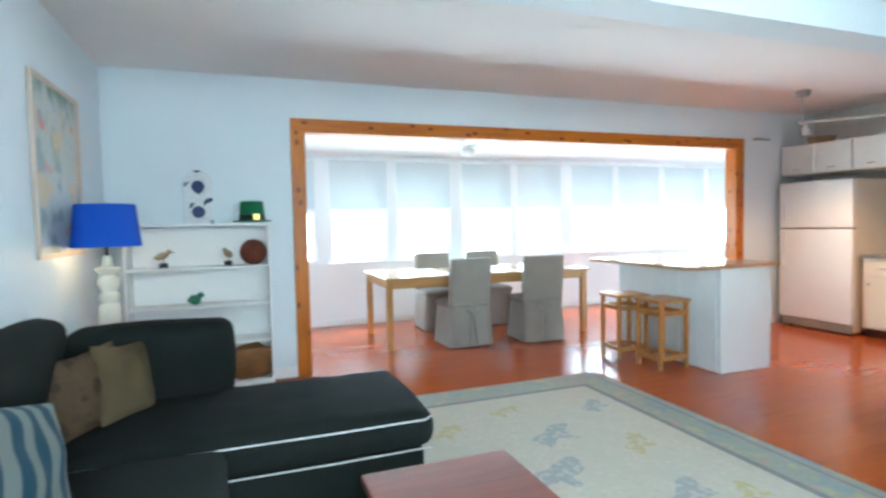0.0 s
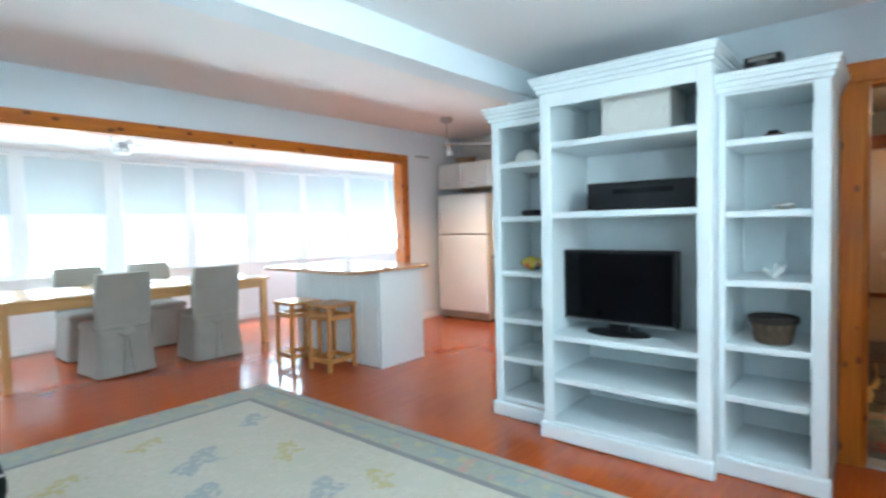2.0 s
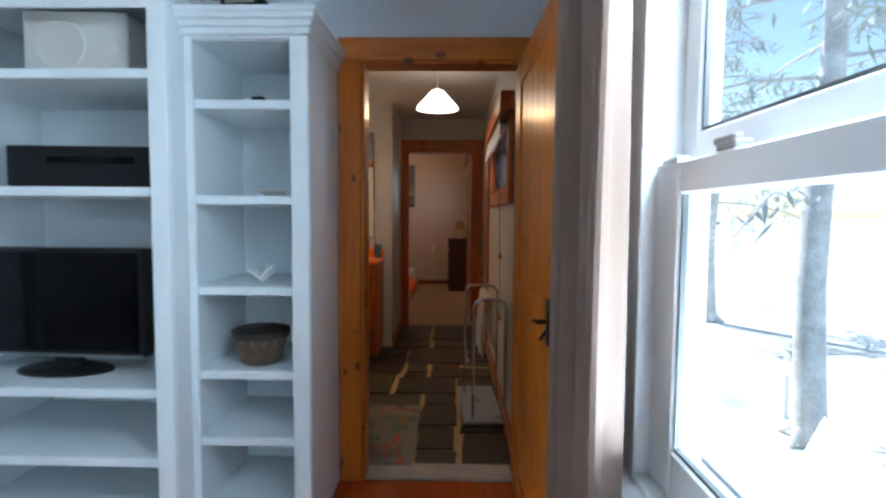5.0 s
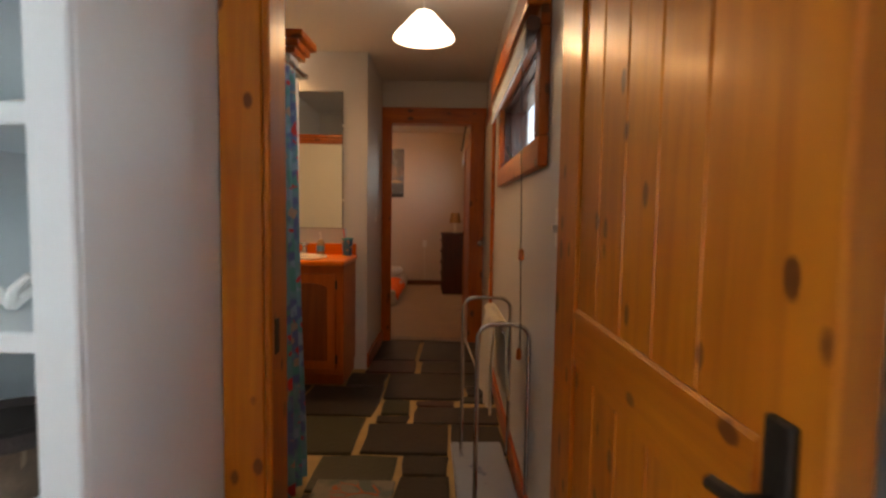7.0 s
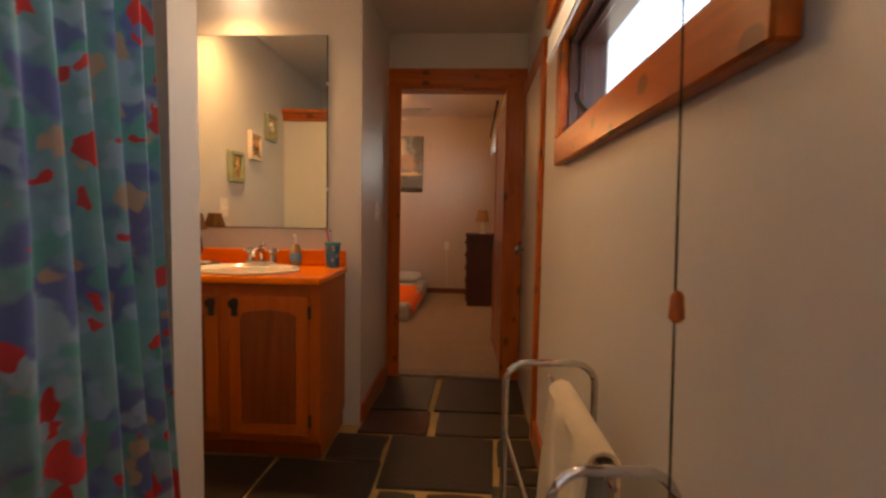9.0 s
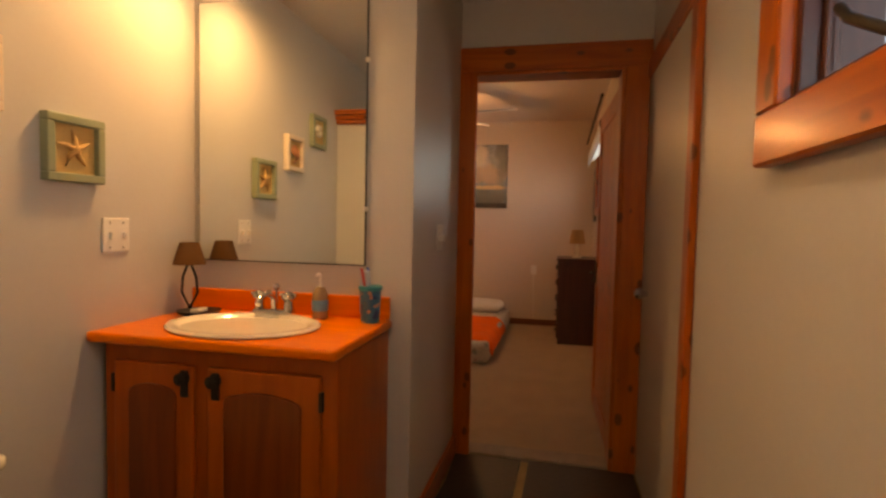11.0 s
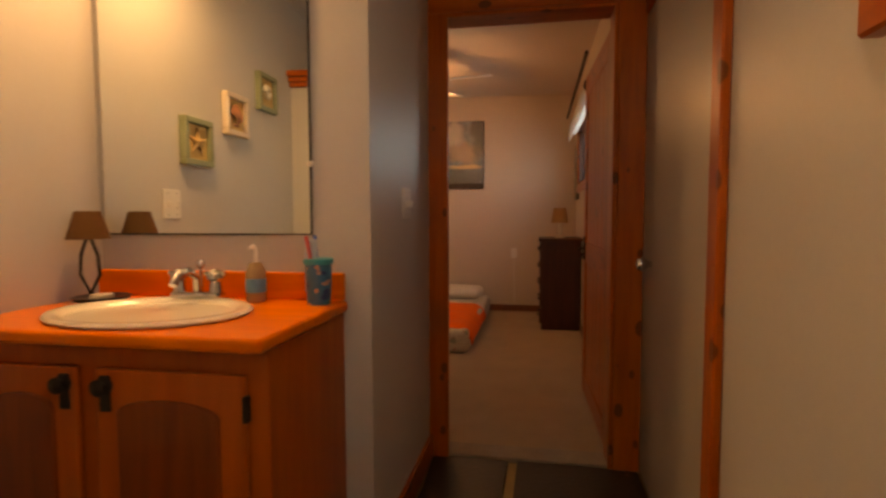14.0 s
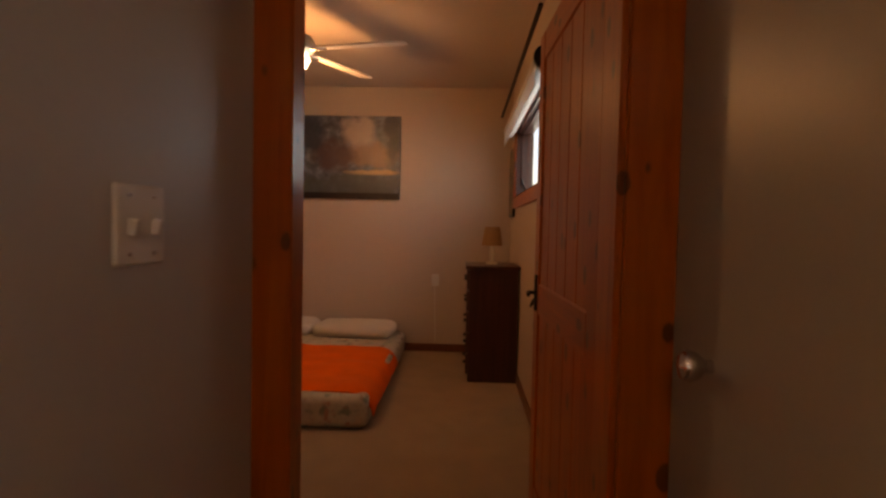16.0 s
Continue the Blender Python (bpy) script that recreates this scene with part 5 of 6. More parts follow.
def bar_stool(at, turn):
    s = thing("bar_stool", "plain wooden bar stool by the island", "stool", at, turn, "bar stools")
    part("seat", boxed(-0.18, -0.17, 0.6, 0.18, 0.17, 0.63, bevel=0.01), STOOL_WOOD, s)
    for x in (-0.15, 0.15):
        for y in (-0.14, 0.14):
            part("leg", boxed(x - 0.017, y - 0.017, 0, x + 0.017, y + 0.017, 0.6, bevel=0.003, seg=1), STOOL_WOOD, s)
    for z in (0.1, 0.5):
        for k in (-0.14, 0.14):
            part("rail", boxed(-0.133, k - 0.01, z - 0.02, 0.133, k + 0.01, z + 0.02), STOOL_WOOD, s)
            part("rail", boxed(k / 0.14 * 0.15 - 0.01, -0.123, z - 0.02, k / 0.14 * 0.15 + 0.01, 0.123, z + 0.02), STOOL_WOOD, s)
    return s


bar_stool((4.13, 4.26, 0), 2)
bar_stool((4.06, 4.7, 0), -5)

fr = thing("refrigerator", "plain white top-freezer refrigerator beside the worktop", "refrigerator")
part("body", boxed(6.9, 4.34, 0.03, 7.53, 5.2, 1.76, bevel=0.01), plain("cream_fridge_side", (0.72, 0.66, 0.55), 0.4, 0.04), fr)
for z0, z1 in ((0.12, 1.2), (1.212, 1.765)):
    d = part("door", boxed(6.835, 4.335, z0, 6.898, 5.205, z1, bevel=0.014, seg=3), FRIDGE_WHITE, fr)
    part("handle", boxed(6.8, 5.13, z0 + (0.62 if z0 < 0.5 else 0.05), 6.834, 5.16, z1 - (0.05 if z0 < 0.5 else 0.25), bevel=0.01), FRIDGE_WHITE, d)
part("gasket", boxed(6.86, 4.345, 1.2, 6.9, 5.195, 1.213), BLACK, fr)
part("kick_grille", boxed(6.88, 4.36, 0.02, 6.9, 5.18, 0.11), plain("tan_grille", (0.36, 0.3, 0.22), 0.5, 0.2), fr)
for y in (4.4, 5.12):
    part("foot", lathe([(0.02, 0), (0.02, 0.035)], 12, at=(6.95, y, 0)), BLACK, fr)
uc = thing("wall_cabinet", "white wall cabinet above the refrigerator", "cabinet")
part("body", boxed(6.96, 3.98, 1.86, 7.548, 5.27, 2.22, bevel=0.003, seg=1), CREAM, uc)
for y in (4.0, 4.425, 4.85):
    d = part("door", boxed(6.94, y, 1.87, 6.96, y + 0.415, 2.21, bevel=0.005), PLASTIC_WHITE, uc)
    part("handle", tube([(6.94, y + 0.17, 1.92), (6.915, y + 0.18, 1.92), (6.915, y + 0.24, 1.92), (6.94, y + 0.25, 1.92)], 0.005, 8), CHROME, d)
solo("storage_basket", lathe([(0.12, 0), (0.16, 0.1), (0.15, 0.1), (0.0, 0.01)], 22), plain("tan_wicker", (0.4, 0.3, 0.2), 0.8, 0.3, 20, 130, 0.8), "round wicker tray on top of the wall cabinet", "basket", (7.2, 4.95, 2.22), smooth=True)
bc = thing("base_cabinet", "cream kitchen base cabinet with drawer and doors", "cabinet")
part("body", boxed(6.95, 2.5, 0.1, 7.548, 4.3, 0.88), CREAM, bc)
part("toe_kick", boxed(7.0, 2.5, 0.0, 7.548, 4.3, 0.1), DARK_WOOD, bc)
for k in range(4):
    d = part("door", boxed(6.93, 2.53 + k * 0.44, 0.13, 6.95, 2.95 + k * 0.44, 0.66, bevel=0.005), CREAM, bc)
    part("knob", moved(lathe([(0.008, 0), (0.014, 0.015), (0.0, 0.02)], 12), pose(6.93, 2.9 + k * 0.44, 0.6, 0, -90, 0)), CHROME, d)
    d = part("drawer", boxed(6.93, 2.53 + k * 0.44, 0.68, 6.95, 2.95 + k * 0.44, 0.86, bevel=0.005), CREAM, bc)
    part("handle", tube([(6.93, 2.68 + k * 0.44, 0.77), (6.9, 2.69 + k * 0.44, 0.77), (6.9, 2.79 + k * 0.44, 0.77), (6.93, 2.8 + k * 0.44, 0.77)], 0.005, 8), CHROME, d)
solo("worktop", boxed(6.9, 2.48, 0.88, 7.548, 4.31, 0.915, bevel=0.006), COUNTER, "grey kitchen worktop on the base cabinets", "worktop")

tr = thing("track_light", "ceiling track light with two lit round spots", "track light")
part("canopy", lathe([(0.075, 2.658), (0.075, 2.625), (0.06, 2.6), (0.0, 2.6)], 24, at=(6.05, 4.35, 0)), plain("grey_canopy", (0.35, 0.34, 0.33), 0.4, 0.1, metal=0.5), tr, smooth=True)
part("stem", tube([(6.05, 4.35, 2.6), (6.05, 4.35, 2.3)], 0.008, 8), CHROME, tr)
part("bar", tube([(5.86, 4.25, 2.3), (6.4, 3.6, 2.3)], 0.01, 8), CHROME, tr)
for x, y, z in ((5.9, 4.2, 2.17), (6.35, 3.65, 2.22)):
    h = part("spot_head", lathe([(0.05, 0.0), (0.048, 0.05), (0.02, 0.08), (0.01, 0.13)], 18, at=(x, y, z)), CHROME, tr, smooth=True)
    part("lens", lathe([(0.044, 0.012), (0.044, 0.006), (0.0, 0.004)], 18, at=(x, y, z)), SPOT_GLOW, h)
hk = thing("coat_hooks", "small metal hook rail on the kitchen wall", "hook rail", (6.62, 5.288, 2.32))
part("rail", boxed(-0.14, -0.012, -0.01, 0.14, 0.0, 0.01, bevel=0.003), CHROME, hk)
for x in (-0.1, 0.0, 0.1):
    part("hook", tube([(x, -0.012, 0), (x, -0.04, -0.01), (x, -0.04, 0.02)], 0.004, 8), CHROME, hk)


# ---------- bathroom ----------
WING = 0.28
pl = thing("pendant_lamp", "lit white cone pendant lamp on a thin cord", "lamp", (5.94 - WING, -0.05, -0.025))
part("canopy", lathe([(0.05, 2.433), (0.045, 2.415), (0.01, 2.405)], 20), PLASTIC_WHITE, pl, smooth=True)
part("cord", tube([(0, 0, 2.41), (0, 0, 2.25)], 0.004, 6), PLASTIC_WHITE, pl)
part("shade", lathe([(0.02, 2.255), (0.045, 2.245), (0.15, 2.13), (0.155, 2.115), (0.147, 2.118), (0.04, 2.235), (0.0, 2.24)], 34), PENDANT, pl, "glowing white glass cone shade", smooth=True)
part("bulb", lathe([(0.0, 2.1), (0.025, 2.11), (0.03, 2.14), (0.015, 2.2), (0.012, 2.235)], 14), BULB, pl, smooth=True)

cl = thing("wall_lamp", "lit glass wall lamp above the bathroom mirror", "lamp", (6.979, 1.09, 2.36))
part("plate", moved(lathe([(0.055, 0), (0.055, 0.012), (0.0, 0.014)], 22), pose(0, 0, 0, 0, -90, 0)), CHROME, cl, smooth=True)
part("arm", tube([(-0.01, 0, 0), (-0.06, 0, 0.015), (-0.1, 0, 0.045)], 0.009, 8), CHROME, cl, smooth=True)
part("glass", lathe([(0.02, 0.05), (0.045, 0.04), (0.06, -0.03), (0.056, -0.03), (0.042, 0.035), (0.0, 0.044)], 22, at=(-0.11, 0, 0)), PENDANT, cl, smooth=True)

va = thing("vanity_cabinet", "honey pine bathroom vanity with two arched-panel doors", "vanity")
VX0, VX1, VY0, VY1 = 6.505, 6.972, 0.525, 1.35
part("body", boxed(VX0, VY0, 0.09, VX1, VY1, 0.845, bevel=0.003, seg=1), VANITY_WOOD, va)
part("toe_kick", boxed(VX0 + 0.06, VY0 + 0.01, 0.0, VX1, VY1, 0.09), VANITY_WOOD, va)
for a, b in ((VY0 + 0.05, VY0 + 0.43), (VY0 + 0.48, VY1 - 0.05)):
    d = part("door", boxed(VX0 - 0.018, a, 0.13, VX0, b, 0.79, bevel=0.006), VANITY_WOOD, va)
    ar = [(a + 0.06, 0.19), (b - 0.06, 0.19), (b - 0.06, 0.69)] + [((a + b) / 2 + (b - a - 0.12) / 2 * math.cos(t), 0.69 + 0.035 * math.sin(t)) for t in [math.pi * k / 10 for k in range(1, 10)]] + [(a + 0.06, 0.69)]
    bm = prism([(y, z) for y, z in ar], 0, 0.01, 0.004)
    part("raised_panel", moved(bm, Matrix(((0, 0, -1, VX0 - 0.016), (1, 0, 0, 0), (0, 1, 0, 0), (0, 0, 0, 1)))), wood("dark_honey_panel", (0.22, 0.045, 0.005), (0.15, 0.028, 0.003), axis=2, rough=0.4, knots=False) if not bpy.data.materials.get("dark_honey_panel") else bpy.data.materials["dark_honey_panel"], d)
    hy = a + 0.03 if a > 0.8 else b - 0.03
    bm = lathe([(0.02, 0), (0.022, 0.005), (0.01, 0.01), (0.01, 0.018), (0.02, 0.026), (0.0, 0.032)], 16)
    part("pull", moved(bm, pose(VX0 - 0.018, hy, 0.752, 0, -90, 0)), IRON, d, "black iron pull", smooth=True)
    part("pull_plate", boxed(VX0 - 0.022, hy - 0.014, 0.69, VX0 - 0.018, hy + 0.014, 0.775, bevel=0.003), IRON, d)
    oy = b - 0.004 if a > 0.8 else a - 0.008
    for z in (0.2, 0.715):
        part("hinge", boxed(VX0 - 0.022, oy, z - 0.03, VX0 - 0.004, oy + 0.012, z + 0.03, bevel=0.002), IRON, d)

vt = thing("worktop", "orange wooden vanity top with a backsplash", "worktop")
bm = boxed(6.45, 0.512, 0.848, 6.978, 1.373, 0.883, bevel=0.012, seg=3)
part("slab", bm, VANITY_TOP, vt)
part("backsplash", boxed(6.955, 0.52, 0.883, 6.978, 1.373, 0.968, bevel=0.006), VANITY_TOP, vt)

sn = thing("sink", "oval cream porcelain drop-in sink", "sink", (6.675, 0.949, 0.883))
rim = [(0.262, 0.0), (0.268, 0.006), (0.262, 0.013), (0.24, 0.014), (0.226, 0.006), (0.2, -0.02), (0.12, -0.032), (0.02, -0.034)]
bm = lathe(rim, 44)
part("basin", moved(bm, pose(0, 0, 0.002) @ Matrix.Diagonal((0.78, 1.0, 1, 1))), PORCELAIN, sn, smooth=True)
part("drain", moved(lathe([(0.022, 0.0), (0.022, 0.004), (0.0, 0.005)], 18), pose(0, 0, -0.032)), CHROME, sn)
fc = thing("faucet", "chrome two-handle faucet on the sink", "faucet", (6.872, 0.95, 0.897))
part("base_plate", boxed(-0.025, -0.08, 0, 0.025, 0.08, 0.018, bevel=0.008), CHROME, fc, smooth=True)
part("spout", tube([(0, 0, 0.015), (-0.005, 0, 0.06), (-0.04, 0, 0.085), (-0.09, 0, 0.075), (-0.11, 0, 0.05)], 0.012, 12), CHROME, fc, smooth=True)
for y in (-0.06, 0.06):
    h = part("handle", lathe([(0.02, 0.015), (0.016, 0.05), (0.026, 0.06), (0.026, 0.075), (0.012, 0.085), (0.0, 0.088)], 16, at=(0, y, 0)), CHROME, fc, smooth=True)
    part("lever", tube([(-0.034, y, 0.072), (0.034, y, 0.072)], 0.007, 8), CHROME, h, smooth=True)
    part("lever", tube([(0, y - 0.034, 0.073), (0, y + 0.034, 0.073)], 0.007, 8), CHROME, h, smooth=True)
part("pop_up_knob", lathe([(0.005, 0.015), (0.005, 0.085), (0.012, 0.092), (0.014, 0.102), (0.009, 0.112), (0.0, 0.115)], 14, at=(0.018, 0, 0)), CHROME, fc, smooth=True)

mi = thing("wall_mirror", "tall frameless mirror held by small clips", "mirror")
for n, bm, m in (("glass", boxed(-0.003, -0.3545, 1.087, 0.003, 0.3545, 2.11), MIRROR), ("edge", boxed(0.0025, -0.3595, 1.082, 0.0055, 0.3595, 2.115), plain("dark_edge", (0.05, 0.05, 0.05), 0.5, 0.1))):
    part(n, bm, m, mi).matrix_local = pose(6.967, 0.9825, 0, 0, 0, 0.8)
for y, z in ((0.624, 1.86), (1.341, 1.86), (0.624, 1.3), (1.341, 1.3)):
    part("clip", moved(lathe([(0.009, 0), (0.009, 0.012), (0.0, 0.016)], 12), pose(6.979, y, z, 0, -90, 0)), PLASTIC_WHITE, mi)

sl = thing("small_lamp", "little iron lamp with an amber shade beside the mirror", "lamp", (6.85, 1.3, 0.883))
part("foot", lathe([(0.04, 0), (0.042, 0.008), (0.01, 0.014), (0.006, 0.03)], 18), IRON, sl, smooth=True)
for s in (-1, 1):
    part("stem", tube([(0, 0, 0.02), (0, 0.035 * s, 0.08), (0, 0.03 * s, 0.14), (0, 0.004 * s, 0.2)], 0.005, 8), IRON, sl, smooth=True)
part("shade", lathe([(0.06, 0.19), (0.035, 0.275), (0.033, 0.275), (0.058, 0.19), (0.06, 0.19)], 20), see_through("amber_shade", (0.18, 0.08, 0.02), 0.35), sl, "mottled amber shade", smooth=True)
dish = thing("soap_dish", "dark soap dish holding a bar of soap", "soap dish", (6.82, 1.235, 0.883))
part("dish", lathe([(0.05, 0), (0.075, 0.012), (0.08, 0.02), (0.072, 0.02), (0.0, 0.008)], 22), BLACK, dish, smooth=True)
part("soap", boxed(-0.03, -0.02, 0.01, 0.03, 0.02, 0.028, bevel=0.008), PORCELAIN, dish, smooth=True)
sb = thing("soap_bottle", "clear soap bottle with a white pump", "bottle", (6.91, 0.78, 0.883))
part("bottle", lathe([(0.026, 0), (0.03, 0.006), (0.03, 0.09), (0.02, 0.115), (0.012, 0.12)], 20), plain("clear_soap", (0.32, 0.22, 0.12), 0.15, 0.1, coat=0.5), sb, smooth=True)
part("sticker", lathe([(0.0305, 0.03), (0.0308, 0.031), (0.0308, 0.07), (0.0305, 0.071)], 20), plain("blue_sticker", (0.1, 0.25, 0.4), 0.5, 0.3, 30), sb)
part("pump", tube([(0, 0, 0.12), (0, 0, 0.16), (-0.01, 0, 0.168), (-0.035, 0, 0.164)], 0.006, 8), PLASTIC_WHITE, sb, smooth=True)
cu = thing("toothbrush_cup", "blue printed cup holding toothbrushes and toothpaste", "cup", (6.9, 0.575, 0.883))
part("cup", lathe([(0.034, 0), (0.04, 0.125), (0.042, 0.13), (0.038, 0.13), (0.031, 0.01), (0.0, 0.008)], 26), blotches("blue_cup", (0.03, 0.16, 0.28), [((0.5, 0.3, 0.2), 0.6, 0.64, 30), ((0.02, 0.05, 0.16), 0.55, 0.6, 24)], 0.35), cu, smooth=True)
part("rim", lathe([(0.042, 0.118), (0.0445, 0.122), (0.0435, 0.133), (0.04, 0.134)], 26), plain("teal_rim", (0.03, 0.3, 0.36), 0.35, 0.05), cu, smooth=True)
for k, (c, dx, dy) in enumerate((((0.5, 0.5, 0.55), 0.0, 0.03), ((0.05, 0.12, 0.5), 0.02, 0.015), ((0.6, 0.1, 0.1), -0.015, 0.02))):
    part("toothbrush", tube([(0, 0, 0.02), (dx, dy, 0.15), (dx * 1.3, dy * 1.4, 0.2)], 0.006, 8), plain("brush_%s" % "abc"[k], c, 0.3, 0.1), cu, smooth=True)
part("toothpaste", boxed(-0.012, 0.005, 0.03, 0.014, 0.04, 0.19, bevel=0.008), plain("paste_tube", (0.45, 0.5, 0.6), 0.3, 0.2), cu)


def shadow_box(at, label, frame_mat, subject):
    p = thing("framed_picture", label, "picture", at, 0, "shell pictures")
    w, t = 0.1, 0.026
    for a in ((-w, -w, w, -w + t), (-w, w - t, w, w), (-w, -w + t, -w + t, w - t), (w - t, -w + t, w, w - t)):
        part("frame_strip", boxed(a[0], -0.032, a[1], a[2], 0, a[3], bevel=0.004), frame_mat, p)
    part("backing", boxed(-w + t, -0.012, -w + t, w - t, -0.002, w - t), plain("straw_backing", (0.56, 0.38, 0.16), 0.9, 0.1, 20, 160, 0.4) if not bpy.data.materials.get("straw_backing") else bpy.data.materials["straw_backing"], p)
    bm = bmesh.new()
    if subject == "star":
        for k in range(5):
            a = radians(90 + 72 * k)
            tube([(0, -0.018, 0), (0.03 * math.cos(a), -0.017, 0.03 * math.sin(a)), (0.06 * math.cos(a + 0.1), -0.015, 0.06 * math.sin(a + 0.1))], 0.012, 8, bm, 0.3)
        mat = plain("starfish", (0.5, 0.32, 0.13), 0.8, 0.2, 30, 160, 0.6)
    elif subject == "scallop":
        def valve(u, v):
            a, r = radians(38 + 104 * u), (0.012 + 0.088 * v * (0.86 + 0.14 * math.sin(math.pi * u))) * (1 + 0.02 * math.cos(2 * math.pi * 11 * u) * v)
            rib = 0.0022 * math.cos(2 * math.pi * 11 * u) * v
            return Vector((r * math.cos(a) * 0.74, -0.015 - 0.019 * math.sin(math.pi * min(1, 0.12 + 0.88 * v)) - rib, -0.05 + r * math.sin(a)))

        bm.free()
        bm = sheet(valve, 66, 10, 0.002)
        box(bm, -0.022, -0.02, -0.054, 0.022, -0.011, -0.042, bevel=0.003)
        mat = plain("scallop", (0.3, 0.13, 0.07), 0.6, 0.3, 20)
    else:
        pts = [(0.035 * (1 - k / 24) * math.cos(k * 0.6), -0.018, 0.035 * (1 - k / 24) * math.sin(k * 0.6)) for k in range(22)]
        tube(pts, 0.016, 8, bm, 0.4)
        mat = plain("snail_shell", (0.7, 0.64, 0.52), 0.5, 0.2, 20)
    part("specimen", bm, mat, p, {"star": "dried starfish", "scallop": "ribbed scallop shell"}.get(subject, "pale spiral shell"), smooth=True)
    return p


GREEN_FRAME = plain("sage_frame", (0.26, 0.3, 0.2), 0.5, 0.1, 12)
shadow_box((6.41, 1.375, 1.455), "sage green frame with a dried starfish", GREEN_FRAME, "star")
shadow_box((6.09, 1.375, 1.625), "cream frame with a scallop shell", plain("cream_frame", (0.66, 0.57, 0.48), 0.5, 0.08, 12), "scallop")
shadow_box((5.77, 1.375, 1.8), "pale green frame with a white spiral shell", GREEN_FRAME, "snail")


def switch_plate(at, turn, wide, label):
    s = thing("switch_plate", label, "light switch", at, turn)
    part("plate", boxed(-wide / 2, -0.007, -0.058, wide / 2, 0, 0.058, bevel=0.004), PLASTIC_WHITE, s)
    for x in ((-wide / 4, wide / 4) if wide > 0.1 else (0,)):
        part("toggle", moved(boxed(-0.005, -0.02, -0.012, 0.005, -0.006, 0.012, bevel=0.002), pose(x, 0, 0, 12, 0, 0)), PLASTIC_WHITE, s)
        for z in (-0.042, 0.042):
            part("screw", moved(lathe([(0.003, 0), (0.003, 0.001), (0.0, 0.0015)], 8), pose(x, -0.007, z, 90, 0, 0)), CHROME, s)
    return s


switch_plate((6.575, 1.375, 1.19), 0, 0.11, "cream double switch plate beside the mirror")
switch_plate((7.418, 0.44, 1.187), 0, 0.118, "cream double switch plate on the alcove wall")
switch_plate((4.463, -0.52, 1.18), 180, 0.118, "cream switch plate by the bathroom door")
ot = thing("outlet", "cream wall outlet with a cord plugged in", "outlet", (11.758, 0.225, 0.69), -90)
part("plate", boxed(-0.035, -0.006, -0.057, 0.035, 0, 0.057, bevel=0.003), PLASTIC_WHITE, ot)
part("plug", boxed(-0.012, -0.03, -0.035, 0.012, -0.006, -0.005, bevel=0.004), PLASTIC_WHITE, ot)
part("cord", tube([(0, -0.03, -0.03), (0, -0.035, -0.2), (0.01, -0.02, -0.6)], 0.004, 6), PLASTIC_WHITE, ot)

to = thing("toilet", "cream porcelain toilet with a lidded tank", "toilet", (5.746, 1.375, 0))
part("tank", boxed(-0.26, -0.21, 0.36, 0.26, -0.01, 0.655, bevel=0.03, seg=3), PORCELAIN, to, smooth=True)
part("tank_lid", boxed(-0.28, -0.235, 0.657, 0.28, -0.005, 0.695, bevel=0.014, seg=3), PORCELAIN, to, smooth=True)
bm = lathe([(0.1, 0), (0.11, 0.02), (0.1, 0.14), (0.15, 0.28), (0.19, 0.37), (0.19, 0.39), (0.15, 0.39), (0.1, 0.28), (0.0, 0.26)], 32)
part("bowl", moved(bm, pose(0, -0.42, 0) @ Matrix.Diagonal((0.95, 1.2, 1, 1))), PORCELAIN, to, smooth=True)
part("seat_lid", moved(lathe([(0.19, 0.392), (0.195, 0.4), (0.19, 0.42), (0.0, 0.425)], 32), pose(0, -0.42, 0) @ Matrix.Diagonal((0.97, 1.22, 1, 1))), PORCELAIN, to, smooth=True)
part("flush_lever", tube([(-0.2, -0.21, 0.58), (-0.2, -0.235, 0.58), (-0.13, -0.24, 0.575)], 0.007, 8), CHROME, to, smooth=True)

bs = thing("plastic_basket", "grey perforated plastic basket on the toilet tank", "basket", (5.726, 1.25, 0.695), 5)
for side in range(4):
    n = 7
    L, W, Hh = 0.13, 0.085, 0.1
    ln = 2 * (L if side % 2 == 0 else W)
    m4 = pose(0, -W, 0) if side == 0 else pose(L, 0, 0, 0, 0, 90) if side == 1 else pose(0, W, 0, 0, 0, 180) if side == 2 else pose(-L, 0, 0, 0, 0, 270)
    bm = bmesh.new()
    for z0, z1 in ((0, 0.018), (0.038, 0.048), (0.066, Hh)):
        box(bm, -ln / 2, -0.002, z0, ln / 2, 0.002, z1)
    for k in range(n + 1):
        x = -ln / 2 + k * ln / n
        box(bm, max(-ln / 2, x - 0.006), -0.0015, 0.018, min(ln / 2, x + 0.006), 0.0015, 0.066)
    part("side_wall", moved(bm, m4), plain("grey_basket_plastic", (0.05, 0.05, 0.055), 0.5, 0.1) if side == 0 else bpy.data.materials["grey_basket_plastic"], bs)
part("bottom", boxed(-0.13, -0.085, 0, 0.13, 0.085, 0.004), bpy.data.materials["grey_basket_plastic"], bs)
part("rim", tube([(-0.135, -0.09, 0.1), (0.135, -0.09, 0.1), (0.135, 0.09, 0.1), (-0.135, 0.09, 0.1), (-0.135, -0.09, 0.1)], 0.005, 6), bpy.data.materials["grey_basket_plastic"], bs)

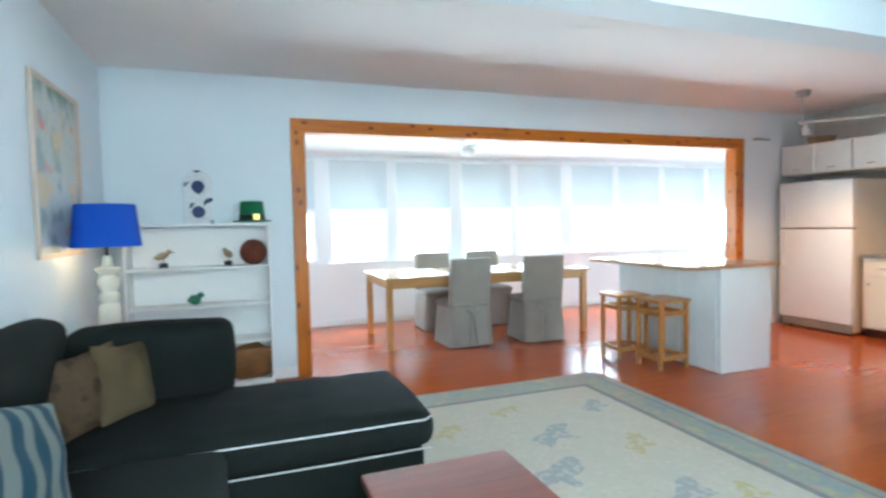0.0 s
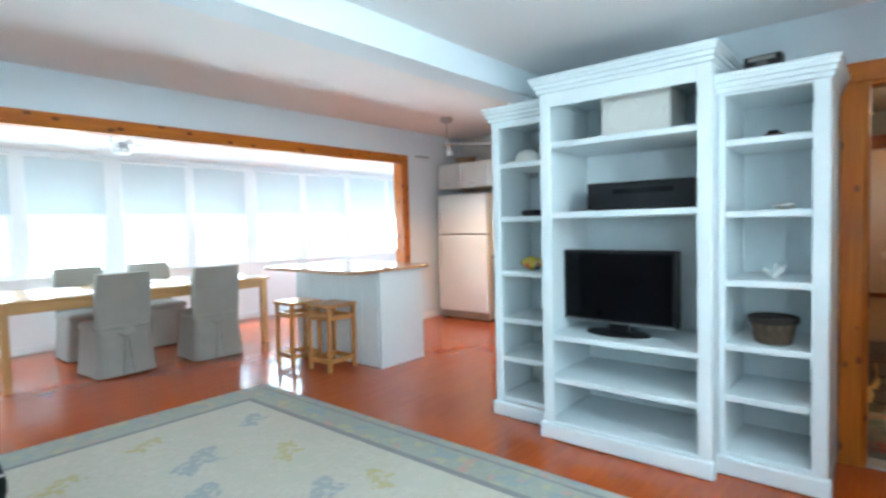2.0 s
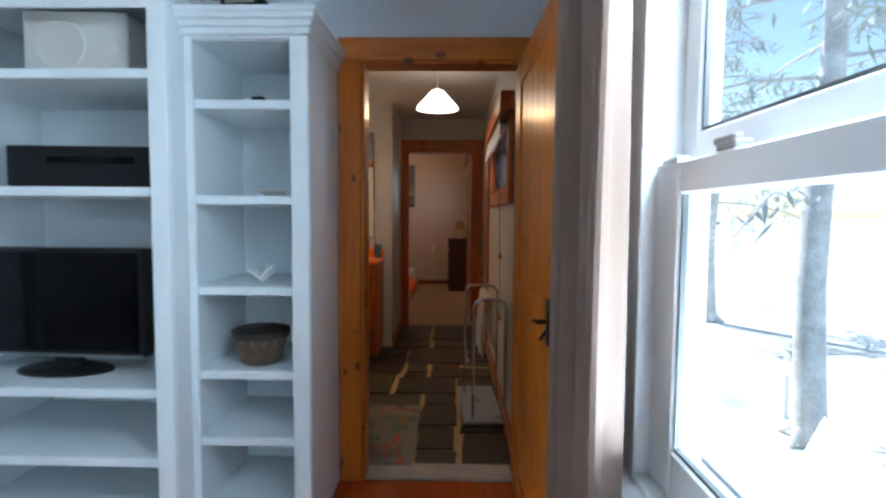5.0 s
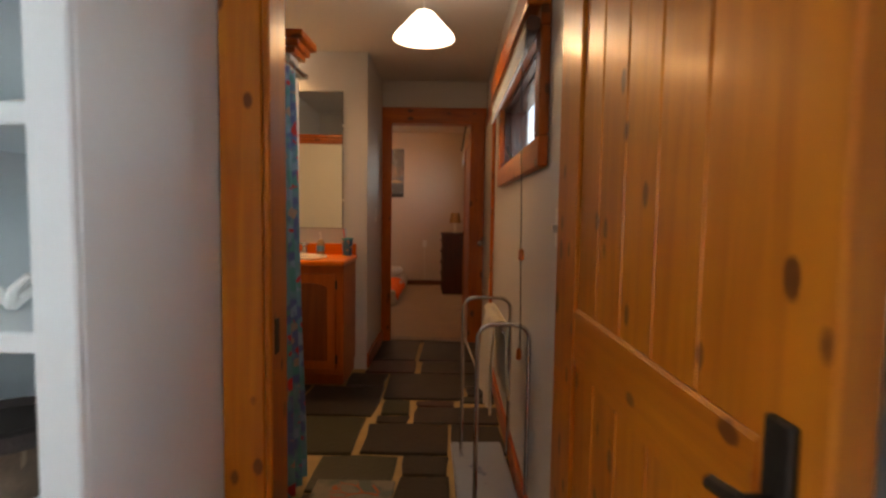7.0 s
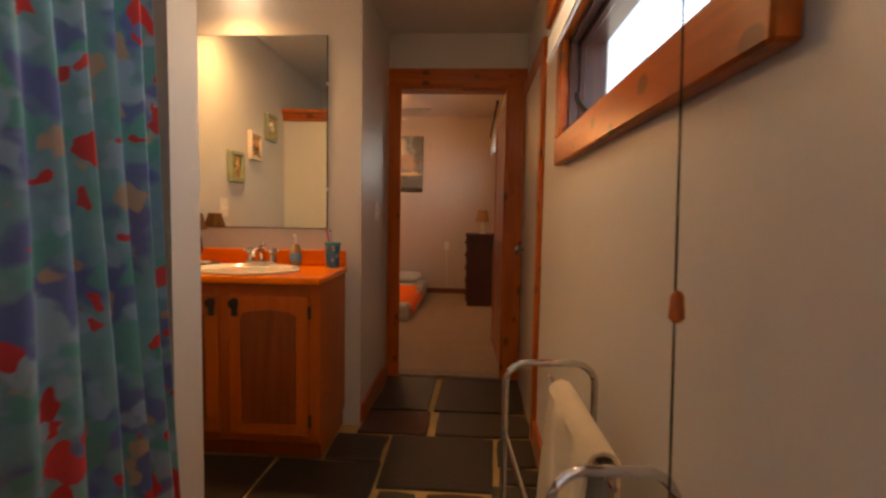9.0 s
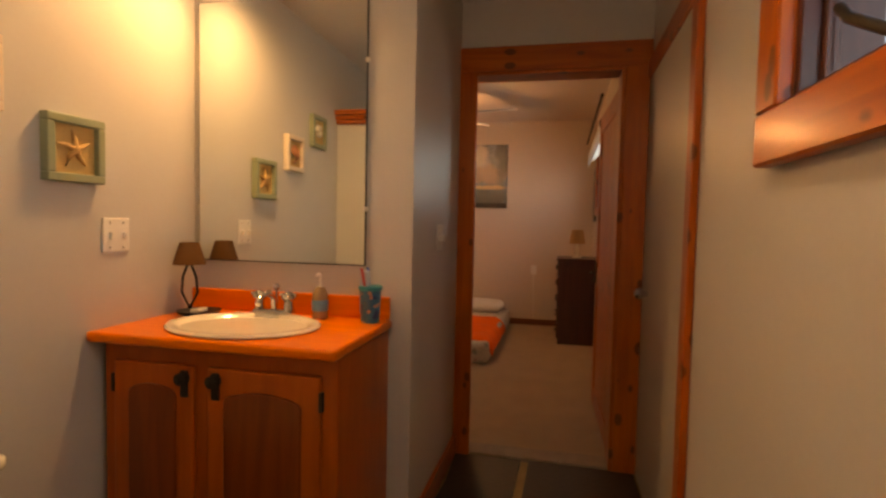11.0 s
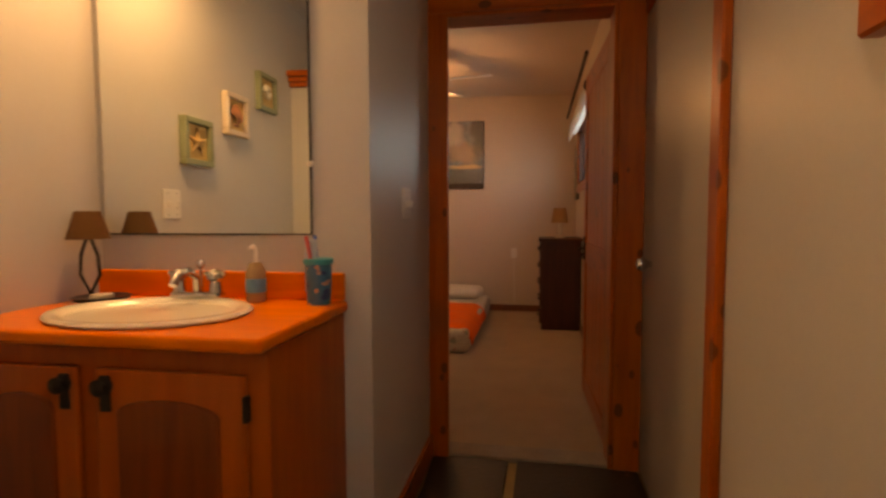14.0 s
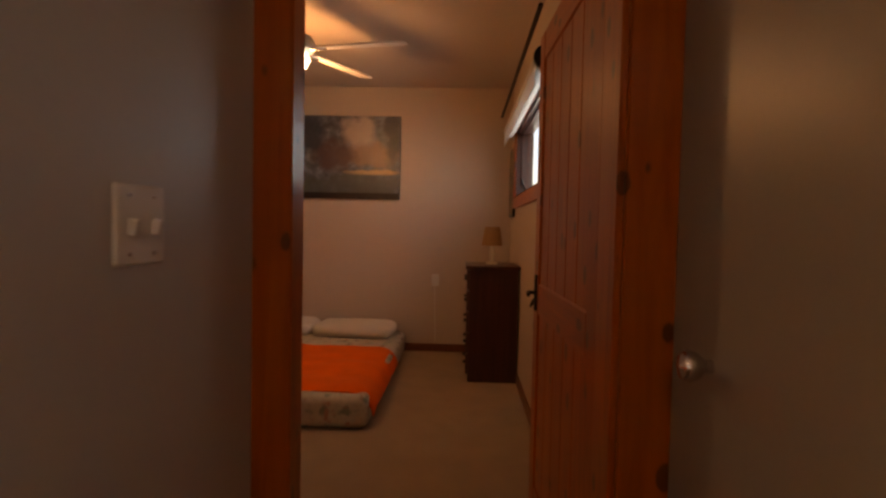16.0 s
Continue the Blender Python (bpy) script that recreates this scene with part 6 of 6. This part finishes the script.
# shower curtain with printed fish
cloth = blotches("sea_print", (0.2, 0.45, 0.54), [((0.14, 0.2, 0.48), 0.5, 0.56, 9), ((0.12, 0.42, 0.42), 0.54, 0.6, 12), ((0.55, 0.4, 0.3), 0.61, 0.64, 13), ((0.32, 0.52, 0.68), 0.58, 0.64, 16), ((0.68, 0.06, 0.07), 0.645, 0.655, 11), ((0.68, 0.05, 0.05), 0.66, 0.67, 17)], 0.55, bump=0.1)
sc = thing("shower_curtain", "blue-green shower curtain printed with red fish", "shower curtain")


def curtain_at(u, v):
    w = 1 - 0.18 * v
    x = 4.56 + u * 0.65 * w
    fold = 0.032 * math.sin(2 * math.pi * 8.5 * u + 0.5 * math.sin(2.5 * v)) + 0.012 * math.sin(2 * math.pi * 9.7 * u)
    return Vector((x + 0.01 * math.sin(6 * v + u * 8), 0.455 + fold * (1 - 0.35 * v), 0.06 + v * 1.71))


part("cloth", sheet(curtain_at, 110, 20, 0.002), cloth, sc, smooth=True)
for k in range(7):
    p = curtain_at((k + 0.5) / 7, 1.0)
    part("ring", tube(arc((p.x, 0.455, 1.79), 0.024, 0, 360, 14, "yz"), 0.0025, 6), CHROME, sc)
rod = thing("shower_rod", "chrome shower rod across the stall", "rod")
part("rod", tube([(4.39, 0.455, 1.805), (5.29, 0.455, 1.805)], 0.012, 12), CHROME, rod, smooth=True)
part("flange", lathe([(0.03, 0), (0.03, 0.008), (0.012, 0.012)], 18), CHROME, rod).matrix_local = pose(4.385, 0.455, 1.805, 0, 90, 0)
part("flange", boxed(5.27, 0.44, 1.795, 5.299, 0.53, 1.815, bevel=0.003), CHROME, rod)

# towel stand
ts = thing("towel_stand", "free-standing chrome towel rack with a cream towel", "towel rack", (5.205, -0.395, 0), 3)
for x, h, wd in ((-0.265, 0.79, 0.1), (0.265, 0.81, 0.115)):
    r = 0.055
    pts = [(x, wd, 0.03), (x, wd, h - r)] + arc((x, wd - r, h - r), r, 0, 90, 5, "yz") + arc((x, -wd + r, h - r), r, 90, 180, 5, "yz") + [(x, -wd, 0.03)]
    part("hoop", tube(pts, 0.009, 10), CHROME, ts, smooth=True)
for z in (0.7, 0.55):
    part("cross_bar", tube([(-0.265, 0.0 if z > 0.6 else 0.098, z + 0.06), (0.265, 0.0 if z > 0.6 else 0.113, z + 0.075)], 0.006, 8), CHROME, ts, smooth=True)
part("base_plate", boxed(-0.3, -0.1, 0.006, 0.4, 0.16, 0.035, bevel=0.012), plain("blue_grey_plate", (0.24, 0.28, 0.36), 0.3, 0.1), ts)
tw = thing("towel", "cream towel folded over the rack", "towel", (5.205, -0.395, 0), 3)


def towel_at(u, v):
    x = -0.2 + 0.34 * u + 0.006 * math.sin(9 * v)
    a = (v - 0.5) * 2
    half = 0.03 + 0.012 * abs(a)
    side = math.copysign(1, a)
    if abs(a) < 0.12:
        t = a / 0.12 * math.pi / 2
        return Vector((x, half * math.sin(t), 0.765 + 0.015 * u + 0.03 * math.cos(t)))
    drop = (abs(a) - 0.12) / 0.88
    return Vector((x, side * half + 0.008 * math.sin(12 * u + 3 * drop), 0.765 + 0.015 * u - drop * (0.36 if a > 0 else 0.3)))


part("cloth", sheet(towel_at, 24, 40, 0.008), TOWEL, tw, smooth=True)

mt = thing("bath_mat", "grey bath mat printed with coral branches", "bath mat", (4.78, 0.21, 0.006), 0)
part("mat", boxed(-0.43, -0.18, 0, 0.43, 0.17, 0.014, bevel=0.005), blotches("mat_weave", (0.24, 0.22, 0.19), [((0.13, 0.15, 0.14), 0.52, 0.6, 8), ((0.42, 0.13, 0.06), 0.6, 0.63, 7)], 0.95, bump=0.8), mt)
rnd = random.Random(11)
for k, (x0, c) in enumerate(((-0.35, (0.42, 0.06, 0.04)), (0.05, (0.16, 0.19, 0.18)), (0.3, (0.45, 0.13, 0.06)))):
    bm = bmesh.new()
    mat = plain("coral_print_%s" % "abc"[k], c, 0.95, 0.2, 20, 200, 0.6)

    def branch(x, y, a, ln, w, depth):
        x1, y1 = x + ln * math.cos(a), y + ln * math.sin(a)
        if abs(y1) > 0.16 or abs(x1) > 0.41:
            return
        tube([(x, y, 0.0135), (x1, y1, 0.0135)], w, 6, bm, 0.7)
        if depth:
            for da in (-0.55, 0.5):
                branch(x1, y1, a + da + rnd.uniform(-0.2, 0.2), ln * 0.78, w * 0.75, depth - 1)

    branch(x0, -0.12, 1.3, 0.07, 0.0065, 4)
    branch(x0 + 0.02, -0.12, 0.5, 0.07, 0.0065, 4)
    part("coral_motif", bm, mat, mt)


# ---------- bedroom ----------
pa = thing("painting", "large unframed landscape canvas in blues and browns", "painting", (11.757, 1.07, 1.45))
part("canvas", boxed(-0.03, -0.49, 0.0, 0.0, 0.49, 0.79, bevel=0.004), painted("landscape", (0.12, 0.14, 0.185), (
    ((-0.1, 0.62), (0.16, 0.2), (0.54, 0.45, 0.39)), ((-0.2, 0.42), (0.3, 0.12), (0.3, 0.195, 0.143)), ((0.14, 0.42), (0.2, 0.17), (0.112, 0.063, 0.06)),
    ((0.38, 0.64), (0.16, 0.18), (0.028, 0.04, 0.065)), ((-0.42, 0.62), (0.09, 0.28), (0.025, 0.035, 0.055)), ((-0.25, 0.255), (0.26, 0.028), (0.63, 0.435, 0.225)), ((0.0, 0.12), (0.7, 0.12), (0.083, 0.098, 0.09)))), pa)
part("lower_edge", boxed(-0.034, -0.488, 0.0, -0.029, 0.488, 0.06), plain("dark_band", (0.014, 0.009, 0.007), 0.4, 0.2), pa)
fr2 = thing("framed_picture", "narrow dark framed picture on the window wall", "picture", (11.5, -0.478, 1.3))
part("frame_border", boxed(-0.2, 0, 0, 0.2, 0.022, 0.62, bevel=0.004), BLACK, fr2)
part("print", boxed(-0.17, 0.022, 0.03, 0.17, 0.025, 0.59), blotches("small_print", (0.3, 0.26, 0.2), [((0.1, 0.1, 0.1), 0.5, 0.6, 6)]), fr2)

dr = thing("dresser", "dark red-brown wooden chest of drawers", "dresser", (10.98, -0.28, 0))
part("body", boxed(-0.23, -0.19, 0.0, 0.25, 0.19, 0.88, bevel=0.006), DARK_WOOD, dr)
part("top_board", boxed(-0.26, -0.2, 0.88, 0.26, 0.22, 0.908, bevel=0.006), DARK_WOOD, dr)
for k in range(5):
    d = part("drawer", boxed(-0.21, 0.19, 0.06 + k * 0.165, 0.23, 0.208, 0.212 + k * 0.165, bevel=0.005), DARK_WOOD, dr)
    for x in (-0.12, 0.14):
        part("knob", moved(lathe([(0.008, 0), (0.016, 0.016), (0.0, 0.022)], 12), pose(x, 0.208, 0.136 + k * 0.165, -90, 0, 0)), IRON, d)
bl2 = thing("bedside_lamp", "small lamp with a tan shade on the dresser", "lamp", (10.98, -0.27, 0.908))
part("base", lathe([(0.05, 0), (0.05, 0.012), (0.015, 0.03), (0.03, 0.08), (0.015, 0.13), (0.008, 0.16)], 20), PORCELAIN, bl2, smooth=True)
part("shade", lathe([(0.085, 0.15), (0.06, 0.3), (0.058, 0.3), (0.083, 0.15), (0.085, 0.15)], 24), see_through("tan_shade", (0.55, 0.33, 0.14), 0.4), bl2, smooth=True)

be = thing("mattress", "low mattress on the floor with a flowered sheet", "mattress")
part("body", cushion(9.7, 0.5, 0.0, 11.72, 2.3, 0.2, 0.015, 8, 0.05, 21), LINEN, be, smooth=True)
bk2 = thing("blanket", "bright orange blanket spread over the mattress", "blanket")


def blanket_at(u, v):
    x = 9.745 + 1.13 * u + 0.03 * math.sin(4 * v)
    y = 0.445 + 1.7 * v
    z = 0.226 + 0.01 * noise.noise(Vector((x * 5, y * 5, 0)))
    if v < 0.1:
        t = 1 - v / 0.1
        z -= 0.13 * t * t
        y = 0.465 + 0.15 * (v / 0.1) ** 1.5
    if u < 0.06:
        z -= 0.02 * (1 - u / 0.06)
    return Vector((x, y, z + 0.006 * noise.noise(Vector((x * 9, y * 4, 3)))))


part("cloth", sheet(blanket_at, 40, 50, 0.012), ORANGE, bk2, smooth=True)
for k, (x, y) in enumerate(((11.47, 0.93), (11.5, 1.66))):
    solo("bed_pillow", cushion(-0.22, -0.34, 0, 0.22, 0.34, 0.1, 0.028, 8, 0.04, 30 + k), PILLOW_WHITE, "white pillow at the head of the mattress", "pillow", (x, y, 0.21), 3 if k else -2, "bed pillows", smooth=True)


WING = 0.0


# ---------- outside ----------
bm = bmesh.new()
bmesh.ops.create_grid(bm, x_segments=60, y_segments=60, size=1)
for v in bm.verts:
    s = lambda t: math.copysign(abs(t) ** 3, t) * 900
    v.co = Vector((5 + s(v.co.x), s(v.co.y), -0.75))
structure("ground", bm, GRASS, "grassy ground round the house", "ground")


def fir(at, height, radius, seed, label):
    rn = random.Random(seed)
    t = thing("tree", label, "tree", at, rn.uniform(0, 360), "trees outside")
    bm = bmesh.new()
    tube([(0.04 * math.sin(k * 0.9), 0.03 * math.cos(k * 1.3), height * k / 12 - 0.05) for k in range(13)], radius, 14, bm, 0.25)
    for k in range(6):
        a = k * 1.05 + rn.random()
        tube([(0, 0, 0.3), (radius * 1.1 * math.cos(a), radius * 1.1 * math.sin(a), 0.1), (radius * 2.3 * math.cos(a), radius * 2.3 * math.sin(a), -0.04)], radius * 0.4, 8, bm, 0.4)
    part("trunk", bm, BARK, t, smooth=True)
    limbs, crown = bmesh.new(), bmesh.new()
    for k in range(46):
        z = height * (0.27 + 0.71 * (k / 46) ** 0.9)
        ln = (1 - z / height) * height * 0.26 + 0.35
        a = k * 2.4 + rn.random()
        dx, dy = math.cos(a), math.sin(a)
        pts = [Vector((dx * ln * s, dy * ln * s, z - 0.28 * ln * s * s + 0.08 * s)) for s in (0, 0.35, 0.7, 1.0)]
        tube(pts, 0.022, 5, limbs, 0.3)
        for m in range(60):
            s = rn.uniform(0.25, 1.0)
            i = min(2, int(s * 3))
            p = pts[i].lerp(pts[i + 1], s * 3 - i)
            w = 0.26 * (1.1 - s * 0.5)
            off = Vector((rn.uniform(-1, 1), rn.uniform(-1, 1), rn.uniform(-0.9, 0.1))) * w
            q = p + off
            e = Vector((rn.uniform(-1, 1), rn.uniform(-1, 1), rn.uniform(-0.6, 0.1))).normalized() * rn.uniform(0.1, 0.2)
            f = Vector((-e.y, e.x, rn.uniform(-0.03, 0.03))).normalized() * 0.02
            crown.faces.new([crown.verts.new(c) for c in (q - e * 0.5, q + f, q + e, q - f)])
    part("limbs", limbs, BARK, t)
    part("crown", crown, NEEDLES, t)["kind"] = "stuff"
    return t


fir((6.8, -3.45, -0.75), 9, 0.14, 3, "tall fir with a glare-bleached trunk near the house")
fir((9.2, -6.6, -0.75), 10, 0.16, 5, "fir with drooping branches beyond the lawn")
fir((12.5, -5.2, -0.75), 8, 0.14, 7, "fir standing behind the bedroom")
fir((4.6, -8.5, -0.75), 10, 0.17, 8, "far fir on the lawn")
ps = thing("garden_post", "slim pale post standing in the lawn", "post", (7.4, -3.6, -0.75))
part("post", boxed(-0.02, -0.02, 0, 0.02, 0.02, 0.45, bevel=0.004), TRIM_WHITE, ps)
bt = thing("dinghy", "upturned pale blue dinghy on the lawn", "boat", (5.75, -3.75, -0.75), -75)
bm = sheet(lambda u, v: Vector(((u - 0.5) * 1.8, (v - 0.5) * 0.8 * math.sin(math.pi * (0.08 + 0.84 * u)) ** 0.6, 0.36 * (1 - (2 * v - 1) ** 2) ** 0.6 * math.sin(math.pi * (0.06 + 0.88 * u)) ** 0.5)), 24, 14)
part("hull", bm, plain("pale_blue_hull", (0.45, 0.55, 0.6), 0.4, 0.1), bt, smooth=True)
part("keel", boxed(-0.8, -0.015, 0.33, 0.8, 0.015, 0.37, bevel=0.005), TRIM_WHITE, bt)


# ---------- floor pieces ----------
rnd = random.Random(2)
shared = {}


def board_mesh(length, width):
    key = (round(length, 3), round(width, 3))
    if key not in shared:
        bm = boxed(0, 0, -0.02, length, width, 0, bevel=0.0006, seg=1)
        me = bpy.data.meshes.new("floor_board")
        bm.to_mesh(me)
        bm.free()
        me.materials.append(BOARD)
        shared[key] = me
    return shared[key]


W = 0.13
for j in range(65):
    y = -0.73 + j * W
    if y + W > 7.62:
        break
    x1 = 4.5 if y < 2.33 else 9.1
    x = -0.56
    cut = rnd.choice((1.2, 1.8, 2.4, 3.0))
    while x < x1 - 0.01:
        ln = min(cut, x1 - x)
        ob = new("floor_board", board_mesh(ln - 0.0003, W - 0.0003))
        ob.parent = bpy.data.objects["floor_living" if x < 4.5 else "floor_kitchen"]
        ob.location = (x, y, 0)
        x += ln
        cut = 3.0

# courses of slate: from, to along x, then (from, to across, kind) for each stone
FAR_COURSES = [
    (7.5, 8.14, ((-0.5, 0.035, 1), (0.07, 0.42, 0))), (7.16, 7.47, ((-0.5, 0.01, 1), (0.06, 0.42, 3))), (6.84, 7.12, ((0.26, 0.52, 0), (-0.5, -0.32, 0))),
    (6.59, 7.12, ((-0.285, 0.23, 0),)), (6.68, 6.81, ((-0.5, -0.32, 0),)), (6.3, 6.81, ((0.25, 0.74, 0), (0.77, 1.36, 1))), (6.32, 6.55, ((0.04, 0.21, 2),)),
    (6.47, 6.56, ((-0.24, 0.0, 3),)), (6.55, 6.65, ((-0.5, -0.28, 2),)), (6.21, 6.45, ((-0.5, 0.0, 1),)), (6.2, 6.29, ((0.035, 0.22, 0),)),
]
NEAR_COURSES = [
    (5.81, 6.17, ((-0.5, -0.225, 0), (-0.2, 0.25, 0))), (5.79, 6.26, ((0.28, 0.7, 2), (0.73, 1.36, 0))), (5.43, 5.76, ((0.05, 0.43, 2), (-0.5, -0.235, 1))), (5.59, 5.77, ((-0.2, 0.02, 0),)),
    (5.21, 5.56, ((-0.2, 0.02, 0),)), (5.1, 5.4, ((0.05, 0.43, 0), (-0.5, -0.235, 0))), (4.87, 5.18, ((-0.2, 0.02, 1),)), (4.54, 5.07, ((-0.5, -0.24, 0), (0.05, 0.43, 1))), (4.62, 4.84, ((-0.2, 0.02, 0),)),
    (4.7, 5.6, ((0.47, 0.9, 1), (0.93, 1.36, 0))),
]
stones = [(x0 - 0.28, y0, x1 - 0.28, y1, c) for x0, x1, row in FAR_COURSES + NEAR_COURSES for y0, y1, c in row]
for k, (x0, y0, x1, y1, c) in enumerate(stones):
    rn = random.Random(k)
    j = lambda: rn.uniform(-0.012, 0.012)
    cx, cy = (x0 + x1) / 2, (y0 + y1) / 2
    pts = [(x0 + j(), y0 + j()), (cx, y0 + j()), (x1 + j(), y0 + j()), (x1 + j(), cy), (x1 + j(), y1 + j()), (cx, y1 + j()), (x0 + j(), y1 + j()), (x0 + j(), cy)]
    ob = part("slate", prism([(x - cx, y - cy) for x, y in pts], -0.012, rn.uniform(0.0, 0.005), 0.004), SLATES[c], bpy.data.objects["floor_bathroom"])
    ob.location = (cx, cy, 0)
